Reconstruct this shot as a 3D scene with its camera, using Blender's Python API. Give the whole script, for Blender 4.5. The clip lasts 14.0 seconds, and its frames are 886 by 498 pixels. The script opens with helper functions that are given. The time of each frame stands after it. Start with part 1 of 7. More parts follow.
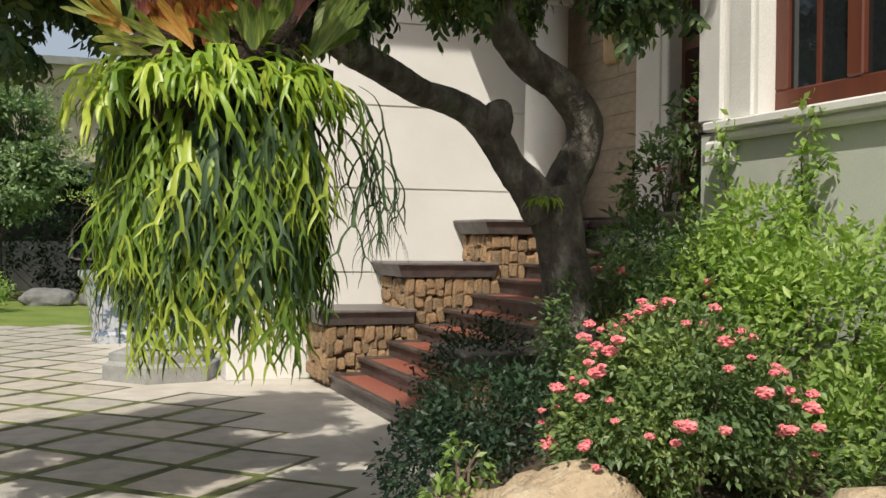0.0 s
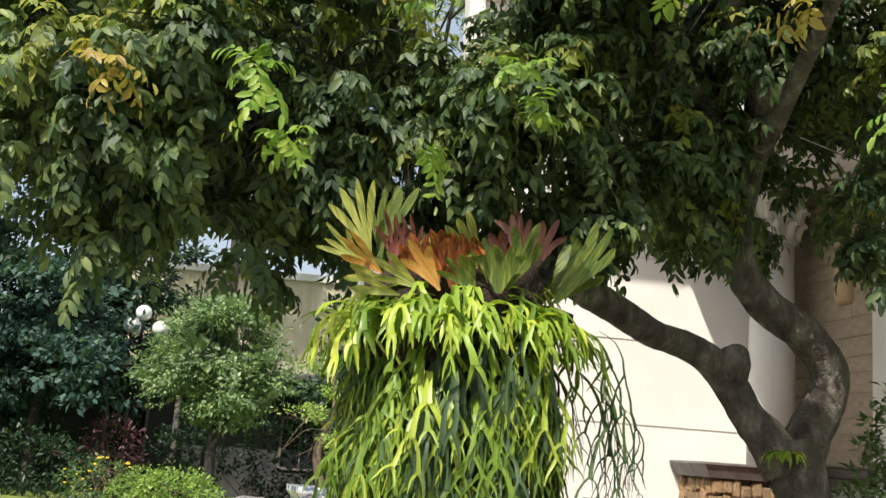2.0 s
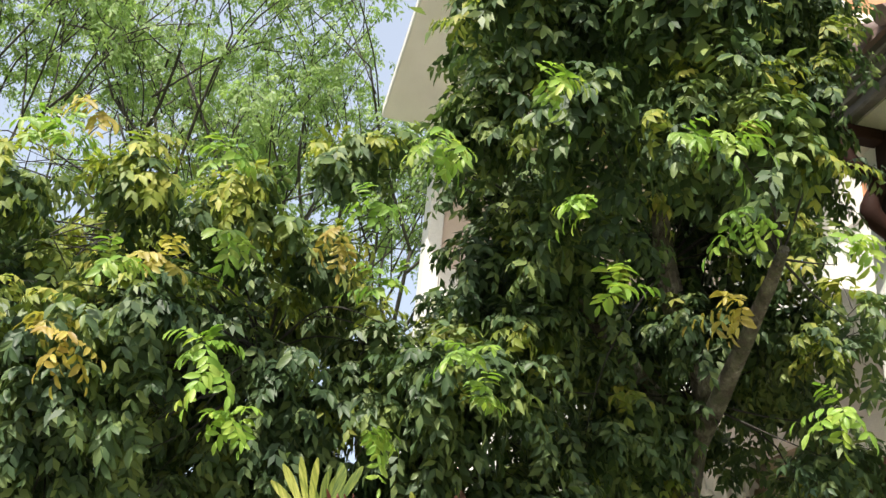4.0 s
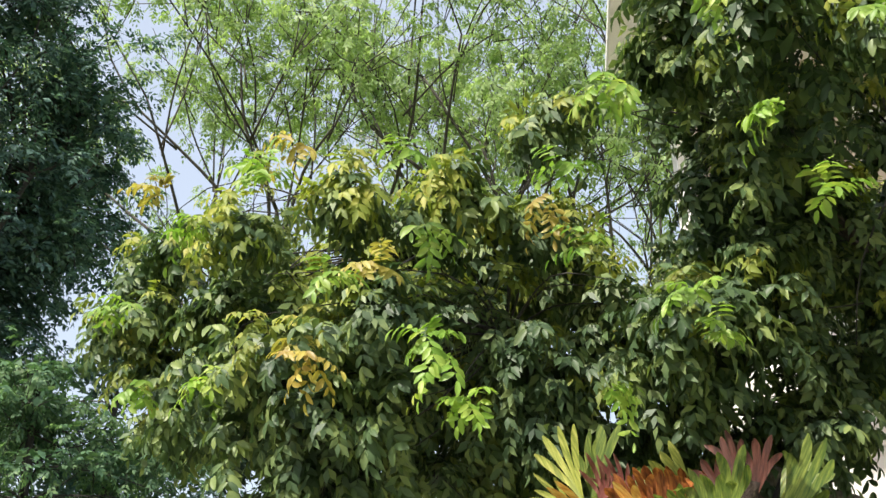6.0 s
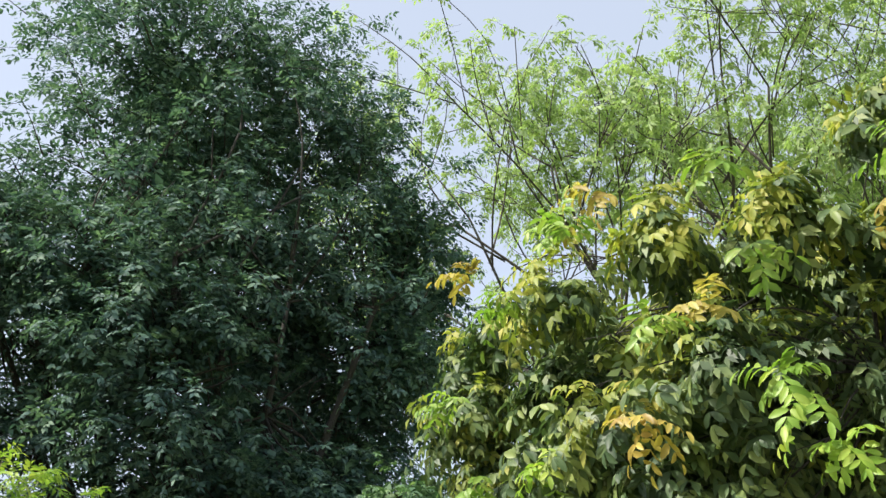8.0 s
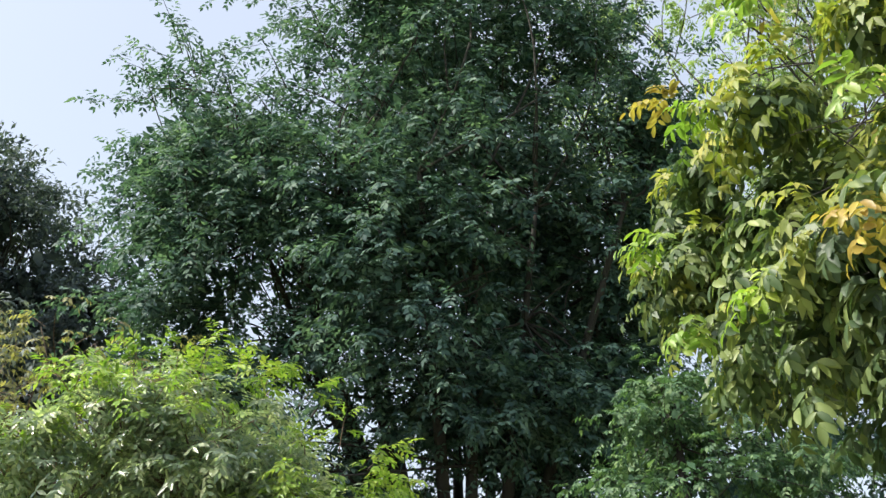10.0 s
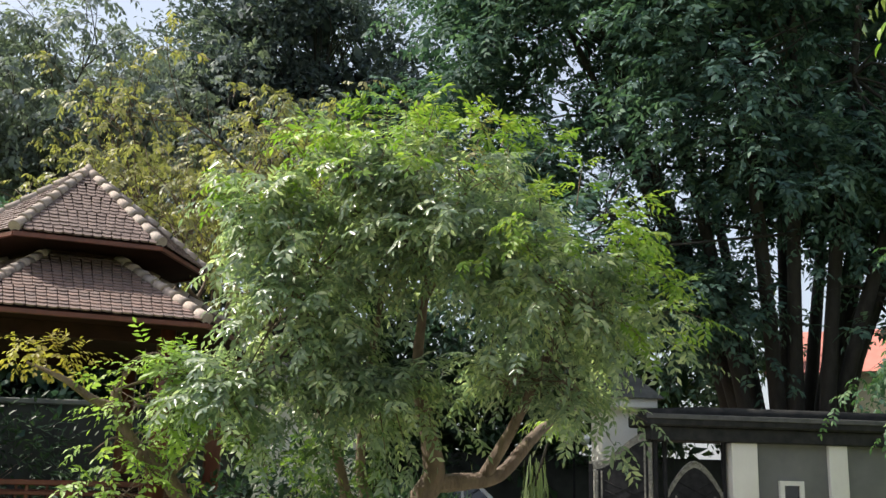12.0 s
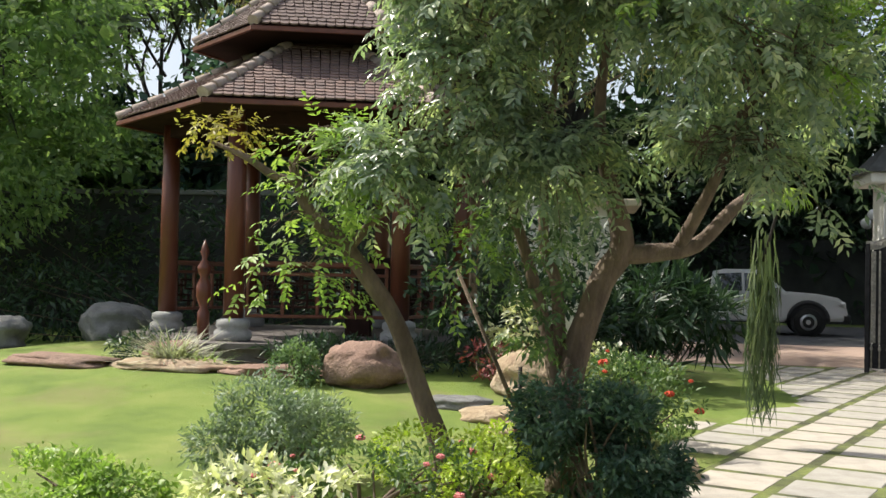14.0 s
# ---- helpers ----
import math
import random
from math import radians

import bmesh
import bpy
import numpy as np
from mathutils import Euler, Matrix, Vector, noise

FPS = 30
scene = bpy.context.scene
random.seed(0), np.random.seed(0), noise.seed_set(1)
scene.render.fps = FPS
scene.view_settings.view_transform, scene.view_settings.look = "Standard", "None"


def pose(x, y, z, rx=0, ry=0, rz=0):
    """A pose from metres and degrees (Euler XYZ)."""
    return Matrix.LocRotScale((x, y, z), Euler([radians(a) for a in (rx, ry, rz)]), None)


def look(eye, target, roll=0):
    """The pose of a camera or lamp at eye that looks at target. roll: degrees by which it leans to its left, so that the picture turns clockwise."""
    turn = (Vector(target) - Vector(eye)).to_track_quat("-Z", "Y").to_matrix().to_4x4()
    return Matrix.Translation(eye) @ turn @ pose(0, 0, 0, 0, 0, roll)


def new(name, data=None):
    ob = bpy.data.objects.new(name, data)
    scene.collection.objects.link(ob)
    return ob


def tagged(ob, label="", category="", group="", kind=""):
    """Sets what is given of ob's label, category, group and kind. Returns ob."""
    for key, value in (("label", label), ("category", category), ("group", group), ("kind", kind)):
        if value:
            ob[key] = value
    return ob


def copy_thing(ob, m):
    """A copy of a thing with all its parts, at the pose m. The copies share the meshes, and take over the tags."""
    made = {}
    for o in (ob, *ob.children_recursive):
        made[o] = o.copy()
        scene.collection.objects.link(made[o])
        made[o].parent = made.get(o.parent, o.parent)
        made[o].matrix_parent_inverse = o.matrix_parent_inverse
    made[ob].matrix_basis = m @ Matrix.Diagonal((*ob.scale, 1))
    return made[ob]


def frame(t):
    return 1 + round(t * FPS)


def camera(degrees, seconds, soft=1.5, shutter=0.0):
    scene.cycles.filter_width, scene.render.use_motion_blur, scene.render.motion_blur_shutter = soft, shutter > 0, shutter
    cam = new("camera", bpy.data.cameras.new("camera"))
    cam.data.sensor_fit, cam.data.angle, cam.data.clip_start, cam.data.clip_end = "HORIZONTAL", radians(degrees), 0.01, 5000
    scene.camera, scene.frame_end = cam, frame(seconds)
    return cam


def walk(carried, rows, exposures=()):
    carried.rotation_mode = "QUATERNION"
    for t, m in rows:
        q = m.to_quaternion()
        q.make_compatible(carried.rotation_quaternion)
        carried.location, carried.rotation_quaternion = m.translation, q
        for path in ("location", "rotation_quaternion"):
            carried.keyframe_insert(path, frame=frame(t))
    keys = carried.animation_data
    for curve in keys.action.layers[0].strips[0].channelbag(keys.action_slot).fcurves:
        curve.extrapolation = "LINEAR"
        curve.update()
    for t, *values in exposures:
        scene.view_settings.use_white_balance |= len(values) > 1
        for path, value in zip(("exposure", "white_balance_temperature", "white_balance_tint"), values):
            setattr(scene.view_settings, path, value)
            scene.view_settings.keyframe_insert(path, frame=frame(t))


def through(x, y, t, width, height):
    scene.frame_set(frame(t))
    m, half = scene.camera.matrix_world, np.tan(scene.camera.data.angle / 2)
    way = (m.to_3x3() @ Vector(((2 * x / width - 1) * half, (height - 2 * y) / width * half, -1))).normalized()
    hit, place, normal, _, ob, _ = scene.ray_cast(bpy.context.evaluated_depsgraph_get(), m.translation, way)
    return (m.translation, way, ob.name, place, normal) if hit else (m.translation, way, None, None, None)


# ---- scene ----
cam = camera(45.7, 14.0)
# seconds, x, y, z, yaw, pitch, lean
PATH = [
    (0.0, -0.000, -0.000, 1.484, 0.00, -0.51, 0.60),
    (0.5, -0.096, 0.011, 1.498, 3.10, 0.62, 0.70),
    (1.0, -0.139, 0.027, 1.524, 4.80, 2.31, 0.33),
    (1.5, -0.157, 0.052, 1.555, 8.12, 5.94, 1.97),
    (2.0, -0.179, 0.074, 1.592, 11.31, 10.96, 4.26),
    (2.5, -0.182, 0.047, 1.631, 11.46, 16.72, 5.84),
    (3.0, -0.207, 0.023, 1.658, 9.64, 21.59, 6.27),
    (3.2, -0.211, 0.013, 1.683, 8.79, 23.60, 5.98),
    (5.3, 0.039, -0.048, 1.707, 17.12, 25.23, 0.81),
    (5.5, 0.060, -0.028, 1.696, 19.70, 24.46, 0.18),
    (6.0, 0.170, 0.094, 1.680, 26.68, 22.76, -1.22),
    (6.5, 0.145, 0.216, 1.684, 30.79, 22.15, -2.93),
    (7.0, 0.024, 0.315, 1.708, 35.99, 24.08, -3.87),
    (7.5, -0.032, 0.416, 1.719, 41.18, 27.27, -3.41),
    (7.7, -0.027, 0.465, 1.720, 43.67, 28.33, -3.04),
    (9.8, -0.308, 1.095, 1.614, 60.22, 25.71, -2.03),
    (10.0, -0.316, 1.161, 1.608, 62.64, 24.68, -1.55),
    (10.5, -0.388, 1.333, 1.604, 67.19, 22.20, -1.26),
    (11.0, -0.554, 1.535, 1.639, 71.03, 20.36, -1.92),
    (11.5, -0.613, 1.764, 1.611, 77.30, 17.27, -0.65),
    (12.0, -0.682, 2.025, 1.571, 81.83, 12.96, 1.39),
    (12.5, -0.837, 2.212, 1.533, 84.31, 8.77, 0.97),
    (13.0, -0.976, 2.433, 1.476, 87.92, 4.00, 1.01),
    (13.5, -1.046, 2.712, 1.475, 93.39, 2.31, 1.42),
    (14.0, -1.191, 2.894, 1.458, 97.91, 1.41, 1.23),
]
# seconds and stops: the camera opens up as it looks into the trees
EXPOSURES = [(0.0, -0.2), (1.5, 0.0), (2.3, 0.55), (3.2, 0.78), (7.7, 0.8), (10.5, 0.8), (11.5, 0.7), (12.5, 0.5), (14.0, 0.45)]
walk(cam, [(t, pose(x, y, z, 90 + p, 0, w) @ pose(0, 0, 0, 0, 0, r)) for t, x, y, z, w, p, r in PATH], EXPOSURES)

# ---- sky and sun ----
SUN_AZ, SUN_EL = radians(193), radians(50)   # where the sun stands: clockwise from +y, and its height
world = bpy.data.worlds.new("sky")
scene.world = world
world.use_nodes = True
wn = world.node_tree
wn.nodes.clear()
sky = wn.nodes.new("ShaderNodeTexSky")
sky.sky_type, sky.sun_disc = "NISHITA", False
sky.sun_elevation, sky.sun_rotation = SUN_EL, SUN_AZ
sky.dust_density, sky.air_density, sky.ozone_density = 4.0, 1.0, 0.8
bg = wn.nodes.new("ShaderNodeBackground")
bg.inputs[1].default_value = 0.085
wo = wn.nodes.new("ShaderNodeOutputWorld")
haze = wn.nodes.new("ShaderNodeMix")
haze.data_type, haze.blend_type = "RGBA", "ADD"
haze.inputs[0].default_value = 1.0
haze.inputs[7].default_value = (3.25, 3.42, 3.68, 1)   # thin bright tropical haze over the whole sky
wn.links.new(sky.outputs[0], haze.inputs[6])
wn.links.new(haze.outputs[2], bg.inputs[0])
wn.links.new(bg.outputs[0], wo.inputs[0])
sun = new("sun", bpy.data.lights.new("sun", "SUN"))
sun.data.energy, sun.data.angle, sun.data.color = 5.0, radians(0.6), (1.0, 0.94, 0.83)
to_sun = Vector((math.sin(SUN_AZ) * math.cos(SUN_EL), math.cos(SUN_AZ) * math.cos(SUN_EL), math.sin(SUN_EL)))
sun.matrix_world = look(to_sun * 50, (0, 0, 0))

# ---- materials ----


def nodes(name):
    m = bpy.data.materials.new(name)
    m.use_nodes = True
    t = m.node_tree
    return m, t, t.nodes["Principled BSDF"], t.nodes["Material Output"]


def ramp(t, fac, stops):
    r = t.nodes.new("ShaderNodeValToRGB")
    e = r.color_ramp.elements
    while len(e) < len(stops):
        e.new(0.5)
    for k, (p, c) in zip(e, stops):
        k.position, k.color = p, (*c, 1)
    t.links.new(fac, r.inputs[0])
    return r.outputs[0]


def noisy(t, scale, detail=4.0, rough=0.6, stretch=(1, 1, 1)):
    co = t.nodes.new("ShaderNodeTexCoord")
    mp = t.nodes.new("ShaderNodeMapping")
    mp.inputs["Scale"].default_value = stretch
    n = t.nodes.new("ShaderNodeTexNoise")
    n.inputs["Scale"].default_value, n.inputs["Detail"].default_value, n.inputs["Roughness"].default_value = scale, detail, rough
    t.links.new(co.outputs["Object"], mp.inputs[0])
    t.links.new(mp.outputs[0], n.inputs["Vector"])
    return n.outputs[0]


def mixed(t, kind, fac, a, b):
    m = t.nodes.new("ShaderNodeMix")
    m.data_type, m.blend_type = "RGBA", kind
    if isinstance(fac, float):
        m.inputs[0].default_value = fac
    else:
        t.links.new(fac, m.inputs[0])
    for k, v in ((6, a), (7, b)):
        if isinstance(v, tuple):
            m.inputs[k].default_value = (*v, 1)
        else:
            t.links.new(v, m.inputs[k])
    return m.outputs[2]


def bump(t, bsdf, height, strength, dist):
    b = t.nodes.new("ShaderNodeBump")
    b.inputs["Strength"].default_value, b.inputs["Distance"].default_value = strength, dist
    t.links.new(height, b.inputs["Height"])
    t.links.new(b.outputs[0], bsdf.inputs["Normal"])


def surface(name, stops, scale=6.0, fine=40.0, rough=0.8, relief=0.5, depth=0.01, metal=0.0, vary=0.0, stretch=(1, 1, 1), dirt=None, spec=0.5):
    """Coarse colour noise through stops, fine grain on top, relief from both; vary: change from piece to piece."""
    m, t, b, o = nodes(name)
    n1, n2 = noisy(t, scale, 5, 0.6, stretch), noisy(t, fine, 3, 0.6, stretch)
    col = ramp(t, n1, stops)
    grain = ramp(t, n2, [(0.3, (0.72, 0.72, 0.72)), (0.7, (1, 1, 1))])
    col = mixed(t, "MULTIPLY", 0.6, col, grain)
    if dirt:
        blot = noisy(t, dirt[1], 6, 0.7)
        mask = ramp(t, blot, [(0.5, (0, 0, 0)), (0.68, (1, 1, 1))])
        col = mixed(t, "MIX", mask, col, dirt[0])
    if vary:
        inf = t.nodes.new("ShaderNodeObjectInfo")
        tone = ramp(t, inf.outputs["Random"], [(0, (1 - vary,) * 3), (1, (1 + vary * 0.4, 1, 1 - vary * 0.3))])
        col = mixed(t, "MULTIPLY", 1.0, col, tone)
    t.links.new(col, b.inputs["Base Color"])
    b.inputs["Roughness"].default_value, b.inputs["Metallic"].default_value = rough, metal
    b.inputs["Specular IOR Level"].default_value = spec
    if relief:
        bump(t, b, n2 if fine < 120 else n1, relief, depth)
    return m


def foliage(name, dark, mid, light, through=0.35, gloss=0.45, accent=None, whole=False, spec=0.4, grain=3.0):
    """Leaf colours change from leaf to leaf and, more slowly, over the crown; thin leaves let light through."""
    m, t, b, o = nodes(name)
    g = t.nodes.new("ShaderNodeNewGeometry")
    dark, mid, light = [(c[0], c[1], c[2] * 1.75) for c in (dark, mid, light)]
    stops = [(0.0, dark), (0.5, mid), (0.93, light)]
    if accent:
        stops += [(0.965, light), (0.97, accent)]
    if whole:
        inf = t.nodes.new("ShaderNodeObjectInfo")
        mean = t.nodes.new("ShaderNodeMath")
        mean.operation = "MULTIPLY_ADD"
        mean.inputs[1].default_value = 0.6
        t.links.new(inf.outputs["Random"], mean.inputs[0])
        half = t.nodes.new("ShaderNodeMath")
        half.operation = "MULTIPLY"
        half.inputs[1].default_value = 0.5
        t.links.new(noisy(t, 9, 3), half.inputs[0])
        t.links.new(half.outputs[0], mean.inputs[2])
        col = ramp(t, mean.outputs[0], stops)
    else:
        blend = t.nodes.new("ShaderNodeMath")
        blend.operation = "MULTIPLY_ADD"
        blend.inputs[1].default_value = 0.5
        t.links.new(g.outputs["Random Per Island"], blend.inputs[0])
        bough = t.nodes.new("ShaderNodeMapRange")
        bough.inputs[1].default_value, bough.inputs[2].default_value, bough.inputs[4].default_value = 0.3, 0.7, 0.5
        t.links.new(noisy(t, grain, 2), bough.inputs[0])
        t.links.new(bough.outputs[0], blend.inputs[2])
        col = ramp(t, blend.outputs[0], stops)
    patch = ramp(t, noisy(t, 1.7, 2), [(0.35, (0.7, 0.72, 0.75)), (0.7, (1.15, 1.1, 0.9))])
    col = mixed(t, "MULTIPLY", 0.8, col, patch)
    t.links.new(col, b.inputs["Base Color"])
    b.inputs["Roughness"].default_value = gloss
    b.inputs["Specular IOR Level"].default_value = spec
    tr = t.nodes.new("ShaderNodeBsdfTranslucent")
    warm = mixed(t, "MULTIPLY", 1.0, col, (1.3, 1.45, 0.75))
    t.links.new(warm, tr.inputs[0])
    mx = t.nodes.new("ShaderNodeMixShader")
    mx.inputs[0].default_value = through
    t.links.new(b.outputs[0], mx.inputs[1])
    t.links.new(tr.outputs[0], mx.inputs[2])
    t.links.new(mx.outputs[0], o.inputs[0])
    return m


LEAF_MAIN = foliage("leaf_main", (0.028, 0.054, 0.02), (0.085, 0.138, 0.036), (0.28, 0.34, 0.07), 0.3, 0.46, spec=0.28)
LEAF_YOUNG = foliage("leaf_young", (0.12, 0.24, 0.025), (0.21, 0.34, 0.035), (0.36, 0.43, 0.06), 0.38)
# lighter olive that paints sunlight onto the crown's sun-facing leaves
LEAF_OLIVE_SUN = foliage("leaf_olive_sun", (0.1, 0.15, 0.022), (0.23, 0.28, 0.036), (0.44, 0.41, 0.065), 0.42, 0.5, spec=0.3)
LEAF_BRONZE = foliage("leaf_bronze", (0.26, 0.18, 0.03), (0.4, 0.34, 0.05), (0.5, 0.46, 0.08), 0.4)
# some of the haze is put into this lighter, bluer green
LEAF_TALL = foliage("leaf_tall", (0.028, 0.064, 0.04), (0.07, 0.134, 0.07), (0.18, 0.28, 0.13), 0.32, 0.6, spec=0.22, grain=0.9)
LEAF_AIRY = foliage("leaf_airy", (0.15, 0.23, 0.06), (0.25, 0.35, 0.09), (0.38, 0.46, 0.14), 0.5, grain=0.7)
LEAF_LAYER = foliage("leaf_layer", (0.03, 0.075, 0.03), (0.085, 0.165, 0.05), (0.2, 0.3, 0.085), 0.32, 0.55, spec=0.25, grain=1.5)
LEAF_YELLOWING = foliage("leaf_yellowing", (0.15, 0.16, 0.045), (0.26, 0.26, 0.07), (0.42, 0.38, 0.1), 0.4, grain=1.2)
# pale grey-green, with distance haze put into the leaf colour
LEAF_FAR_HAZE = foliage("leaf_far_haze", (0.13, 0.165, 0.105), (0.2, 0.24, 0.145), (0.31, 0.35, 0.2), 0.3, 0.6, spec=0.2, grain=0.8)
LEAF_MID = foliage("leaf_mid", (0.055, 0.1, 0.03), (0.1, 0.17, 0.04), (0.23, 0.31, 0.07), 0.35, accent=(0.38, 0.34, 0.06))
LEAF_SUNNY = foliage("leaf_sunny", (0.095, 0.15, 0.078), (0.25, 0.325, 0.14), (0.6, 0.64, 0.27), 0.46, 0.28, spec=0.55)
# lighter green, with the sun shining through from behind put into the colour
LEAF_BACKLIT = foliage("leaf_backlit", (0.12, 0.2, 0.055), (0.2, 0.3, 0.08), (0.36, 0.45, 0.13), 0.55, 0.5)
LEAF_IXORA = foliage("leaf_ixora", (0.06, 0.11, 0.025), (0.14, 0.215, 0.045), (0.32, 0.4, 0.08), 0.28, 0.42)
LEAF_GREY = foliage("leaf_grey", (0.14, 0.2, 0.08), (0.25, 0.33, 0.13), (0.4, 0.47, 0.22), 0.3)
LEAF_ROUND = foliage("leaf_round", (0.09, 0.16, 0.05), (0.2, 0.3, 0.085), (0.36, 0.46, 0.14), 0.32)
LEAF_DUSK = foliage("leaf_dusk", (0.06, 0.085, 0.062), (0.1, 0.135, 0.09), (0.18, 0.22, 0.14), 0.25, 0.6, spec=0.2, grain=0.8)
LEAF_BRIGHT = foliage("leaf_bright", (0.16, 0.27, 0.045), (0.27, 0.4, 0.06), (0.42, 0.53, 0.1), 0.4)
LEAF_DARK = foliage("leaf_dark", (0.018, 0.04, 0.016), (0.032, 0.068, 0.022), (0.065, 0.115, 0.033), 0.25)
LEAF_BUSH = foliage("leaf_bush", (0.038, 0.082, 0.04), (0.08, 0.152, 0.064), (0.18, 0.27, 0.1), 0.3, 0.32)
LEAF_LIME = foliage("leaf_lime", (0.55, 0.6, 0.16), (0.76, 0.76, 0.3), (0.88, 0.86, 0.48), 0.3)
LEAF_LAWN = foliage("leaf_lawn", (0.13, 0.19, 0.022), (0.19, 0.26, 0.03), (0.27, 0.32, 0.045), 0.3, 0.7, spec=0.15)
LEAF_RED = foliage("leaf_red", (0.1, 0.03, 0.022), (0.2, 0.045, 0.03), (0.34, 0.1, 0.05), 0.3)
LEAF_PLUM = foliage("leaf_plum", (0.05, 0.025, 0.025), (0.1, 0.04, 0.035), (0.16, 0.07, 0.05), 0.3)
LEAF_STAG = foliage("leaf_stag", (0.06, 0.13, 0.018), (0.23, 0.35, 0.03), (0.52, 0.58, 0.055), 0.28, 0.38, whole=True)
# dark green of the trailing strands; paints shade on the inner fronds
LEAF_STAG_DARK = foliage("leaf_stag_dark", (0.03, 0.06, 0.018), (0.06, 0.11, 0.025), (0.12, 0.18, 0.04), 0.2, 0.5)
LEAF_TRAIL = foliage("leaf_trail", (0.05, 0.085, 0.028), (0.1, 0.145, 0.042), (0.2, 0.24, 0.075), 0.3, 0.5)
LEAF_CHART = foliage("leaf_chartreuse", (0.26, 0.38, 0.03), (0.42, 0.54, 0.05), (0.6, 0.66, 0.09), 0.4)
STRAW = foliage("straw_blade", (0.25, 0.27, 0.1), (0.4, 0.42, 0.2), (0.6, 0.58, 0.36), 0.35, 0.6)

PETAL_PINK = surface("petal_pink", [(0.3, (0.55, 0.1, 0.11)), (0.5, (0.78, 0.22, 0.24)), (0.75, (0.88, 0.42, 0.42))], 38, 160, 0.7, 0.0)
PETAL_RED = surface("petal_red", [(0.3, (0.45, 0.03, 0.02)), (0.7, (0.72, 0.1, 0.04))], 38, 160, 0.7, 0.0)
PETAL_YELLOW = surface("petal_yellow", [(0.3, (0.7, 0.45, 0.03)), (0.7, (0.85, 0.65, 0.1))], 30, 160, 0.7, 0.0)

BARK = surface("bark", [(0.34, (0.05, 0.04, 0.034)), (0.5, (0.12, 0.1, 0.085)), (0.6, (0.2, 0.18, 0.155)), (0.72, (0.34, 0.32, 0.29))], 9, 46, 0.9, 1.0, 0.04, stretch=(1, 1, 0.55), dirt=((0.1, 0.105, 0.07), 5.0))
BARK_TAN = surface("bark_tan", [(0.3, (0.09, 0.062, 0.046)), (0.7, (0.23, 0.17, 0.125))], 6, 45, 0.85, 0.8, 0.02, stretch=(1, 1, 0.4))
BARK_DARK = surface("bark_dark", [(0.3, (0.02, 0.018, 0.017)), (0.7, (0.05, 0.045, 0.04))], 4, 30, 0.9, 0.8, 0.03, stretch=(1, 1, 0.4))
BARK_GREY = surface("bark_grey", [(0.3, (0.035, 0.03, 0.026)), (0.7, (0.085, 0.075, 0.065))], 4, 30, 0.9, 0.6, 0.02, stretch=(1, 1, 0.4))
PEAT = surface("root_fibre", [(0.3, (0.02, 0.013, 0.009)), (0.6, (0.05, 0.032, 0.022)), (0.8, (0.11, 0.07, 0.045))], 14, 60, 0.95, 1.0, 0.03)
GRASS = surface("grass_ground", [(0.3, (0.12, 0.185, 0.03)), (0.5, (0.175, 0.25, 0.042)), (0.72, (0.25, 0.3, 0.07))], 1.2, 90, 0.95, 0.8, 0.02, dirt=((0.2, 0.2, 0.07), 0.5))
SLAB = surface("slab", [(0.3, (0.37, 0.35, 0.31)), (0.7, (0.53, 0.505, 0.46))], 5, 60, 0.85, 0.35, 0.006, vary=0.16, dirt=((0.45, 0.43, 0.37), 2.3))
JOINT = surface("mossy_joint", [(0.35, (0.06, 0.062, 0.035)), (0.5, (0.11, 0.125, 0.045)), (0.65, (0.19, 0.225, 0.06))], 2.5, 60, 0.95, 0.8, 0.01)
CANOPY = surface("dark_slate", [(0.3, (0.022, 0.023, 0.025)), (0.7, (0.05, 0.05, 0.05))], 5, 60, 0.9, 0.3, 0.004, spec=0.1)
CREAM = surface("cream_terrazzo", [(0.3, (0.5, 0.46, 0.4)), (0.7, (0.62, 0.58, 0.52))], 3, 120, 0.75, 0.2, 0.004, dirt=((0.45, 0.41, 0.35), 1.3))
PINKPAVE = surface("pink_paving", [(0.3, (0.36, 0.25, 0.2)), (0.7, (0.47, 0.35, 0.28))], 4, 60, 0.85, 0.4, 0.006)
ASPHALT = surface("asphalt", [(0.3, (0.05, 0.05, 0.052)), (0.7, (0.085, 0.085, 0.088))], 3, 90, 0.9, 0.5, 0.006)
WHITE_WALL = surface("white_render", [(0.3, (0.74, 0.72, 0.68)), (0.7, (0.82, 0.8, 0.77))], 1.2, 110, 0.85, 0.15, 0.003, dirt=((0.68, 0.66, 0.61), 0.9))
# pinkish beige of the house panels above 6.5 m
PEACH_WALL = surface("upper_wall_peach", [(0.3, (0.58, 0.47, 0.4)), (0.7, (0.66, 0.55, 0.47))], 1.2, 110, 0.85, 0.15, 0.003, dirt=((0.52, 0.43, 0.37), 0.9))
GREY_WALL = surface("grey_green_render", [(0.3, (0.5, 0.52, 0.46)), (0.7, (0.58, 0.6, 0.53))], 1.5, 110, 0.85, 0.15, 0.003, dirt=((0.44, 0.46, 0.4), 1.1))
PALE_TRIM = surface("pale_trim", [(0.3, (0.7, 0.69, 0.66)), (0.7, (0.79, 0.78, 0.75))], 2, 90, 0.7, 0.1, 0.003)
BEIGE_STONE = surface("beige_stone", [(0.3, (0.32, 0.26, 0.195)), (0.7, (0.45, 0.38, 0.295))], 5, 40, 0.85, 0.4, 0.006, vary=0.07)
BEIGE_JOINT = surface("beige_joint", [(0.3, (0.34, 0.28, 0.22)), (0.7, (0.41, 0.35, 0.28))], 5, 40)
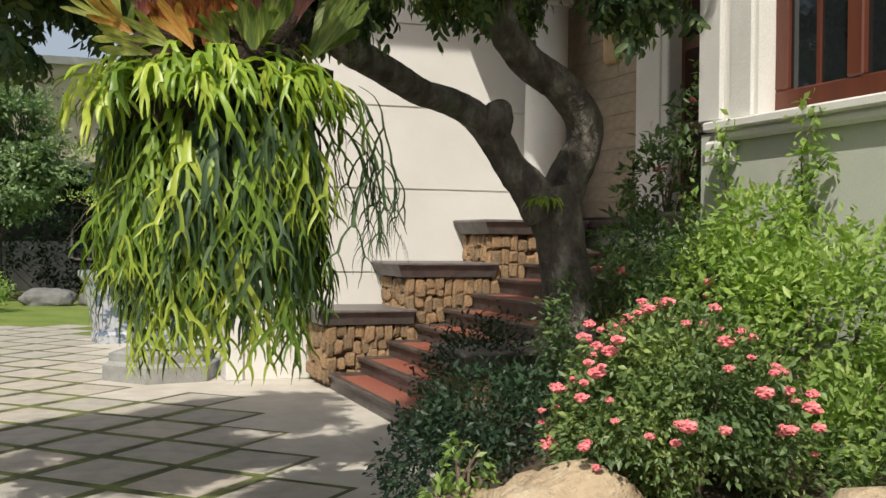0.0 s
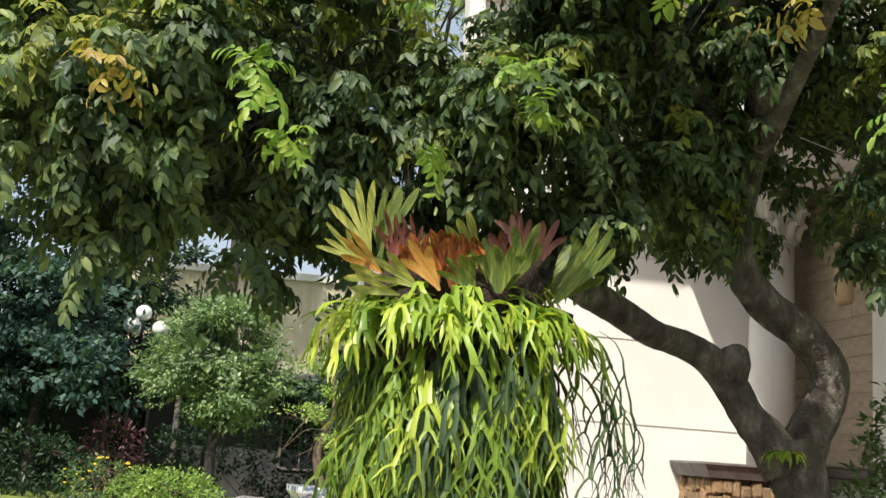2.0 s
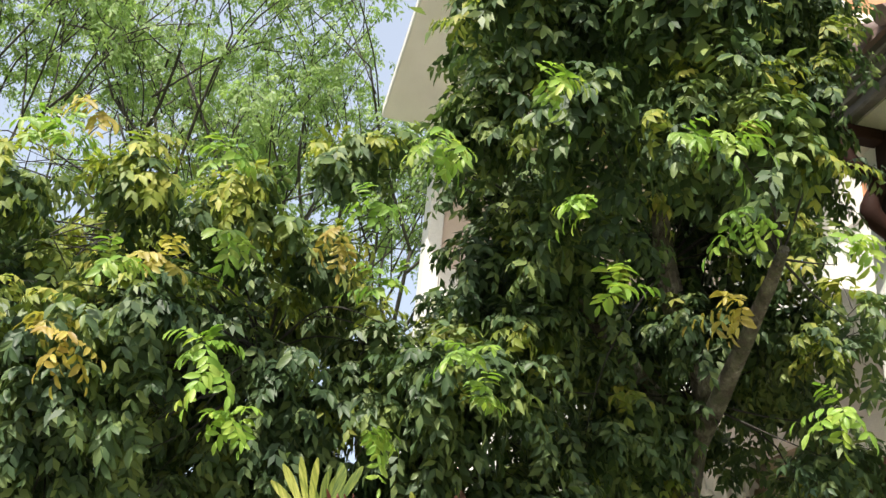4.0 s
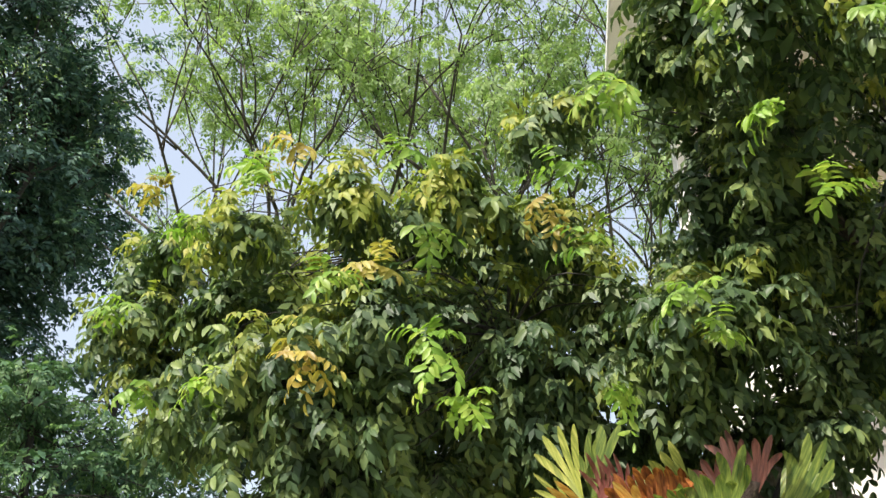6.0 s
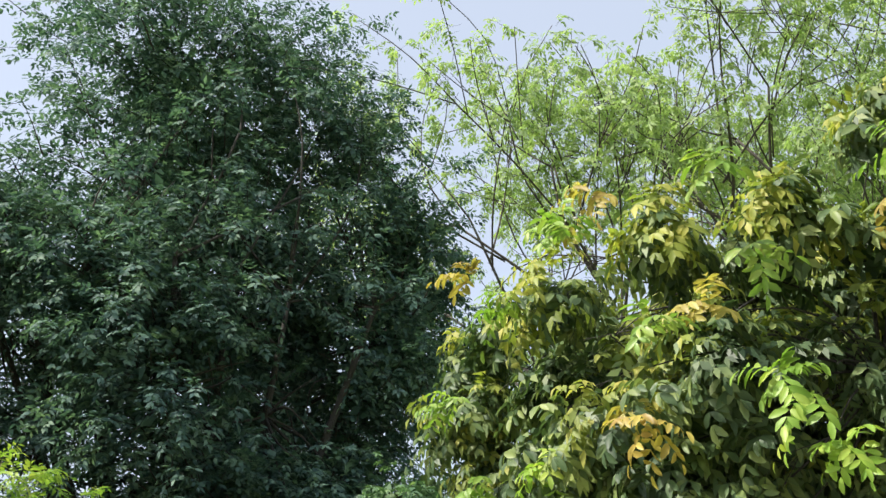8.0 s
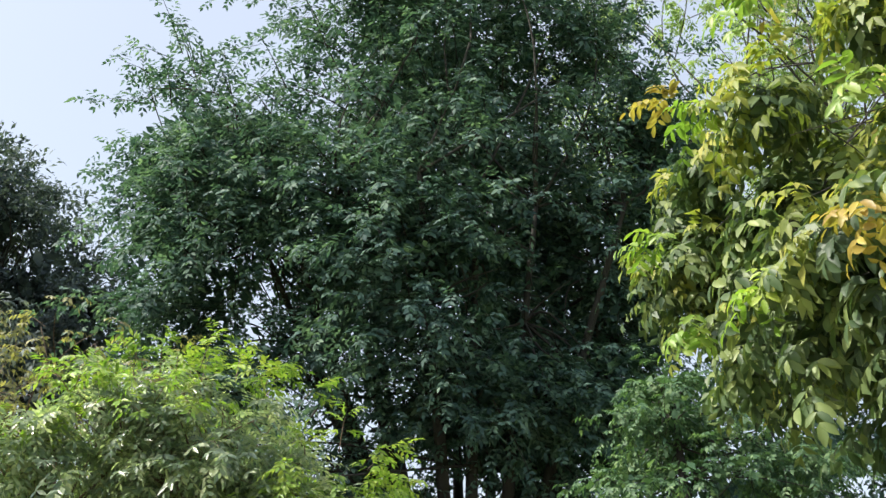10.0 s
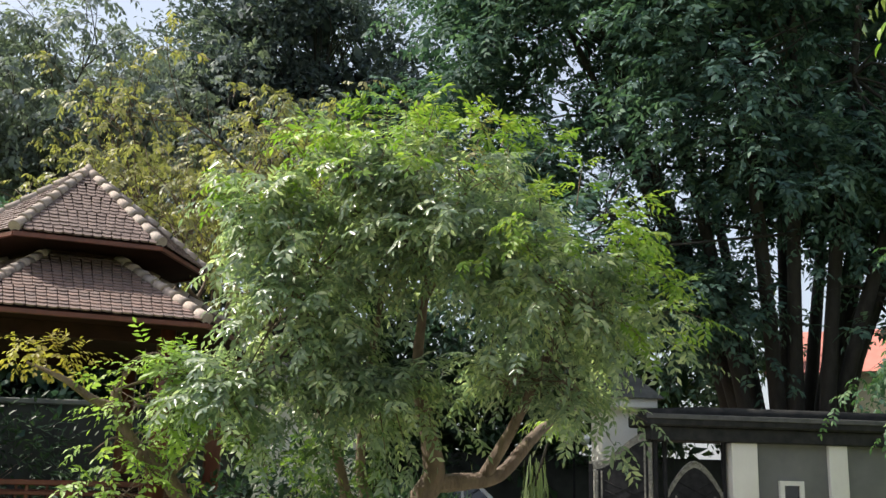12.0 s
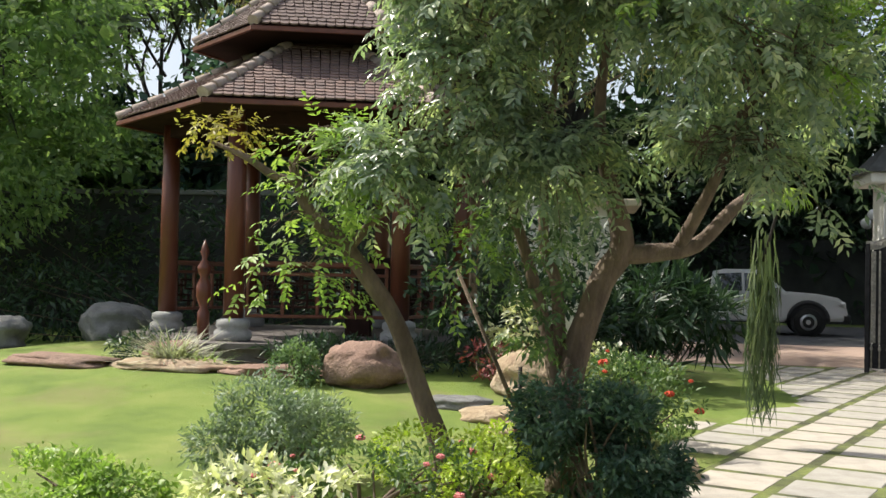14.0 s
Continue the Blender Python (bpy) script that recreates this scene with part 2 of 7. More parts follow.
# wall tone kept near black, so that deep shade sits in the colour
SHADED_WALL = surface("shaded_wall_tone", [(0.3, (0.028, 0.031, 0.031)), (0.7, (0.06, 0.063, 0.06))], 1.5, 50, 0.9, 0.3, 0.005)
MID_GREY = surface("mid_grey_render", [(0.3, (0.13, 0.135, 0.135)), (0.7, (0.2, 0.2, 0.195))], 1.5, 70, 0.9, 0.25, 0.005, dirt=((0.14, 0.145, 0.14), 0.8))
CREAM_CLAD = surface("cream_cladding", [(0.3, (0.55, 0.5, 0.36)), (0.7, (0.66, 0.6, 0.45))], 1.0, 50, 0.7, 0.1, 0.004)
TERRACOTTA_WALL = surface("terracotta_render", [(0.3, (0.55, 0.25, 0.13)), (0.7, (0.68, 0.35, 0.2))], 1.5, 70, 0.85, 0.2, 0.004)
RED_ROOF = surface("red_roof_sheet", [(0.3, (0.42, 0.15, 0.12)), (0.7, (0.52, 0.2, 0.16))], 2.0, 60, 0.8, 0.3, 0.004)
RED_STONE = surface("red_granite", [(0.35, (0.3, 0.09, 0.06)), (0.7, (0.44, 0.16, 0.11))], 30, 160, 0.4, 0.05, 0.002, vary=0.08)
DARK_STONE = surface("dark_granite", [(0.35, (0.055, 0.042, 0.04)), (0.7, (0.12, 0.1, 0.095))], 8, 90, 0.4, 0.1, 0.002, vary=0.1)
CAP_STONE = surface("cap_granite", [(0.35, (0.12, 0.105, 0.1)), (0.7, (0.2, 0.18, 0.17))], 8, 90, 0.5, 0.1, 0.002)
COBBLE = surface("ochre_stone", [(0.25, (0.2, 0.13, 0.08)), (0.5, (0.4, 0.28, 0.16)), (0.8, (0.55, 0.44, 0.3))], 7, 50, 0.9, 0.8, 0.012, vary=0.3)
MORTAR = surface("mortar", [(0.3, (0.07, 0.05, 0.035)), (0.7, (0.13, 0.1, 0.07))], 8, 60)
ROCK_TAN = surface("tan_boulder", [(0.25, (0.24, 0.17, 0.1)), (0.5, (0.45, 0.35, 0.23)), (0.8, (0.6, 0.52, 0.4))], 3.2, 28, 0.9, 0.8, 0.03, dirt=((0.22, 0.14, 0.09), 2.0))
ROCK_PINK = surface("pinkish_boulder", [(0.3, (0.2, 0.12, 0.09)), (0.7, (0.36, 0.24, 0.18))], 4.0, 28, 0.9, 0.9, 0.03, dirt=((0.12, 0.08, 0.06), 2.2))
ROCK_GREY = surface("grey_boulder", [(0.3, (0.13, 0.13, 0.13)), (0.7, (0.26, 0.26, 0.25))], 3, 30, 0.9, 0.8, 0.03)
TIMBER = surface("red_timber", [(0.3, (0.085, 0.024, 0.013)), (0.7, (0.16, 0.048, 0.025))], 3, 50, 0.4, 0.2, 0.004, stretch=(1, 1, 0.15))
# dark timber; under the pavilion roofs its near black also paints shade
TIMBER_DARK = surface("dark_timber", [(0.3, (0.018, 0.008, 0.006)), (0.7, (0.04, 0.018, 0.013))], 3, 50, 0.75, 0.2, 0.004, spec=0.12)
TILE = surface("clay_tile", [(0.3, (0.14, 0.1, 0.092)), (0.7, (0.25, 0.18, 0.165))], 6, 60, 0.75, 0.3, 0.004, vary=0.25, dirt=((0.16, 0.12, 0.11), 1.6))
TILE_GREY = surface("grey_tile", [(0.3, (0.06, 0.062, 0.065)), (0.7, (0.12, 0.12, 0.12))], 6, 60, 0.8, 0.3, 0.004)
RIDGE = surface("ridge_mortar", [(0.3, (0.3, 0.25, 0.22)), (0.7, (0.46, 0.4, 0.36))], 7, 60, 0.85, 0.4, 0.006, vary=0.15)
SOFFIT = surface("cream_soffit", [(0.3, (0.6, 0.56, 0.46)), (0.7, (0.68, 0.64, 0.54))], 2, 80, 0.8, 0.1, 0.002)
IRON = surface("black_iron", [(0.3, (0.012, 0.012, 0.014)), (0.7, (0.03, 0.03, 0.033))], 9, 80, 0.7, 0.2, 0.002, spec=0.12)
SILVER_IRON = surface("silvered_iron", [(0.3, (0.1, 0.095, 0.085)), (0.7, (0.36, 0.345, 0.31))], 22, 80, 0.5, 0.4, 0.004, metal=0.2)
CAR_WHITE = surface("car_paint", [(0.3, (0.72, 0.74, 0.74)), (0.7, (0.78, 0.79, 0.79))], 0.6, 200, 0.18, 0.0)
RUBBER = surface("tyre_rubber", [(0.3, (0.014, 0.014, 0.014)), (0.7, (0.03, 0.03, 0.03))], 6, 60, 0.8)
ALLOY = surface("alloy", [(0.3, (0.45, 0.46, 0.47)), (0.7, (0.6, 0.6, 0.61))], 6, 60, 0.35, 0.1, 0.002, metal=0.8)
PLASTIC = surface("dark_plastic", [(0.3, (0.02, 0.02, 0.022)), (0.7, (0.035, 0.035, 0.037))], 6, 60, 0.6)
POT_BLUE = surface("blue_white_glaze", [(0.42, (0.62, 0.65, 0.68)), (0.5, (0.5, 0.53, 0.58)), (0.56, (0.12, 0.16, 0.25)), (0.75, (0.2, 0.24, 0.32))], 9, 30, 0.2, 0.1, 0.002)
POT_STONE = surface("stone_plinth", [(0.3, (0.25, 0.25, 0.24)), (0.7, (0.38, 0.38, 0.36))], 6, 60, 0.85, 0.4, 0.005)
SANDY = surface("sconce_shell", [(0.3, (0.5, 0.36, 0.2)), (0.7, (0.6, 0.46, 0.28))], 9, 60, 0.6)


def pane_material(name, tint, rough=0.03):
    m, t, b, o = nodes(name)
    b.inputs["Base Color"].default_value = (*tint, 1)
    b.inputs["Roughness"].default_value = rough
    b.inputs["Specular IOR Level"].default_value = 0.8
    return m


GLASS_DARK = pane_material("dark_glass", (0.015, 0.018, 0.02))
GLOBE = pane_material("opal_globe", (0.78, 0.78, 0.76), 0.25)

# ---- building tools ----


def mesh_of(name, bm, material):
    me = bpy.data.meshes.new(name)
    bm.to_mesh(me)
    bm.free()
    me.materials.append(material)
    return me


def part(name, bm, material=None, parent=None, label="", m=None):
    """One mesh object under a thing or a part; bm may be a bmesh or finished mesh data."""
    me = bm if isinstance(bm, bpy.types.Mesh) else mesh_of(name, bm, material)
    ob = new(name, me)
    if parent is not None:
        ob.parent = parent
    if m is not None:
        ob.matrix_basis = m
    return tagged(ob, label)


def thing(name, label, category, m=None, group="", kind=""):
    ob = new(name)
    ob.empty_display_size = 0.1
    if m is not None:
        ob.matrix_basis = m
    return tagged(ob, label, category, group, kind)


def box(bm, x0, x1, y0, y1, z0, z1, bevel=0.0):
    r = bmesh.ops.create_cube(bm, size=1, matrix=Matrix.LocRotScale(((x0 + x1) / 2, (y0 + y1) / 2, (z0 + z1) / 2), None, (abs(x1 - x0), abs(y1 - y0), abs(z1 - z0))))
    if bevel:
        es = list({e for v in r["verts"] for e in v.link_edges})
        bmesh.ops.bevel(bm, geom=es, offset=bevel, segments=1, affect="EDGES")
    return bm


def boxed(x0, x1, y0, y1, z0, z1, bevel=0.0):
    return box(bmesh.new(), x0, x1, y0, y1, z0, z1, bevel)


def prism(bm, outline, z0, z1):
    """An upright block over a plan outline."""
    lo = [bm.verts.new((x, y, z0)) for x, y in outline]
    hi = [bm.verts.new((x, y, z1)) for x, y in outline]
    n = len(lo)
    bm.faces.new(hi)
    bm.faces.new(lo[::-1])
    for i in range(n):
        bm.faces.new((lo[i], lo[(i + 1) % n], hi[(i + 1) % n], hi[i]))
    bmesh.ops.recalc_face_normals(bm, faces=bm.faces)
    return bm


def tube(bm, pts, radii, seg=10, wobble=0.0, cap=True):
    """A tapered tube along points, with uneven girth."""
    pts = [Vector(p) for p in pts]
    rings, side = [], None
    for i, p in enumerate(pts):
        d = (pts[min(i + 1, len(pts) - 1)] - pts[max(i - 1, 0)]).normalized()
        side = d.orthogonal().normalized() if side is None else (side - d * side.dot(d)).normalized()
        up = d.cross(side)
        ring = []
        for k in range(seg):
            a = math.tau * k / seg
            w = side * math.cos(a) + up * math.sin(a)
            r = radii[i] * (1 + wobble * noise.noise((p + w * 0.3) * 3.1) + wobble * 0.5 * noise.noise((p + w * radii[i]) * 17))
            ring.append(bm.verts.new(p + w * r))
        rings.append(ring)
    for a, b in zip(rings, rings[1:]):
        for k in range(seg):
            f = bm.faces.new((a[k], a[(k + 1) % seg], b[(k + 1) % seg], b[k]))
            f.smooth = True
    if cap:
        bm.faces.new(rings[0][::-1])
        bm.faces.new(rings[-1])
    return bm


def curve_pts(pts, radii, n):
    """Catmull-Rom points and radii through a few knots."""
    p = [Vector(q) for q in pts]
    out, rad = [], []
    for i in range(len(p) - 1):
        a, b, c, d = p[max(i - 1, 0)], p[i], p[i + 1], p[min(i + 2, len(p) - 1)]
        for k in range(n):
            t = k / n
            out.append(0.5 * ((2 * b) + (c - a) * t + (2 * a - 5 * b + 4 * c - d) * t * t + (3 * b - a - 3 * c + d) * t ** 3))
            rad.append(radii[i] * (1 - t) + radii[i + 1] * t)
    return out + [p[-1]], rad + [radii[-1]]


def lathe(profile, seg=24, sides=None):
    """A turned body from (radius, height) pairs."""
    bm = bmesh.new()
    n = sides or seg
    rings = [[bm.verts.new((r * math.cos(math.tau * (k + 0.5) / n), r * math.sin(math.tau * (k + 0.5) / n), z)) for k in range(n)] for r, z in profile]
    for a, b in zip(rings, rings[1:]):
        for k in range(n):
            bm.faces.new((a[k], a[(k + 1) % n], b[(k + 1) % n], b[k])).smooth = sides is None
    bm.faces.new(rings[0][::-1])
    bm.faces.new(rings[-1])
    return bm


def ball(r, squash=1.0, sub=3):
    bm = bmesh.new()
    bmesh.ops.create_icosphere(bm, subdivisions=sub, radius=r)
    for v in bm.verts:
        v.co.z *= squash
    for f in bm.faces:
        f.smooth = True
    return bm


def boulder(size, seed, sub=4, rough=0.22):
    """A weathered rock about size metres across, its foot at z 0."""
    bm = bmesh.new()
    bmesh.ops.create_icosphere(bm, subdivisions=sub, radius=0.5)
    off = Vector((seed * 7.3, seed * 3.1, seed * 1.7))
    for v in bm.verts:
        c = v.co.normalized()
        c = Vector([math.copysign(abs(k) ** 0.75, k) for k in c])
        k = 1 + rough * noise.noise(c * 1.4 + off) + rough * 0.55 * noise.noise(c * 3.1 + off) + rough * 0.18 * noise.noise(c * 9 + off)
        v.co = Vector((c.x * size[0], c.y * size[1], c.z * size[2])) * 0.55 * k
        v.co.z = max(v.co.z + size[2] * 0.4, -0.05)
    for f in bm.faces:
        f.smooth = True
    return bm


def data_mesh(name, verts, faces, material, smooth=False):
    """Mesh data from arrays: verts (n, 3) and faces (m, k)."""
    me = bpy.data.meshes.new(name)
    n, k = faces.shape
    me.vertices.add(len(verts))
    me.vertices.foreach_set("co", np.ascontiguousarray(verts, np.float32).ravel())
    me.loops.add(n * k)
    me.loops.foreach_set("vertex_index", np.ascontiguousarray(faces, np.int32).ravel())
    me.polygons.add(n)
    me.polygons.foreach_set("loop_start", np.arange(0, n * k, k, dtype=np.int32))
    if smooth:
        me.polygons.foreach_set("use_smooth", np.ones(n, bool))
    me.update(calc_edges=True)
    me.materials.append(material)
    return me


def unit(v):
    return v / np.maximum(np.linalg.norm(v, axis=-1, keepdims=True), 1e-9)


def leaves(name, pos, way, face, length, width, material, droop=0.15, level=1):
    """Pointed, folded leaves: pos, way (along the leaf) and face (its upper side), all (n, 3). level: 0 far off, 2 near by."""
    way = unit(way)
    side = unit(np.cross(way, face))
    up = np.cross(side, way)
    L, W = length[:, None], width[:, None]

    def at(f, w, fold):
        return pos + way * L * f * (1 - droop * 0.3 * f) + side * W * w + up * (W * fold - L * droop * f * f)

    if level == 0:
        rows = [at(0, 0, 0), at(0.45, 0.5, 0.1), at(1, 0, 0), at(0.45, -0.5, 0.1)]
        f = np.array([[0, 1, 2, 3]])
    elif level == 1:
        rows = [at(0, 0, 0), at(0.45, 0.5, 0.14), at(0.5, 0, -0.06), at(0.45, -0.5, 0.14), at(1, 0, 0)]
        f = np.array([[0, 1, 2], [0, 2, 3], [2, 1, 4], [2, 4, 3]])
    else:
        rows = [at(0, 0, 0), at(0.22, 0.36, 0.1), at(0.25, 0, -0.04), at(0.22, -0.36, 0.1), at(0.6, 0.48, 0.12), at(0.62, 0, -0.05), at(0.6, -0.48, 0.12), at(0.86, 0.27, 0.06), at(0.86, -0.27, 0.06), at(1, 0, 0)]
        f = np.array([[0, 1, 2], [0, 2, 3], [2, 1, 4], [2, 4, 5], [3, 2, 5], [3, 5, 6], [5, 4, 7], [5, 7, 9], [5, 9, 8], [5, 8, 6]])
    k = len(rows)
    v = np.stack(rows, 1).reshape(-1, 3)
    base = (np.arange(len(pos)) * k)[:, None, None]
    return data_mesh(name, v, (f[None] + base).reshape(-1, f.shape[1]), material)


def in_lobes(rng, lobes, n, inner=0.45, holes=0.0, scale=1.5):
    """n points in the outer shells of ellipsoids (x, y, z, rx, ry, rz), and outward ways; holes thins them in patches."""
    lob = np.array(lobes, float)
    w = (lob[:, 3] * lob[:, 4] + lob[:, 4] * lob[:, 5] + lob[:, 3] * lob[:, 5])
    pick = rng.choice(len(lob), n, p=w / w.sum())
    d = unit(rng.normal(size=(n, 3)))
    r = inner + (1 - inner) * rng.random(n) ** 0.6
    c = lob[pick]
    p = c[:, :3] + d * c[:, 3:] * (r * (1 + 0.1 * np.clip(rng.normal(size=n), -2, 2)))[:, None]
    if holes:
        keep = np.array([noise.noise(Vector(q) * scale) for q in p]) > holes - 1
        p, d = p[keep], d[keep]
    return p, d


def clumped(rng, lobes, n, per, spread, holes, scale):
    """Leaf points gathered in clumps, each flattened and hanging a little, as on real boughs."""
    c, d = in_lobes(rng, lobes, n // per, 0.3, holes, scale)
    k = np.repeat(np.arange(len(c)), per)
    off = rng.normal(size=(len(k), 3)) * np.array([1, 1, 0.32]) * spread
    size = 0.6 + 0.7 * rng.random(len(c))
    return c[k] + off * size[k][:, None], unit(d[k] + off / spread * 0.5)


def sprays(rng, p, out, n, length, leaflet, wide, up=0.15, droop=0.3):
    """Compound leaves: n leaflets along a stalk at each point. Returns arrays for leaves()."""
    m = len(p)
    way = unit(out + rng.normal(size=(m, 3)) * 0.55 + np.array([0, 0, up]))
    flat = way * np.array([1, 1, 0.25])
    side = unit(np.cross(way, np.array([0, 0, 1.0])) + rng.normal(size=(m, 3)) * 0.15)
    L = length * (0.7 + 0.6 * rng.random(m))
    P, W, N, S = [], [], [], []
    for k in range(n):
        f = (k // 2 + 1) / (n // 2 + 1)
        sgn = 1 if k % 2 else -1
        last = k == n - 1
        pos = p + way * (L * f)[:, None] - np.array([0, 0, 1.0]) * (L * droop * f * f)[:, None]
        lw = way * (1.0 if last else 0.55) + side * (0 if last else sgn) + rng.normal(size=(m, 3)) * 0.15 - np.array([0, 0, 0.45])
        P.append(pos)
        W.append(lw)
        N.append(out * 0.9 + rng.normal(size=(m, 3)) * 0.35 + np.array([0, 0, 0.6]))
        S.append(leaflet * (0.75 + 0.5 * rng.random(m)) * (1.0 - 0.25 * abs(f - 0.55)))
    S = np.concatenate(S)
    return np.concatenate(P), np.concatenate(W), np.concatenate(N), S, S * wide


def pinnate(rng, p, way, rl, n, leaflet, wide, sag=0.5, hang=0.4):
    """Feathered leaves: pairs of leaflets along a sagging stalk of length rl from each point. Returns arrays for leaves()."""
    m, down = len(p), np.array([0, 0, 1.0])
    side = unit(np.cross(way, down) + rng.normal(size=(m, 3)) * 0.2)
    P, W, N, S = [], [], [], []
    for k in range(n):
        f = (k // 2 + 1) / (n // 2 + 1)
        sgn, last = (1 if k % 2 else -1), k == n - 1
        pos = p + way * (rl * f)[:, None] - down * (rl * sag * f * f)[:, None]
        tang = unit(way - down * (2 * sag * f))
        W.append(tang * (1.0 if last else 0.6) + side * (0.0 if last else sgn * 0.85) - down * hang + rng.normal(size=(m, 3)) * 0.14)
        N.append(np.cross(side, tang) + way * 0.5 + rng.normal(size=(m, 3)) * 0.3)
        P.append(pos)
        S.append(leaflet * (0.72 + 0.5 * rng.random(m)) * (1.05 - 0.5 * abs(f - 0.6)))
    S = np.concatenate(S)
    return np.concatenate(P), np.concatenate(W), np.concatenate(N), S, S * wide


def sprigs(rng, base, out, length, count, rachis, n, leaflet, wide, lift=0.3, droop=0.35, sag=0.5, tip=0.3, hang=0.4, loose=0.4):
    """Leafy twigs: each sets out from base, bends under its weight and bears count feathered leaves. Returns arrays for leaves() and the twigs' knots."""
    m, down = len(base), np.array([0, 0, 1.0])
    way = unit(out + rng.normal(size=(m, 3)) * loose + down * lift)
    L = length * (0.55 + 0.9 * rng.random(m))
    phase = rng.random(m) * math.tau
    P, D = [], []
    for k in range(count):
        s = np.clip(tip + (1 - tip) * (k + 0.5) / count + rng.normal(size=m) * 0.04, 0, 1)
        pos = base + way * (L * s)[:, None] - down * (L * droop * s * s)[:, None]
        tang = unit(way - down * (2 * droop * s)[:, None])
        a = unit(np.cross(tang, down + 0.01))
        b = np.cross(a, tang)
        ang = phase + k * 2.4
        round_ = a * np.cos(ang)[:, None] + b * (np.sin(ang) * 0.6)[:, None]
        D.append(unit(tang * (0.4 + 0.7 * s ** 2)[:, None] + round_ * 0.9 + rng.normal(size=(m, 3)) * 0.2))
        P.append(pos)
    P, D = np.concatenate(P), np.concatenate(D)
    rl = rachis * (0.65 + 0.6 * rng.random(len(P)))
    knots = [base + way * (L * s)[:, None] - down * (L * droop * s * s)[:, None] for s in (0.0, 0.5, 1.0)]
    return pinnate(rng, P, D, rl, n, leaflet, wide, sag, hang), knots


def stalks(name, knots, radius, material):
    """Thin three-sided twigs through lists of knots, all in one mesh."""
    rings, m, q = [], len(knots[0]), len(knots)
    for i, k in enumerate(knots):
        r = radius * (1 - 0.8 * i / (q - 1))
        rings += [k + np.array([r * math.cos(a), r * math.sin(a), r * 0.5 * math.sin(a)]) for a in (0.3, 2.4, 4.5)]
    v = np.stack(rings, 1).reshape(-1, 3)
    f = np.array([[3 * i + j, 3 * i + (j + 1) % 3, 3 * i + 3 + (j + 1) % 3, 3 * i + 3 + j] for i in range(q - 1) for j in range(3)])
    return data_mesh(name, v, (f[None] + (np.arange(m) * 3 * q)[:, None, None]).reshape(-1, 4), material)


def twig_part(th, knots, radius, material):
    tagged(part("twig", stalks("twig", knots, radius, material), None, th), kind="stuff")


def cloud(rng, p, out, size, wide, spread=0.8):
    """Single leaves at each point."""
    m = len(p)
    way = out + rng.normal(size=(m, 3)) * spread + np.array([0, 0, -0.1])
    face = rng.normal(size=(m, 3)) * 0.6 + np.array([0, 0, 1.0]) + out * 0.4
    s = size * (0.6 + 0.8 * rng.random(m))
    return p, way, face, s, s * wide

# ---- ground ----
MH = pose(-1.22, 10.7, 0, 0, 0, 20.15)     # the house's own frame: x up the stairs, y away from the drive
GZ = Vector((-16.72, -1.18, 0))            # middle of the pavilion


def mound(x, y):
    d = math.hypot(x - GZ.x, y - GZ.y)
    k = min(max((7.0 - d) / 3.6, 0), 1)
    return 0.28 * k * k * (3 - 2 * k)


def ground_sheet():
    bm = bmesh.new()
    xs = [-700, -300, -120, -60] + [-40 + i * 0.8 for i in range(63)] + [20, 60, 120, 300, 700]
    ys = [-700, -300, -120, -60] + [-24 + i * 0.8 for i in range(63)] + [40, 60, 120, 300, 700]
    grid = [[bm.verts.new((x, y, mound(x, y) - 0.004)) for x in xs] for y in ys]
    for j in range(len(ys) - 1):
        for i in range(len(xs) - 1):
            bm.faces.new((grid[j][i], grid[j][i + 1], grid[j + 1][i + 1], grid[j + 1][i])).smooth = True
    ob = part("ground", bm, GRASS)
    return tagged(ob, "short green lawn and soil with mossy patches", "ground", kind="structure")


ground_sheet()


def house_xy(s, n):
    v = MH @ Vector((s, n, 0))
    return v.x, v.y


cream = part("pavement_by_stairs", prism(bmesh.new(), [house_xy(-0.5, -6.9), house_xy(0.02, -6.9), house_xy(0.02, 0.1), house_xy(-0.9, 0.45), house_xy(-0.9, 5.5), house_xy(-1.65, 5.5), house_xy(-1.65, 0.1), house_xy(-0.5, 0.1)], -0.06, 0.0015), CREAM)
tagged(cream, "pale cream terrazzo apron at the foot of the stairs", "pavement", kind="structure")
pink = part("pavement_outside_gate", prism(bmesh.new(), [(-26.5, 2.5), (-20.3, 3.2), (-20.3, 8.9), (-17.6, 8.9), (-17.6, 12), (-26.5, 12)], -0.08, 0.004), PINKPAVE)
tagged(pink, "pinkish brick paving outside the gate, sunlit", "pavement", kind="structure")
road = part("road", prism(bmesh.new(), [(-38, -30), (-26.5, -30), (-26.5, 60), (-38, 60)], -0.08, 0.003), ASPHALT)
tagged(road, "grey asphalt road beyond the gate, in shade", "road", kind="structure")

# ---- house ----
house_wall = thing("wall_white", "tall white rendered house wall with horizontal grooves", "wall", MH, kind="structure")
part("backing", boxed(-0.84, 3.2, 0.52, 0.8, 0, 9.3), WHITE_WALL, house_wall)
bands = [0.0, 1.12, 2.03, 2.93, 3.84, 4.75, 5.66, 6.57, 7.48, 8.39, 9.2]
for z0, z1 in zip(bands, bands[1:]):
    part("panel", boxed(-0.855, 3.0, 0.5, 0.53, z0 + (0.009 if z0 else 0), z1 - 0.009, 0.004), WHITE_WALL if z1 < 6.6 else PEACH_WALL, house_wall)
part("corner_trim", boxed(-0.9, -0.72, 0.46, 0.84, 0.0, 9.2, 0.01), PALE_TRIM, house_wall)
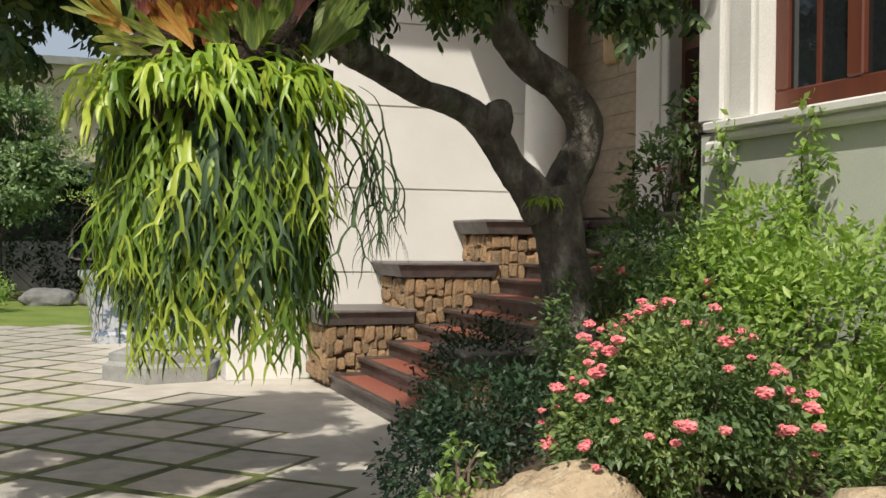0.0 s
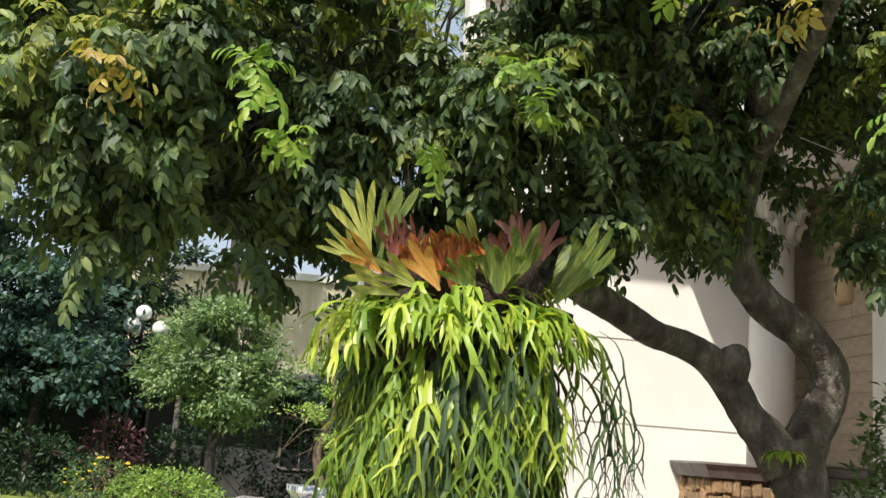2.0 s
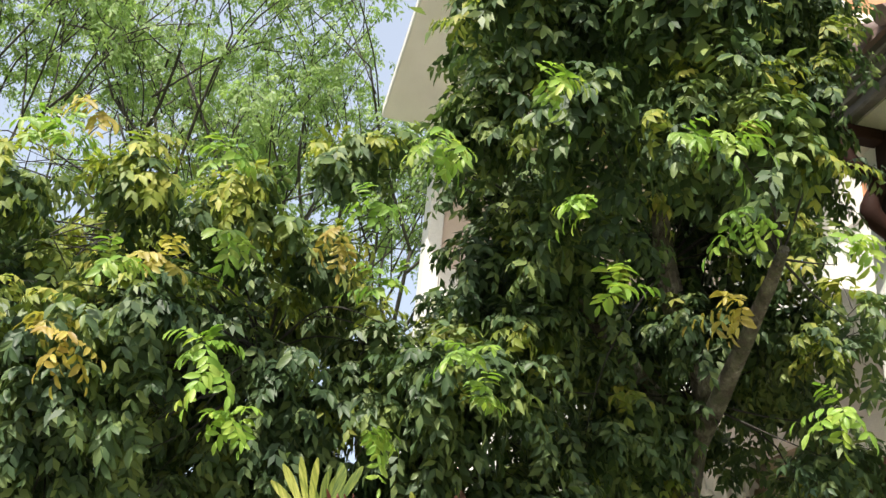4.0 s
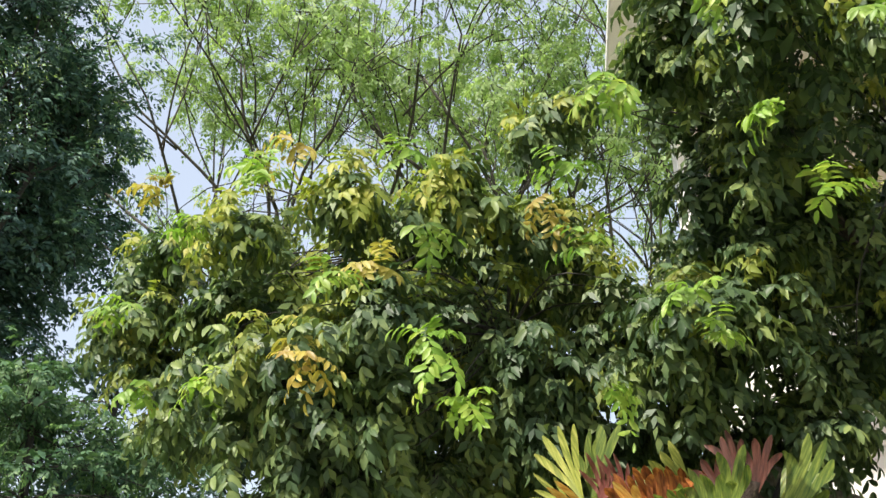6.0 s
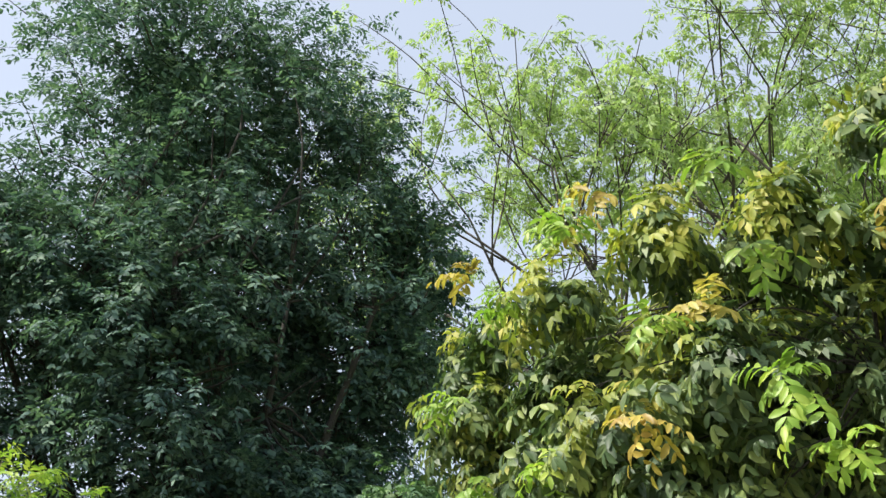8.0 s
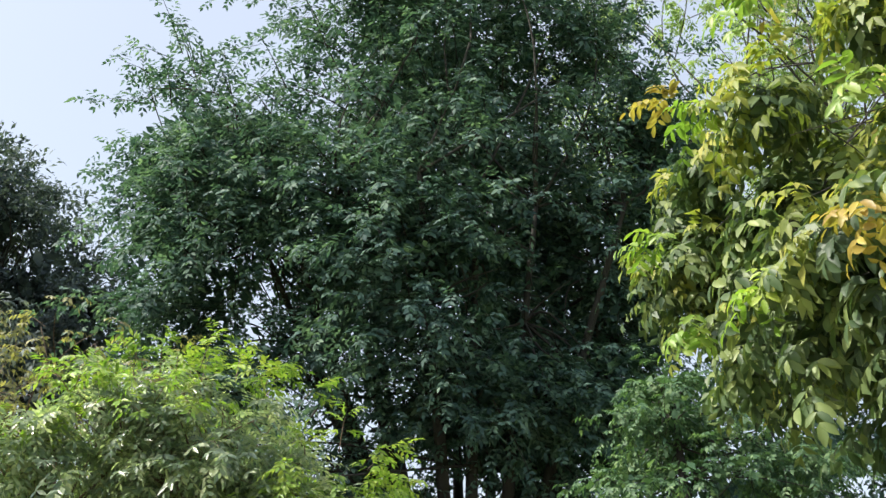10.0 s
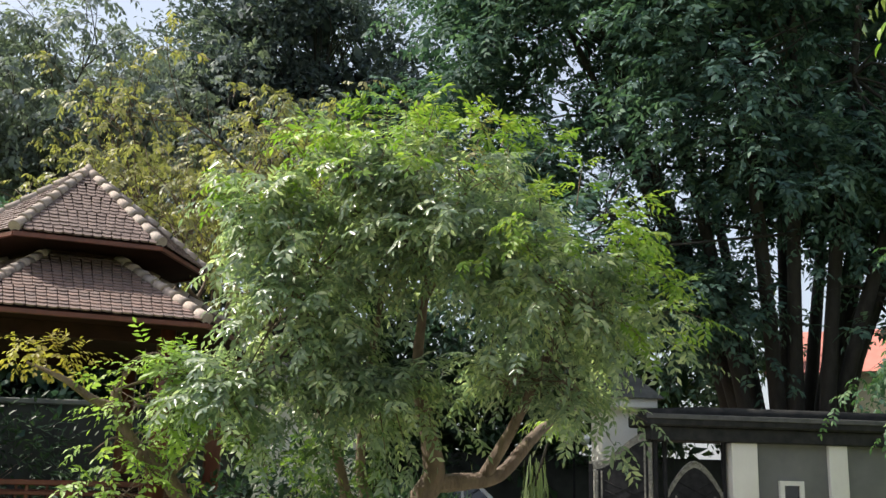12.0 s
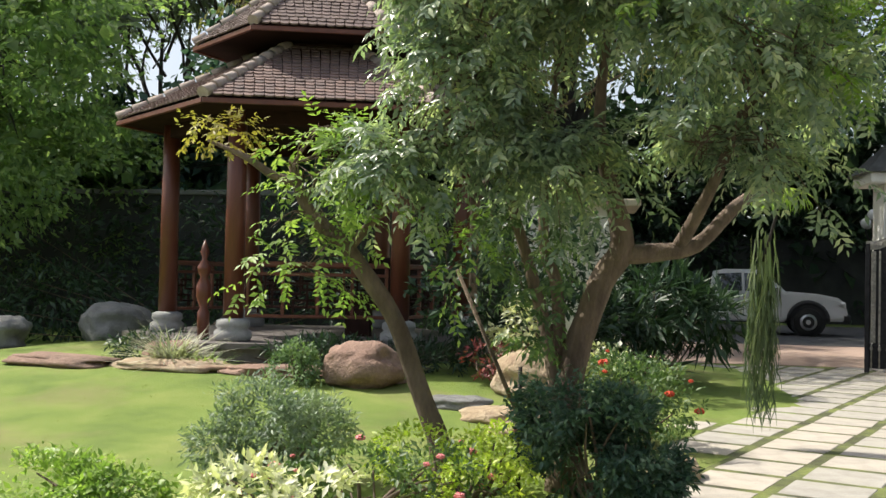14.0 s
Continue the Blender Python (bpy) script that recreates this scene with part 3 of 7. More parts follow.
part("cornice", boxed(-1.05, 3.2, 0.36, 0.9, 9.2, 9.38, 0.02), PALE_TRIM, house_wall)
# unseen deep eave, added to throw shade on the upper wall
part("eave", boxed(-1.6, 3.2, -2.9, 0.52, 8.4, 8.56, 0.02), PALE_TRIM, house_wall)
part("gable_moulding", tube(bmesh.new(), [(0.85 + 0.85 * math.cos(a), 0.5, 6.9 + 0.85 * math.sin(a)) for a in [math.pi * k / 14 for k in range(15)]], [0.11] * 15, 8), PALE_TRIM, house_wall)

stone_wall = thing("wall_beige", "beige split-stone cladding beside the entrance door", "wall", MH, kind="structure")
part("backing", boxed(3.03, 3.3, -1.2, 0.5, 1.4, 6.6), BEIGE_JOINT, stone_wall)
part("ledge", boxed(2.86, 3.05, -1.2, 0.2, 1.62, 1.72, 0.012), DARK_STONE, stone_wall, "dark stone ledge")
part("plinth", boxed(2.98, 3.05, -1.2, 0.2, 1.4, 1.62), GREY_WALL, stone_wall)
entry = thing("wall_entrance", "white panelled pilasters and wall around the entrance", "wall", MH, kind="structure")
part("pilaster", boxed(2.9, 3.3, -1.8, -1.2, 1.4, 6.6, 0.015), PALE_TRIM, entry)
part("pilaster_panel", boxed(2.885, 2.91, -1.68, -1.34, 1.7, 6.2, 0.01), PALE_TRIM, entry)
part("pilaster", boxed(2.9, 3.3, -4.4, -3.1, 1.4, 6.6, 0.015), PALE_TRIM, entry)
part("lintel", boxed(2.94, 3.3, -3.1, -1.8, 4.3, 6.6, 0.01), PALE_TRIM, entry)
door = thing("door_1", "tall red-brown panelled timber entrance door", "door", MH, kind="structure")
part("leaf", boxed(3.05, 3.12, -3.1, -1.8, 1.4, 4.3), TIMBER, door)
for n0 in (-2.4, -3.05):
    for z0, z1 in ((1.6, 2.5), (2.62, 3.3), (3.42, 4.15)):
        part("door_panel", boxed(3.02, 3.06, n0, n0 + 0.52, z0, z1, 0.02), TIMBER_DARK, door)

sconce = thing("wall_lamp", "tan half-cylinder sconce on the stone wall", "wall lamp", MH)
part("shell", lathe([(0.1, 3.36), (0.13, 3.4), (0.14, 3.72), (0.12, 3.75)], 16), SANDY, sconce, m=pose(3.0, -0.62, 0))
part("back_plate", boxed(2.99, 3.03, -0.72, -0.52, 3.34, 3.78, 0.01), TIMBER_DARK, sconce)

column = thing("entrance_column", "round white column with a carved leafy capital", "column", MH @ pose(2.55, 0.12, 0))
part("base", lathe([(0.34, 1.4), (0.34, 1.5), (0.3, 1.54), (0.29, 1.6), (0.25, 1.66)], 24), PALE_TRIM, column)
part("shaft", lathe([(0.24, 1.66), (0.245, 2.5), (0.22, 4.05)], 28), PALE_TRIM, column)
cap = part("capital", lathe([(0.23, 4.05), (0.26, 4.08), (0.23, 4.12), (0.25, 4.3), (0.33, 4.5), (0.36, 4.52), (0.36, 4.6)], 24), PALE_TRIM, column)
for row, (zz, rr, nn) in enumerate(((4.1, 0.25, 10), (4.26, 0.28, 10))):
    for k in range(nn):
        a = math.tau * (k + row * 0.5) / nn
        c, s = math.cos(a), math.sin(a)
        p, r = curve_pts([(c * rr, s * rr, zz), (c * (rr + 0.02), s * (rr + 0.02), zz + 0.12), (c * (rr + 0.08), s * (rr + 0.08), zz + 0.16), (c * (rr + 0.09), s * (rr + 0.09), zz + 0.12)], [0.045, 0.045, 0.03, 0.012], 3)
        part("acanthus", tube(bmesh.new(), p, r, 6), PALE_TRIM, cap)

bay = thing("wall_bay", "pale grey-green rendered wall of the window bay", "wall", MH, kind="structure")
part("lower_wall", boxed(1.5, 3.3, -9.5, -4.45, 0.0, 2.2), GREY_WALL, bay)
part("pier", boxed(1.5, 3.3, -5.05, -4.45, 2.26, 5.82), WHITE_WALL, bay)
part("pier", boxed(1.5, 3.3, -9.5, -7.5, 2.26, 5.82), WHITE_WALL, bay)
part("head", boxed(1.5, 3.3, -7.5, -5.05, 5.3, 5.82), WHITE_WALL, bay)
# dark block behind the panes paints the unlit room
part("back", boxed(2.4, 3.3, -7.5, -5.05, 2.26, 5.3), SHADED_WALL, bay)
part("pilaster", boxed(1.455, 1.5, -4.72, -4.47, 2.27, 5.82, 0.012), PALE_TRIM, bay)
part("pilaster", boxed(1.47, 1.5, -5.02, -4.8, 2.27, 5.82, 0.008), PALE_TRIM, bay)
part("sill", boxed(1.4, 1.62, -9.5, -4.6, 2.2, 2.262, 0.012), PALE_TRIM, bay)
part("sill_moulding", boxed(1.44, 1.5, -9.5, -4.66, 2.13, 2.2, 0.02), PALE_TRIM, bay)
part("bracket", boxed(1.36, 1.5, -4.86, -4.68, 1.98, 2.13, 0.02), PALE_TRIM, bay)
window = thing("window_1", "red-brown timber casement window with net curtains", "window", MH, kind="structure")
part("window_frame", boxed(1.62, 1.7, -7.5, -5.05, 2.262, 2.42, 0.01), TIMBER, window)
part("window_frame", boxed(1.62, 1.7, -5.17, -5.05, 2.42, 5.3, 0.01), TIMBER, window)
for n0 in (-5.82, -6.62, -7.5):
    part("mullion", boxed(1.61, 1.71, n0, n0 + 0.13, 2.42, 5.3, 0.01), TIMBER, window)
for k, n0 in enumerate((-5.69, -6.49, -7.37)):
    w = (0.52, 0.67, 0.75)[k]
    part("pane", boxed(1.65, 1.658, n0, n0 + w, 2.42, 5.3), GLASS_DARK, window)
    for zz in (3.0, 3.62, 4.24, 4.86):
        part("glazing_bar", boxed(1.635, 1.675, n0, n0 + w, zz, zz + 0.035), TIMBER, window)
    part("glazing_bar", boxed(1.635, 1.675, n0 + w / 2 - 0.016, n0 + w / 2 + 0.016, 2.42, 5.3), TIMBER, window)

porch = part("floor_porch", boxed(2.4, 3.05, -4.4, 0.5, 0.0, 1.395), DARK_STONE, m=MH)
tagged(porch, "dark polished stone porch floor above the stairs", "floor", kind="structure")

roof = thing("roof_house", "clay-tiled house roof with a grey gutter and cream soffit", "roof", MH @ Matrix.Translation((0.5, 0, -0.78)), kind="structure")
bm = bmesh.new()
prism(bm, [(0.7, -9.5), (2.8, -9.5), (2.8, -4.15), (0.7, -4.15)], 6.6, 6.66)
part("soffit", bm, SOFFIT, roof)
for k, (dz, dx) in enumerate(((0.0, 0.0), (0.09, -0.05), (0.18, -0.1))):
    part("fascia", boxed(0.62 + dx, 0.74 + dx, -9.5, -4.1, 6.62 + dz, 6.71 + dz, 0.015), CAP_STONE, roof, "grey moulded fascia")
bm = bmesh.new()
v = [bm.verts.new(q) for q in ((0.45, -9.5, 6.9), (0.45, -4.05, 6.9), (3.1, -4.05, 8.1), (3.1, -9.5, 8.1), (0.45, -9.5, 6.84), (0.45, -4.05, 6.84), (3.1, -4.05, 8.04), (3.1, -9.5, 8.04))]
for q in ((0, 1, 2, 3), (7, 6, 5, 4), (0, 4, 5, 1), (1, 5, 6, 2), (2, 6, 7, 3), (3, 7, 4, 0)):
    bm.faces.new([v[i] for i in q])
part("roof_deck", bm, TILE, roof)
for k in range(24):
    part("eave_tile", tube(bmesh.new(), [(0.4, -9.4 + k * 0.224, 6.9), (0.75, -9.4 + k * 0.224, 7.07)], [0.075, 0.075], 8), TILE, roof)
part("gable_wall", boxed(0.95, 2.8, -4.4, -4.2, 6.66, 7.0), WHITE_WALL, roof)
part("upper_wall", boxed(2.92, 3.3, -4.4, -2.3, 6.605, 9.8), TERRACOTTA_WALL, entry, "sunlit terracotta wall above the entrance")
part("upper_wall", boxed(2.9, 3.3, -2.29, -1.2, 6.605, 9.8), WHITE_WALL, entry)
for n0 in (-4.75, -6.3, -7.9):
    p, r = curve_pts([(0.95, n0, 5.8), (0.78, n0, 5.95), (0.86, n0, 6.2), (0.66, n0, 6.3), (0.6, n0, 6.58)], [0.06, 0.075, 0.055, 0.07, 0.05], 5)
    part("scroll_bracket", tube(bmesh.new(), p, r, 8), TIMBER_DARK, roof, "dark scrolled timber bracket")
    part("bracket_post", boxed(0.9, 0.995, n0 - 0.06, n0 + 0.06, 5.7, 6.6, 0.01), TIMBER_DARK, roof)
    part("bracket_arm", boxed(0.55, 0.9, n0 - 0.06, n0 + 0.06, 6.5, 6.6, 0.01), TIMBER_DARK, roof)

porch_roof = part("roof_porch", boxed(1.3, 2.88, -3.9, 0.45, 4.62, 5.0, 0.03), PALE_TRIM, m=MH)
tagged(porch_roof, "white flat porch roof over the entrance", "roof", kind="structure")

# ---- stairs ----
stairs = thing("stairs", "red granite treads with dark granite risers rising to the porch", "stairs", MH, kind="structure")
for k in range(9):
    s0, z1 = k * 0.3 - 0.02, (k + 1) * 0.155
    part("riser", boxed(s0 + 0.02, 2.42 if k == 8 else s0 + 0.36, -3.75, -0.36, 0, z1 - 0.03), DARK_STONE, stairs)
    part("tread", boxed(s0, s0 + 0.34, -3.75, -0.36, z1 - 0.03, z1, 0.006), RED_STONE, stairs)
    part("border", boxed(s0 + 0.002, s0 + 0.34, -0.6, -0.36, z1 - 0.028, z1 + 0.004, 0.003), DARK_STONE, stairs)
    part("nosing", boxed(s0 - 0.012, s0 + 0.05, -3.75, -0.36, z1 - 0.034, z1 + 0.003, 0.006), DARK_STONE, stairs)


def parapet(label, n0, n1):
    """Stepped side wall of the stairs: a dark core, flared caps, and ochre stones on the faces that show."""
    th = thing("stair_parapet", label, "parapet", MH, "stair parapets")
    rng = random.Random(7)
    shapes = []
    for k in range(10):
        b = bmesh.new()
        bmesh.ops.create_cube(b, size=1)
        bmesh.ops.bevel(b, geom=b.edges[:], offset=0.2, segments=1, affect="EDGES")
        for v in b.verts:
            v.co += Vector([rng.uniform(-0.09, 0.09) for _ in range(3)])
        shapes.append(mesh_of("stone", b, COBBLE))
    for k, (s0, s1, zt) in enumerate(((-0.06, 0.82, 0.78), (0.76, 1.72, 1.25), (1.7, 2.75, 1.7))):
        zb = zt - 0.15
        part("core", boxed(s0 + 0.05, s1, n0 + 0.05, n1 - 0.002 * k, 0, zb), MORTAR, th)
        b = bmesh.new()
        box(b, s0 - 0.03, s1 + 0.02, n0 - 0.03, n1 - 0.004, zb, zt - 0.035)
        for v in b.verts:
            if v.co.z > zb + 0.05:
                v.co.x += -0.06 if v.co.x < (s0 + s1) / 2 else 0.02
                v.co.y += -0.05 if v.co.y < (n0 + n1) / 2 else 0
        part("cap", b, CAP_STONE, th, "flared dark granite coping")
        part("cap_top", boxed(s0 - 0.11, s1 + 0.05, n0 - 0.1, n1 - 0.003, zt - 0.035, zt, 0.01), CAP_STONE, th)
        z, row = max(0.03, s0 * 0.5 - 0.25), 0
        while z < zb - 0.02:
            s = s0 + 0.02
            while s < s1 - 0.02:
                w, h = rng.uniform(0.07, 0.12), rng.uniform(0.12, 0.2)
                o = part("stone", shapes[rng.randrange(10)], None, th, m=pose(s + w / 2, n0 + 0.045, min(z + h / 2 + rng.uniform(-0.03, 0.03), zb - h / 2), 0, rng.uniform(-6, 6)))
                o.scale = (w * 1.02, 0.1 + rng.uniform(0, 0.04), h * 1.02)
                s += w + 0.004
            z += 0.155
        n = n0 + 0.04
        while n < n1 - 0.08:
            z = max(0.05, zt - 0.75)
            while z < zb - 0.08:
                w, h = rng.uniform(0.08, 0.13), rng.uniform(0.12, 0.19)
                o = part("stone", shapes[rng.randrange(10)], None, th, m=pose(s0 + 0.045, n + w / 2, min(z + h / 2, zb - h / 2)))
                o.scale = (0.11, w, h)
                z += h + 0.005
            n += 0.11
    return th


parapet("ochre cobble stair wall with dark flared granite copings", -0.35, 0.49)
parapet("ochre cobble stair wall beside the shrubs, in shade", -4.3, -3.76)

# ---- main tree with the ferns hanging in it ----


def limb(th, name, pts, radii, material, n=5, seg=10, label=""):
    p, r = curve_pts(pts, radii, n)
    return part(name, tube(bmesh.new(), p, r, seg, 0.14), material, th, label)


def twigs(th, rng, starts, lobes, count, r0, material, seg=5):
    """Thin branches from points on the limbs into the lobes of the crown, as one mesh."""
    bm = bmesh.new()
    lob = np.array(lobes, float)
    for k in range(count):
        l = lob[k % len(lob)]
        d = unit(rng.normal(size=3))
        e = l[:3] + d * l[3:] * rng.uniform(0.5, 0.95)
        s = np.array(min(starts, key=lambda q: float(np.linalg.norm(np.array(q) - l[:3])) * rng.uniform(0.7, 1.3)))
        mid = (s + e) / 2 + rng.normal(size=3) * 0.12 * np.linalg.norm(e - s) + np.array([0, 0, 0.08])
        p, r = curve_pts([s, mid, e], [r0, r0 * 0.55, r0 * 0.15], 4)
        tube(bm, p, r, seg, 0.15)
    return part("branching", bm, material, th)


rng = np.random.default_rng(5)
main_tree = thing("tree", "spreading garden tree with a forked grey trunk and dense compound leaves", "tree")
limb(main_tree, "trunk", [(0.9, 6.24, -0.1), (0.84, 6.26, 0.45), (0.78, 6.29, 0.85), (0.74, 6.34, 1.3), (0.69, 6.4, 1.58), (0.66, 6.42, 1.8)], [0.24, 0.17, 0.15, 0.148, 0.165, 0.14], BARK, 14, 30)
limb(main_tree, "limb", [(0.62, 6.4, 1.62), (0.52, 6.4, 1.8), (0.4, 6.4, 1.94), (0.27, 6.36, 2.15), (0.11, 6.26, 2.27), (-0.15, 5.96, 2.33), (-0.38, 5.62, 2.42), (-0.6, 5.3, 2.5), (-1.0, 5.0, 2.8), (-1.7, 4.7, 3.2)], [0.14, 0.115, 0.095, 0.1, 0.085, 0.08, 0.08, 0.07, 0.035, 0.015], BARK, 10, 20)
limb(main_tree, "stub", [(0.3, 6.36, 2.12), (0.32, 6.34, 2.24), (0.33, 6.33, 2.3), (0.33, 6.33, 2.33)], [0.105, 0.095, 0.07, 0.02], BARK, 4, 14, "sawn-off stub on the limb")
limb(main_tree, "limb", [(0.68, 6.42, 1.62), (0.76, 6.5, 1.86), (0.86, 6.52, 2.06), (0.86, 6.5, 2.24), (0.7, 6.39, 2.42), (0.49, 6.27, 2.55), (0.34, 6.13, 2.72), (0.3, 6.0, 2.95), (0.34, 5.85, 3.3), (0.4, 5.65, 3.55), (0.2, 5.4, 4.0), (0.1, 5.3, 4.8)], [0.135, 0.125, 0.12, 0.12, 0.11, 0.1, 0.092, 0.088, 0.085, 0.08, 0.07, 0.03], BARK, 9, 20)
limb(main_tree, "limb", [(0.34, 5.85, 3.3), (-0.2, 5.4, 3.8), (-0.5, 5.2, 4.3)], [0.06, 0.045, 0.025], BARK, 5, 8)
limb(main_tree, "limb", [(0.34, 5.85, 3.2), (0.5, 5.0, 3.5), (0.6, 4.2, 3.7)], [0.06, 0.045, 0.025], BARK, 5, 8)
LEFT = [(-2.83, 3.36, 3.51, 0.13), (-2.52, 3.6, 3.65, 0.24), (-2.25, 3.93, 3.83, 0.25), (-1.92, 4.23, 3.88, 0.26), (-1.64, 4.56, 3.79, 0.22), (-2.89, 3.34, 3.21, 0.14),
        (-2.56, 3.66, 3.22, 0.27), (-2.14, 4.01, 3.27, 0.31), (-1.78, 4.43, 3.36, 0.3), (-2.76, 3.59, 2.86, 0.15), (-2.41, 3.93, 2.84, 0.27), (-2.02, 4.26, 2.89, 0.26),
        (-1.63, 4.67, 3.06, 0.26), (-1.32, 4.8, 3.42, 0.21), (-2.55, 4.21, 2.6, 0.25), (-2.15, 4.57, 2.62, 0.23), (-1.78, 5.09, 2.78, 0.18), (-1.95, 4.89, 3.23, 0.3),
        (-2.62, 4.36, 3.24, 0.34)]
MIDDLE = [(-0.84, 4.65, 3.18, 0.29), (-0.93, 4.94, 2.96, 0.25), (-1.29, 4.44, 4.33, 0.21), (-1.51, 4.42, 4.28, 0.13), (-0.73, 4.36, 4.48, 0.32), (-0.76, 4.89, 3.97, 0.19),
          (-0.58, 4.88, 3.54, 0.27), (-0.49, 5.2, 2.78, 0.2), (-0.23, 5.32, 3.14, 0.15), (-1.15, 4.84, 3.11, 0.22), (-1.23, 4.58, 3.45, 0.19)]
RIGHT = [(-0.22, 4.09, 4.29, 0.34), (0.26, 3.97, 4.25, 0.3), (0.52, 3.89, 4.01, 0.19), (-0.3, 4.64, 3.97, 0.37), (0.19, 4.44, 3.88, 0.36), (0.53, 4.14, 3.67, 0.24),
         (-0.11, 4.95, 3.56, 0.32), (0.37, 4.71, 3.55, 0.28), (0.64, 4.28, 3.37, 0.22), (0.78, 4.43, 3.06, 0.19), (0.61, 4.77, 3.23, 0.22), (0.11, 5.32, 3.28, 0.29),
         (-0.01, 5.45, 2.89, 0.22), (0.38, 5.42, 3.15, 0.16), (0.72, 5.03, 2.9, 0.21), (0.33, 5.74, 2.86, 0.15), (-0.48, 4.03, 4.89, 0.42), (0.14, 3.77, 4.71, 0.36),
         (-0.11, 3.66, 5.14, 0.37), (0.1, 5.32, 3.81, 0.36)]
YOUNG = [(-2.56, 2.93, 3.04), (-2.59, 3.05, 2.75), (-2.31, 3.19, 2.81), (-2.29, 2.96, 3.31), (-1.9, 3.29, 3.1), (-1.67, 3.48, 2.98),
         (-1.44, 3.74, 2.74), (-1.6, 3.35, 3.34), (-1.55, 3.26, 3.61), (-1.04, 3.6, 3.51), (-0.97, 3.81, 3.2), (-0.72, 3.99, 3.12),
         (-0.69, 4.11, 2.9), (-2.17, 2.94, 3.5), (-1.53, 3.6, 2.91), (-2.02, 3.09, 3.37), (-1.06, 3.97, 2.74), (-0.44, 3.29, 3.89),
         (-0.64, 3.34, 3.7), (0.3, 3.48, 3.75), (0.44, 3.58, 3.56), (0.73, 3.68, 3.45), (-0.2, 3.5, 3.49), (-0.12, 3.66, 3.13),
         (0.76, 3.89, 2.93), (0.05, 3.38, 3.9), (-0.85, 3.26, 3.81)]
BRONZE = [(-2.12, 3.56, 2.92), (-2.22, 3.54, 3.91), (-1.43, 4.21, 3.73), (-1.87, 3.66, 3.28), (0.39, 3.93, 3.32), (-2.6, 3.11, 3.52),
          (-2.27, 3.72, 3.0)]
BACK = [(-2.6, 5.2, 4.0, 0.55), (-1.9, 5.3, 4.0, 0.45), (-3.2, 4.9, 3.8, 0.45), (-2.3, 5.6, 4.0, 0.55), (-2.0, 5.9, 4.15, 0.4), (-3.0, 5.4, 3.85, 0.5), (-2.2, 6.2, 4.3, 0.5), (-3.5, 5.3, 3.7, 0.45), (-2.7, 5.9, 4.2, 0.5),
        (-0.35, 5.29, 3.91, 0.33), (-0.18, 5.7, 3.68, 0.22), (-0.61, 5.33, 3.39, 0.24), (-0.33, 5.77, 3.17, 0.31), (0.06, 5.66, 3.45, 0.33), (0.08, 5.87, 3.04, 0.3), (-0.62, 5.61, 3.03, 0.24), (0.35, 5.47, 3.82, 0.3)]
UNDER = [(0.75, 4.0, 3.56, 0.14), (0.83, 4.16, 3.21, 0.16), (0.89, 4.42, 2.87, 0.16), (0.85, 4.72, 2.64, 0.19), (0.82, 3.89, 3.32, 0.11), (-2.24, 4.93, 2.61, 0.25),
         (-1.86, 5.17, 2.69, 0.23), (-1.96, 4.98, 2.42, 0.13), (-0.7, 4.77, 3.28, 0.27), (-0.97, 4.93, 2.99, 0.25), (-0.61, 5.15, 3.04, 0.25), (-0.33, 5.44, 2.88, 0.23),
         (-1.22, 4.86, 3.19, 0.25), (-0.5, 5.31, 3.28, 0.17)]


def set_back(spots):
    """The outer boughs of the crown's far side reach further out from the drive."""
    out = []
    for q in spots:
        k = 1 + 0.36 * min(max((math.degrees(math.atan2(-q[0], q[1] - 0.3)) - 33) / 11, 0), 1)
        out.append((q[0] * k, 0.3 + (q[1] - 0.3) * k, 1.7 + (q[2] - 1.7) * k, *(r * k for r in q[3:])))
    return out


LEFT, YOUNG, BRONZE = set_back(LEFT), set_back(YOUNG), set_back(BRONZE)
LEFT += [(-2.05, 5.0, 2.95, 0.3), (-1.7, 5.0, 3.0, 0.28), (-2.3, 4.8, 3.1, 0.3), (-1.5, 4.9, 3.2, 0.25), (-2.6, 4.7, 2.9, 0.28), (-2.7, 3.95, 3.2, 0.28), (-3.0, 4.1, 3.3, 0.3), (-3.2, 4.3, 3.6, 0.3), (-2.8, 4.1, 2.9, 0.25), (-2.5, 3.8, 3.45, 0.24), (-3.4, 4.4, 3.1, 0.28), (-4.1, 4.62, 4.1, 0.24), (-4.15, 4.6, 3.75, 0.26), (-4.1, 4.7, 3.5, 0.24), (-3.95, 4.8, 3.28, 0.24), (-3.8, 4.9, 3.1, 0.25), (-3.7, 4.9, 3.8, 0.35), (-3.3, 4.6, 3.9, 0.35), (-3.6, 4.9, 3.4, 0.35), (-3.2, 5.0, 3.0, 0.3), (-2.9, 4.8, 3.6, 0.4), (-2.4, 4.7, 3.5, 0.4)]
# the boughs under the canopy stand further back, round the limb, in its shade
RIGHT = [(x, y, z, r) if z > 3.95 else (x * 1.3 + 0.02, y * 1.3, 1.65 + (z - 1.65) * 1.3, r * 1.3) for x, y, z, r in RIGHT]
RIGHT += [(-0.95, 5.2, 3.55, 0.26), (-0.95, 5.3, 3.9, 0.18), (-0.88, 5.2, 4.72, 0.2), (-0.78, 5.3, 4.3, 0.22), (-0.72, 5.3, 3.9, 0.24), (-0.5, 5.4, 3.65, 0.26), (-0.5, 5.2, 4.13, 0.28), (-0.6, 5.0, 4.5, 0.26), (-0.3, 5.1, 4.4, 0.3)]
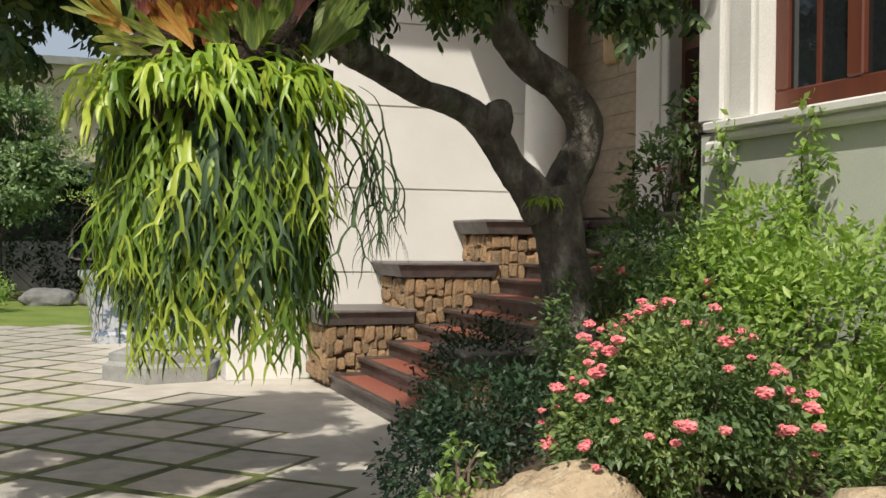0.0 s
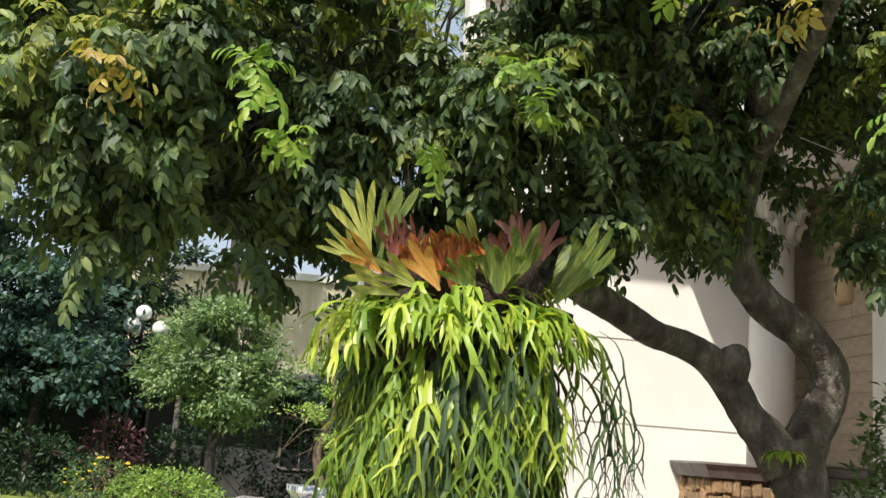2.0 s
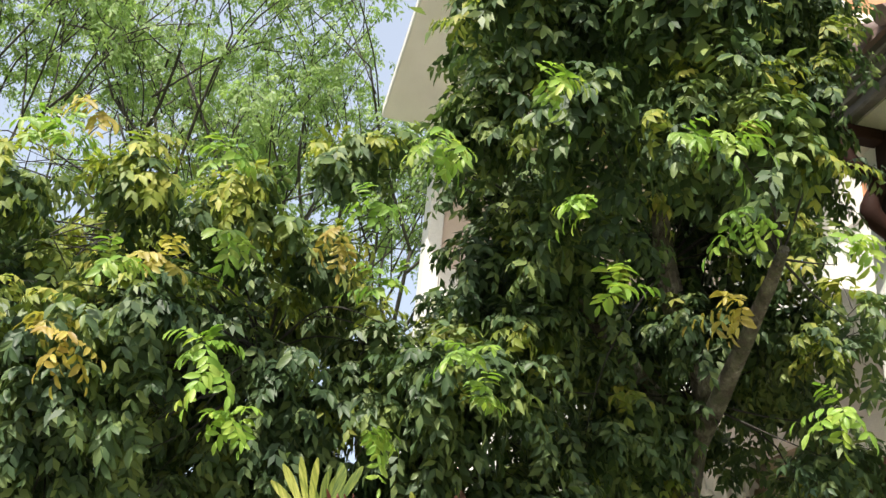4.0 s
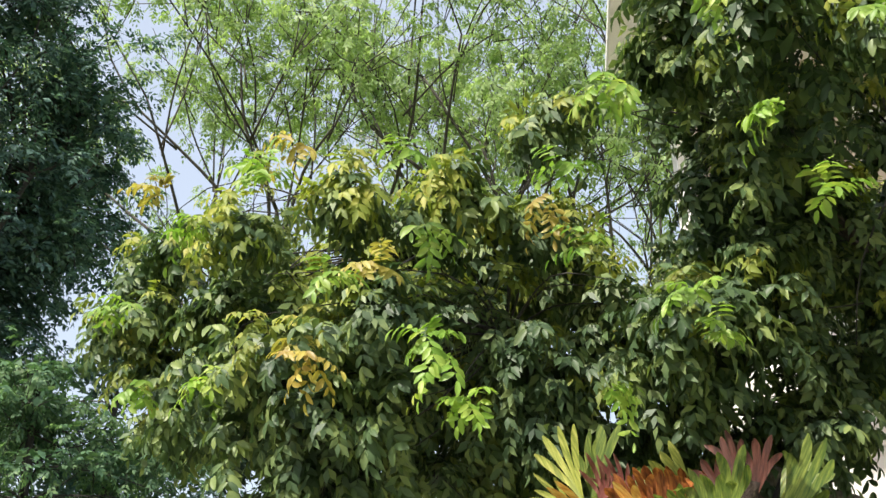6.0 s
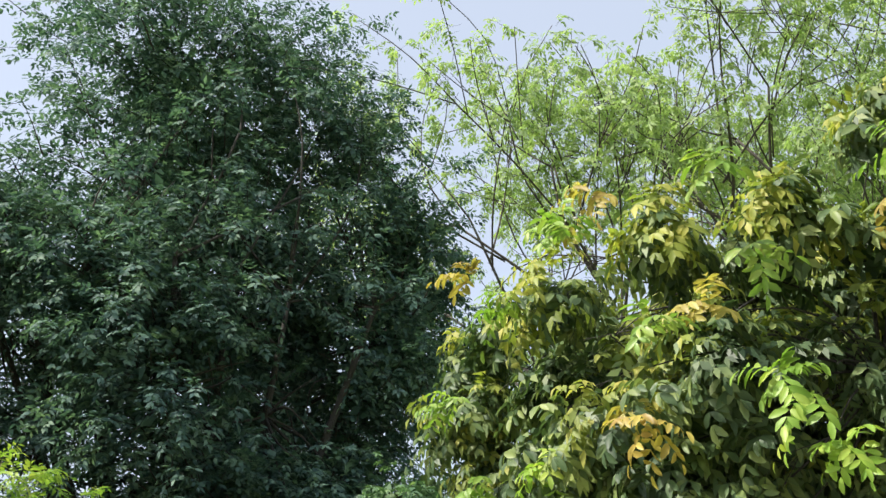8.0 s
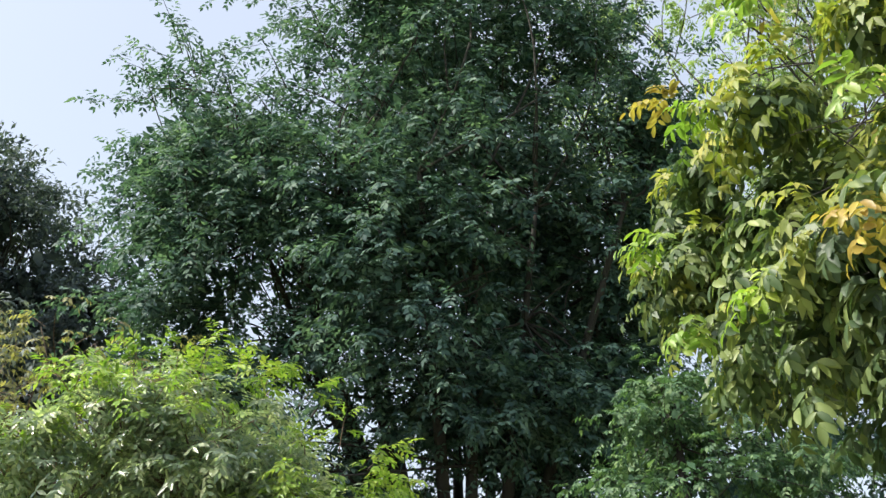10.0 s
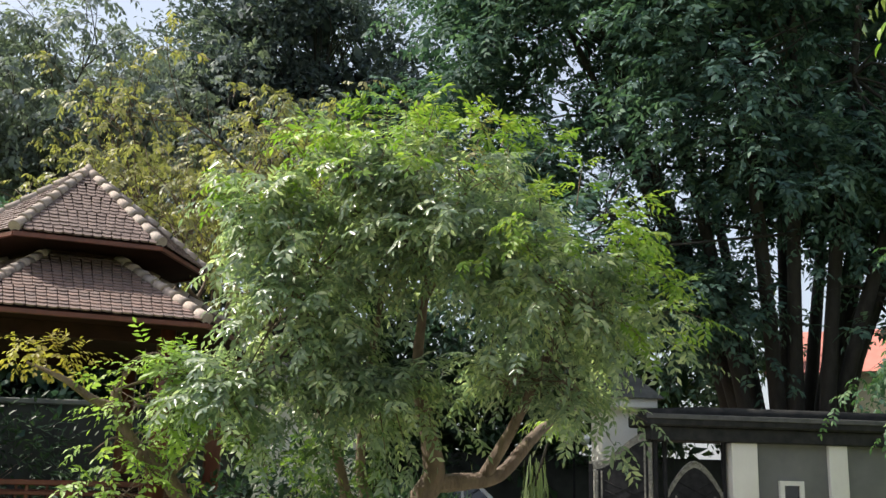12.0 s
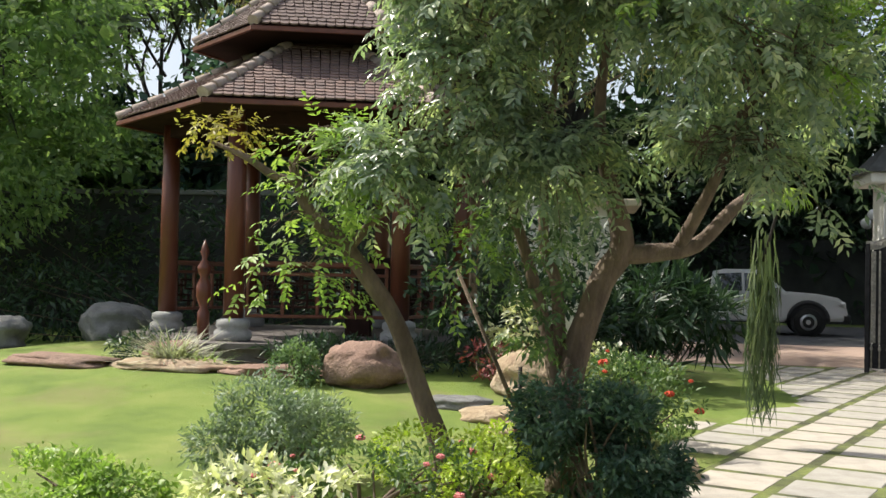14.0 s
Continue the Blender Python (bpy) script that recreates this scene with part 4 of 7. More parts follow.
UNDER = [(x, y, z, r) if x < 0.5 else (x * 1.25, y * 1.25, 1.65 + (z - 1.65) * 1.25, r * 1.25) for x, y, z, r in UNDER]
UNDER += [(-1.3, 5.1, 2.8, 0.22), (-0.95, 5.2, 2.94, 0.24), (-1.1, 5.25, 2.78, 0.2), (-0.75, 5.25, 2.78, 0.2), (-0.6, 5.35, 2.86, 0.22), (-1.5, 5.1, 2.74, 0.2), (-0.8, 5.3, 2.6, 0.14)]
# crown top above the view, placed to shade the boughs below
TOP = [(0.1, 5.2, 5.4, 0.5), (0.65, 5.1, 5.2, 0.5), (-0.4, 4.9, 5.7, 0.55), (0.3, 5.3, 5.9, 0.6), (0.7, 5.0, 5.6, 0.5), (0.0, 5.6, 6.3, 0.5), (-0.9, 5.1, 5.6, 0.45), (0.8, 5.7, 6.1, 0.5), (0.9, 5.6, 4.9, 0.35), (0.4, 5.0, 4.75, 0.4), (-0.2, 5.0, 4.9, 0.45), (0.6, 5.1, 5.0, 0.45)]
LOBES = [(x, y, z, r, r, 0.8 * r) for x, y, z, r in LEFT + MIDDLE + RIGHT + BACK + UNDER + TOP]
twigs(main_tree, rng, [(-1.8, 4.7, 3.3), (-1.2, 5.0, 3.0), (-2.4, 5.0, 4.0), (0.18, 5.5, 4.2), (-0.5, 5.2, 4.3), (0.6, 4.3, 3.7), (0.3, 5.7, 3.5)], LOBES, 190, 0.008, BARK_DARK)
p, d = in_lobes(rng, LOBES, 5500, 0.1, 0.82, 2.2)
lob = np.array(LOBES)
deep = np.array([np.sum(np.linalg.norm((c - lob[:, :3]) / lob[:, 3:], axis=1) < 0.7) > 0 for c in p])
# outer leaves turned to the sun take lighter olive: sunlight put into colour
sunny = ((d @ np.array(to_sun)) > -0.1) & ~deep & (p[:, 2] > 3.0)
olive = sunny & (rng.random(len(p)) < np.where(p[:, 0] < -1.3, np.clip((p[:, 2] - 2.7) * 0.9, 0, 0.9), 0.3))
near = (p[:, 1] < 4.4) | (p[:, 2] < 2.9)
for sel, mat, lab, lv in ((~deep & ~olive & near, LEAF_MAIN, "dark glossy leaves", 2), (~deep & ~olive & ~near, LEAF_MAIN, "dark glossy leaves", 1), (deep, LEAF_MAIN, "dark inner leaves", 0), (olive, LEAF_OLIVE_SUN, "olive-yellow leaves with sunlight in their colour", 1)):
    arr, knots = sprigs(rng, p[sel] - d[sel] * 0.15, d[sel], 0.2, 6, 0.16, 8, 0.078 if mat is LEAF_OLIVE_SUN else 0.085, 0.4, 0.25, 0.3, 0.45, 0.4, 0.35)
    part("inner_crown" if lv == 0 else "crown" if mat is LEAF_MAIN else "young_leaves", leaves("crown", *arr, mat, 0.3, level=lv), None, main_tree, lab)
    twig_part(main_tree, knots, 0.004, BARK_DARK)
# new growth at the ends of the boughs
for spots, mat, lab, copies in ((YOUNG, LEAF_YOUNG, "bright yellow-green new leaves", 1), (BRONZE, LEAF_BRONZE, "bronze and yellow new leaves", 1)):
    q = np.repeat(np.array(spots), copies, 0)
    q = q + rng.normal(size=q.shape) * 0.04
    arr, knots = sprigs(rng, q, unit(rng.normal(size=q.shape) * 0.5 + np.array([0.1, -0.7, 0.15])), 0.12, 6, 0.15, 9, 0.068, 0.38, 0.25, 0.3, 0.35, 0.2, 0.2)
    part("young_leaves", leaves("young_leaves", *arr, mat, 0.35, level=2), None, main_tree, lab)
# hidden leaves added in the middle of the canopy to deepen its shade
p, d = in_lobes(rng, [(x, y, z, r * 0.8, r * 0.8, r * 0.6) for x, y, z, r in BACK + TOP + RIGHT], 5200, 0.1)
part("inner_crown", leaves("inner_crown", *cloud(rng, p, d, 0.13, 0.45, 1.0), LEAF_MAIN, level=0), None, main_tree, "dark inner leaves")
pan = []
for c in ((-0.95, 4.45, 3.35), (-2.9, 4.2, 4.3), (-2.4, 4.3, 4.25)):
    q = rng.normal(size=(120, 3)) * np.array([0.09, 0.09, 0.1]) + np.array(c)
    pan.append(q)
pan = np.concatenate(pan)
part("blossom", leaves("blossom", *cloud(rng, pan, rng.normal(size=pan.shape), 0.018, 0.8), STRAW), None, main_tree, "pale yellow flower panicles")


def antler(length, width, forks, seed, material, start, pull, wide=0.5, name="frond"):
    """A forked strap frond from its root at the origin: it sets out along start, sinks under its weight and splits in two again and again."""
    r = random.Random(seed)
    vs, fs = [], []
    part_of = [0.36, 0.26, 0.22, 0.18, 0.15]

    def run(p, d, face, w, depth):
        n = 6
        step = length * part_of[depth] * r.uniform(0.75, 1.25) / n
        last = None
        for k in range(n + 1):
            t = k / n
            wd = w * (0.72 + 0.5 * t * t) if depth < forks else w * 0.8 * (1 - t ** 2.2) + 0.002
            side = d.cross(face).normalized()
            face = side.cross(d).normalized()
            vs.extend((p - side * (wd / 2) + face * (wd * 0.16), p.copy(), p + side * (wd / 2) + face * (wd * 0.16)))
            i = len(vs) - 3
            if last is not None:
                fs.extend(((last, last + 1, i + 1, i), (last + 1, last + 2, i + 2, i + 1)))
            last = i
            p = p + d * step
            d = (d + Vector((0, 0, -1)) * pull * r.uniform(0.6, 1.4) + Vector((r.gauss(0, 0.13), r.gauss(0, 0.13), r.gauss(0, 0.05)))).normalized()
        if depth < forks:
            side = d.cross(face).normalized()
            for sgn in (-1, 1):
                e = (d + side * sgn * wide * r.uniform(0.7, 1.5) + face * r.gauss(0, 0.25)).normalized()
                run(p - d * step * 1.2 + side * (sgn * w * 0.22), e, face + Vector((r.gauss(0, 0.2), r.gauss(0, 0.2), 0)), w * r.uniform(0.62, 0.8), depth + 1)

    run(Vector((0, 0, 0)), Vector(start).normalized(), Vector((0, -0.3, 1)), width, 0)
    return data_mesh(name, np.array([tuple(q) for q in vs]), np.array(fs), material, True)


stag = thing("staghorn_fern", "great staghorn fern with long forked fronds hanging from the branch", "hanging fern", pose(-0.97, 4.5, 2.26))
part("root_ball", boulder((0.66, 0.5, 0.46), 3, 4, 0.5), PEAT, stag, "dark fibrous root ball", pose(0, 0.06, -0.34))
part("root_ball", boulder((0.62, 0.4, 0.3), 5, 4, 0.4), PEAT, stag, "dark fibrous root ball", pose(-0.02, 0.06, -0.1))
for k, (x, y) in enumerate(((-0.2, 0.1), (0.25, 0.15))):
    part("hanger", tube(bmesh.new(), [(x, y, -0.1), (x + 0.1, y + 0.3, 0.25)], [0.012, 0.012], 6), IRON, stag, "dark wire hanger")
rr = random.Random(11)
hang = [antler(rr.uniform(0.46, 0.66), rr.uniform(0.032, 0.044), 3, 20 + k, LEAF_STAG, (rr.uniform(-0.3, 0.3), -1, rr.uniform(-1.4, -0.5)), 0.3, 0.8) for k in range(12)]
mop = [antler(rr.uniform(0.34, 0.46), rr.uniform(0.036, 0.048), 1 + k % 2, 60 + k, LEAF_STAG, (rr.uniform(-0.3, 0.3), -1, rr.uniform(0.35, 0.9)), 0.24, 0.35, "short_frond") for k in range(8)]
thin = [antler(rr.uniform(0.6, 0.8), 0.024, 3, 90 + k, LEAF_STAG_DARK, (0.2, -1, -0.6), 0.3, 0.85, "strand") for k in range(4)]
for k in range(280):
    a = rr.uniform(0, math.tau)
    low = rr.random() ** 1.05
    rad = (0.29 + 0.08 * math.sin(math.pi * min(low * 1.1, 1))) * rr.uniform(0.75, 1.05)
    o = part("frond", hang[k % 12], None, stag, m=pose(rad * 1.08 * math.cos(a), rad * 0.85 * math.sin(a), -0.12 - 0.78 * low, rr.uniform(-12, 12), rr.uniform(-12, 12), math.degrees(a) + 90 + rr.uniform(-35, 35)))
    q = rr.uniform(0.65, 1.05) * (1 - 0.12 * low)
    o.scale = (q, q, q)
for k in range(230):
    a = rr.uniform(0, math.tau) if k % 3 else rr.uniform(-2.8, -0.3)
    rad = rr.uniform(0.2, 0.46)
    o = part("short_frond", mop[k % 8], None, stag, m=pose(rad * 1.12 * math.cos(a), rad * 0.85 * math.sin(a), 0.02 - 0.55 * (rad - 0.2) - 0.12 * rr.random(), rr.uniform(-15, 15), 0, math.degrees(a) + 90 + rr.uniform(-30, 30)))
    q = rr.uniform(0.65, 1.1)
    o.scale = (q, q, q)
for k in range(8):
    part("strand", thin[k % 4], None, stag, "thin dark trailing strand" if k == 0 else "", pose(0.5 + 0.1 * rr.random(), -0.1 + 0.4 * rr.random(), -0.1 - 0.25 * rr.random(), 0, 0, 70 + rr.uniform(-40, 40)))
# fronds inside the hanging mass, too tangled to tell apart; dark green paints shade
vv, ff, base = [], [], 0
src = [antler(0.6, 0.04, 2, 120 + k, LEAF_STAG_DARK, (0, -1, -0.5), 0.35) for k in range(6)]
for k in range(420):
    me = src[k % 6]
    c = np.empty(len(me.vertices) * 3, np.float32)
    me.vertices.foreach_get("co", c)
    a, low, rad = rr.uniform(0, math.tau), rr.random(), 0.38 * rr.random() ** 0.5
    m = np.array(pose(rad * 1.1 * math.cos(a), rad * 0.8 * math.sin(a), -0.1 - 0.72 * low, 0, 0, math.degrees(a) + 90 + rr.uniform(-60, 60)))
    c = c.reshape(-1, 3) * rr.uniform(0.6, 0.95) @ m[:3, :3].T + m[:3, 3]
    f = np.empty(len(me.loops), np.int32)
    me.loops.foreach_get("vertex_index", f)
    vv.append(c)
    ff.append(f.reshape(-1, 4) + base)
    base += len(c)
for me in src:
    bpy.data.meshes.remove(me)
tagged(part("inner_fronds", data_mesh("inner_fronds", np.concatenate(vv), np.concatenate(ff), LEAF_STAG_DARK, True), None, stag, "tangle of inner fronds, darkened for the shade inside"), "tangle of inner fronds, darkened for the shade inside", kind="stuff")


def shield(height, width, seed, fingers, split, lean=0.25, fan=0.5):
    """An upright shield frond: a ribbed wedge that opens like a fan and divides, past split of its height, into blunt fingers."""
    r = random.Random(seed)
    vs, fs = [], []
    rows, cols = 12, 4
    for j in range(fingers):
        u0, u1 = -1 + 2 * j / fingers, -1 + 2 * (j + 1) / fingers
        uc = (u0 + u1) / 2
        long_ = 1.0 - 0.28 * uc * uc + r.uniform(-0.14, 0.1)
        cut = split + r.uniform(-0.12, 0.12)
        bend = r.gauss(0, 0.12)
        curl = r.uniform(0.6, 1.5)
        start = len(vs)
        for i in range(rows + 1):
            t = i / rows
            half = width * (0.16 + 0.84 * t ** 0.85) / 2
            k = max(0.0, (t - cut) / (1 - cut))
            slim = 1 - 0.4 * k - 0.5 * k ** 5
            for c in range(cols + 1):
                u = uc + (u0 - uc + (u1 - u0) * c / cols) * slim
                x = half * u * (1 + fan * t * 0.3) + bend * k * k * height * 0.3
                z = height * (t + (long_ - 1) * k) * math.cos(u * fan * 0.7)
                y = -lean * height * (t ** 2.4 + (curl - 1) * 0.6 * k * k) - 0.3 * abs(u) * half + (0.06 * width * (1 - abs(2 * c / cols - 1)) * min(1, t * 2) / fingers * 4) * 0.3
                vs.append((x + height * t ** 1.6 * math.sin(u * fan) * 0.4, y, z))
        for i in range(rows):
            for c in range(cols):
                q = start + i * (cols + 1) + c
                fs.append((q, q + 1, q + cols + 2, q + cols + 1))
    return np.array(vs), np.array(fs)


def rib_tones(name, dark, mid, light, streak):
    """Shield frond colours: long streaks along the ribs and browned patches."""
    m, t, b, o = nodes(name)
    col = ramp(t, noisy(t, 22, 4, 0.65, (3.5, 1, 0.3)), [(0.34, dark), (0.5, mid), (0.66, light)])
    rust = ramp(t, noisy(t, 5, 5, 0.7), [(0.52, (0, 0, 0)), (0.7, (1, 1, 1))])
    col = mixed(t, "MIX", rust, col, streak)
    t.links.new(col, b.inputs["Base Color"])
    b.inputs["Roughness"].default_value = 0.5
    bump(t, b, noisy(t, 30, 2, 0.5, (3.0, 1, 0.2)), 0.5, 0.01)
    tr = t.nodes.new("ShaderNodeBsdfTranslucent")
    t.links.new(col, tr.inputs[0])
    mx = t.nodes.new("ShaderNodeMixShader")
    mx.inputs[0].default_value = 0.38
    t.links.new(b.outputs[0], mx.inputs[1])
    t.links.new(tr.outputs[0], mx.inputs[2])
    t.links.new(mx.outputs[0], o.inputs[0])
    return m


SHIELD_GREEN = rib_tones("shield_green", (0.045, 0.09, 0.018), (0.12, 0.17, 0.03), (0.26, 0.31, 0.06), (0.16, 0.15, 0.035))
SHIELD_RUST = rib_tones("shield_rust", (0.1, 0.03, 0.012), (0.3, 0.09, 0.025), (0.5, 0.2, 0.05), (0.16, 0.06, 0.03))
SHIELD_PLUM = rib_tones("shield_plum", (0.13, 0.04, 0.035), (0.26, 0.08, 0.07), (0.42, 0.22, 0.18), (0.3, 0.13, 0.06))
SHIELD_ORANGE = rib_tones("shield_orange", (0.42, 0.17, 0.03), (0.6, 0.32, 0.07), (0.62, 0.5, 0.14), (0.36, 0.1, 0.05))
SHIELD_DARK = rib_tones("shield_dark", (0.04, 0.016, 0.012), (0.085, 0.028, 0.02), (0.16, 0.06, 0.042), (0.13, 0.055, 0.038))
SHIELD_YELLOW = rib_tones("shield_yellow", (0.16, 0.21, 0.04), (0.33, 0.36, 0.07), (0.55, 0.54, 0.15), (0.3, 0.28, 0.06))
# tall fingered fronds at one end, a dry tangle and a rust fan in the middle, broad green ones leaning out at the other end
# (x, depth, z of the foot, lean sideways, height, width, fingers, split, lean forwards, fan, material)
FANS = ((-0.41, -0.02, 0.16, -22, 0.4, 0.16, 4, 0.3, 0.1, 0.8, SHIELD_YELLOW), (-0.4, 0.02, 0.14, 22, 0.44, 0.06, 2, 0.6, 0.0, 0.4, SHIELD_GREEN), (-0.42, -0.05, 0.1, -50, 0.28, 0.12, 4, 0.45, 0.2, 0.6, SHIELD_YELLOW), (-0.38, 0.06, 0.12, -6, 0.42, 0.09, 3, 0.5, 0.05, 0.5, SHIELD_GREEN),
        (-0.3, -0.1, 0.1, 12, 0.26, 0.1, 5, 0.35, 0.4, 0.8, SHIELD_PLUM), (-0.22, -0.06, 0.08, 2, 0.27, 0.12, 6, 0.3, 0.35, 0.8, SHIELD_PLUM), (-0.32, -0.16, 0.06, -50, 0.2, 0.1, 3, 0.5, 0.7, 0.6, SHIELD_ORANGE), (-0.3, -0.18, 0.04, -86, 0.17, 0.07, 2, 0.6, 0.6, 0.5, SHIELD_YELLOW),
        (-0.06, -0.24, 0.0, -22, 0.25, 0.2, 6, 0.72, 0.35, 0.9, SHIELD_RUST), (0.0, -0.22, 0.0, 8, 0.27, 0.2, 6, 0.74, 0.3, 0.9, SHIELD_RUST), (-0.04, -0.27, -0.02, -34, 0.24, 0.1, 3, 0.7, 0.3, 0.6, SHIELD_ORANGE), (0.05, -0.18, 0.03, 20, 0.24, 0.13, 4, 0.65, 0.25, 0.7, SHIELD_RUST),
        (0.14, -0.2, 0.03, -27, 0.36, 0.1, 3, 0.62, 0.15, 0.4, SHIELD_YELLOW), (0.24, 0.08, 0.16, -8, 0.3, 0.13, 4, 0.55, 0.05, 0.5, SHIELD_DARK), (0.3, 0.1, 0.14, 16, 0.28, 0.15, 4, 0.6, 0.1, 0.6, SHIELD_DARK), (0.18, 0.06, 0.12, -24, 0.24, 0.11, 3, 0.6, 0.1, 0.6, SHIELD_DARK),
        (0.2, -0.26, -0.02, 2, 0.24, 0.22, 5, 0.62, 0.3, 0.8, SHIELD_GREEN), (0.23, -0.24, 0.0, 26, 0.32, 0.14, 3, 0.55, 0.2, 0.5, SHIELD_GREEN), (0.1, -0.25, -0.02, -30, 0.18, 0.13, 4, 0.65, 0.5, 0.8, SHIELD_GREEN), (0.42, -0.12, -0.03, 34, 0.42, 0.15, 4, 0.58, 0.1, 0.55, SHIELD_GREEN), (0.4, -0.05, -0.02, 52, 0.34, 0.1, 3, 0.55, 0.2, 0.5, SHIELD_GREEN),
        (-0.12, -0.28, -0.02, -58, 0.22, 0.09, 3, 0.5, 0.4, 0.6, SHIELD_YELLOW), (-0.2, -0.3, -0.05, -76, 0.2, 0.07, 2, 0.5, 0.5, 0.5, SHIELD_YELLOW),
        (-0.2, 0.25, 0.05, -10, 0.36, 0.2, 4, 0.6, -0.3, 0.6, SHIELD_GREEN), (0.1, 0.28, 0.05, 8, 0.36, 0.2, 4, 0.6, -0.3, 0.6, SHIELD_RUST), (0.36, 0.22, 0.03, 30, 0.36, 0.16, 3, 0.55, -0.2, 0.6, SHIELD_GREEN))
for k, (x, y, z, roll, h, w, fingers, split, fwd, fan, mat) in enumerate(FANS):
    part("shield_frond", data_mesh("shield_frond", *shield(h * (0.92 if k < 4 else 0.9), w * (0.46 if k < 4 else 0.68), 300 + k, fingers, split, fwd, fan), mat, True), None, stag, "", pose(x, y, z, 0, roll, -8))
# small fern tuft in the fork
tuft = thing("fern_tuft", "small green fern growing in the fork of the tree", "fern", pose(0.6, 6.22, 1.72))
bits = [antler(0.3, 0.03, 1, 200 + k, LEAF_STAG, (0, -1, 0.5), 0.16, 0.4) for k in range(3)]
for k in range(14):
    part("frond", bits[k % 3], None, tuft, "", pose(0, 0.04 * (k % 2), 0, 0, 0, -80 + 12 * k + rr.uniform(-8, 8)))


# ---- other trees ----


def tree(name, label, trunks, lobes, material, bark, n, size, wide=0.45, holes=0.7, scale=0.6, twig=(60, 0.03), seed=1, spray=0, crown_label="", clump=0.0, per=40, core=0, sprig=None):
    r = np.random.default_rng(seed)
    th = thing(name, label, "tree")
    ends = []
    for pts, rad in trunks:
        limb(th, "trunk" if rad[0] == trunks[0][1][0] else "limb", pts, rad, bark, 5, 9)
        cp, _ = curve_pts(pts, rad, 4)
        ends += [tuple(q) for q in cp[len(cp) // 2:]]
    twigs(th, r, ends, lobes, twig[0], twig[1], bark, 4)
    if sprig:
        length, count, rachis, leaflets, lift, droop, sag, hang, flat = sprig
        p, d = in_lobes(r, lobes, n, 0.25, holes, scale)
        d = unit(d * np.array([1, 1, flat]))
        arr, knots = sprigs(r, p - d * length * 0.6, d, length, count, rachis, leaflets, size, wide, lift, droop, sag, 0.3, hang)
        part("crown", leaves("crown", *arr, material, level=0 if size > 0.11 else 1), None, th, crown_label)
        twig_part(th, knots, twig[1] * 0.45, bark)
        if core:
            p, d = in_lobes(r, [(*l[:3], *(k * 0.62 for k in l[3:])) for l in lobes], core * 2, 0.1, 0.8, scale)
            part("inner_crown", leaves("inner_crown", *cloud(r, p, d, size * 1.6, 0.55, 1.2), material, level=0), None, th, "dark inner leaves")
        return th
    p, d = clumped(r, lobes, n, per, clump, holes, scale) if clump else in_lobes(r, lobes, n, 0.3, holes, scale)
    arr = sprays(r, p, d, spray, size * 2.6, size, wide) if spray else cloud(r, p, d, size, wide)
    part("crown", leaves("crown", *arr, material, level=0 if clump else 1), None, th, crown_label)
    if core:
        p, d = in_lobes(r, [(*l[:3], *(k * 0.62 for k in l[3:])) for l in lobes], core, 0.1, 0.8, scale)
        part("inner_crown", leaves("inner_crown", *cloud(r, p, d, size * 2.6, 0.6, 1.2), material, level=0), None, th, "dark inner leaves")
    return th


t2 = tree("tree", "multi-stemmed garden tree with tan bark and glossy green leaves", [
    ([(-8.5, 2.76, -0.05), (-8.53, 2.76, 0.6), (-8.54, 2.82, 0.95), (-8.54, 2.9, 1.2), (-8.53, 3.0, 1.47), (-8.5, 3.12, 1.67), (-8.45, 3.06, 2.0), (-8.3, 2.95, 2.45), (-8.1, 3.0, 3.2)], [0.14, 0.11, 0.1, 0.095, 0.09, 0.09, 0.06, 0.045, 0.02]),
    ([(-8.52, 2.7, 0.55), (-8.54, 2.64, 0.95), (-8.53, 2.52, 1.4), (-8.5, 2.44, 1.68), (-8.3, 2.25, 2.3), (-8.1, 2.0, 2.9)], [0.06, 0.052, 0.045, 0.038, 0.03, 0.015]),
    ([(-8.52, 2.73, 0.6), (-8.55, 2.7, 1.03), (-8.55, 2.67, 1.42), (-8.53, 2.58, 1.72), (-8.4, 2.6, 2.4), (-8.2, 2.7, 3.1)], [0.055, 0.05, 0.042, 0.036, 0.028, 0.015]),
    ([(-8.5, 3.1, 1.62), (-8.52, 3.34, 1.64), (-8.55, 3.62, 1.7), (-8.7, 3.9, 1.98), (-9.2, 4.15, 2.12), (-10.3, 4.5, 2.25)], [0.075, 0.065, 0.055, 0.045, 0.035, 0.02]),
    ([(-8.53, 3.5, 1.68), (-8.3, 3.7, 2.1), (-8.0, 3.9, 2.6), (-7.9, 4.2, 2.8)], [0.05, 0.04, 0.03, 0.015])],
    [(-7.8, 2.9, 3.3, 0.7, 0.75, 0.5), (-7.7, 3.7, 3.05, 0.65, 0.6, 0.45), (-7.9, 2.15, 2.75, 0.55, 0.5, 0.4), (-7.7, 3.1, 3.75, 0.5, 0.6, 0.28), (-7.9, 4.35, 2.75, 0.5, 0.36, 0.24), (-8.1, 2.6, 2.2, 0.5, 0.55, 0.28), (-7.9, 1.85, 3.4, 0.42, 0.36, 0.3), (-8.1, 3.6, 2.35, 0.5, 0.45, 0.26), (-8.0, 4.0, 2.25, 0.35, 0.3, 0.2), (-7.8, 2.3, 3.75, 0.4, 0.4, 0.22), (-8.0, 1.6, 2.2, 0.3, 0.3, 0.2)],
    LEAF_SUNNY, BARK_TAN, 900, 0.08, 0.36, 0.95, 2.2, (120, 0.012), 21, sprig=(0.42, 8, 0.19, 9, 0.25, 0.35, 0.3, 0.2, 0.8))
r = np.random.default_rng(9)
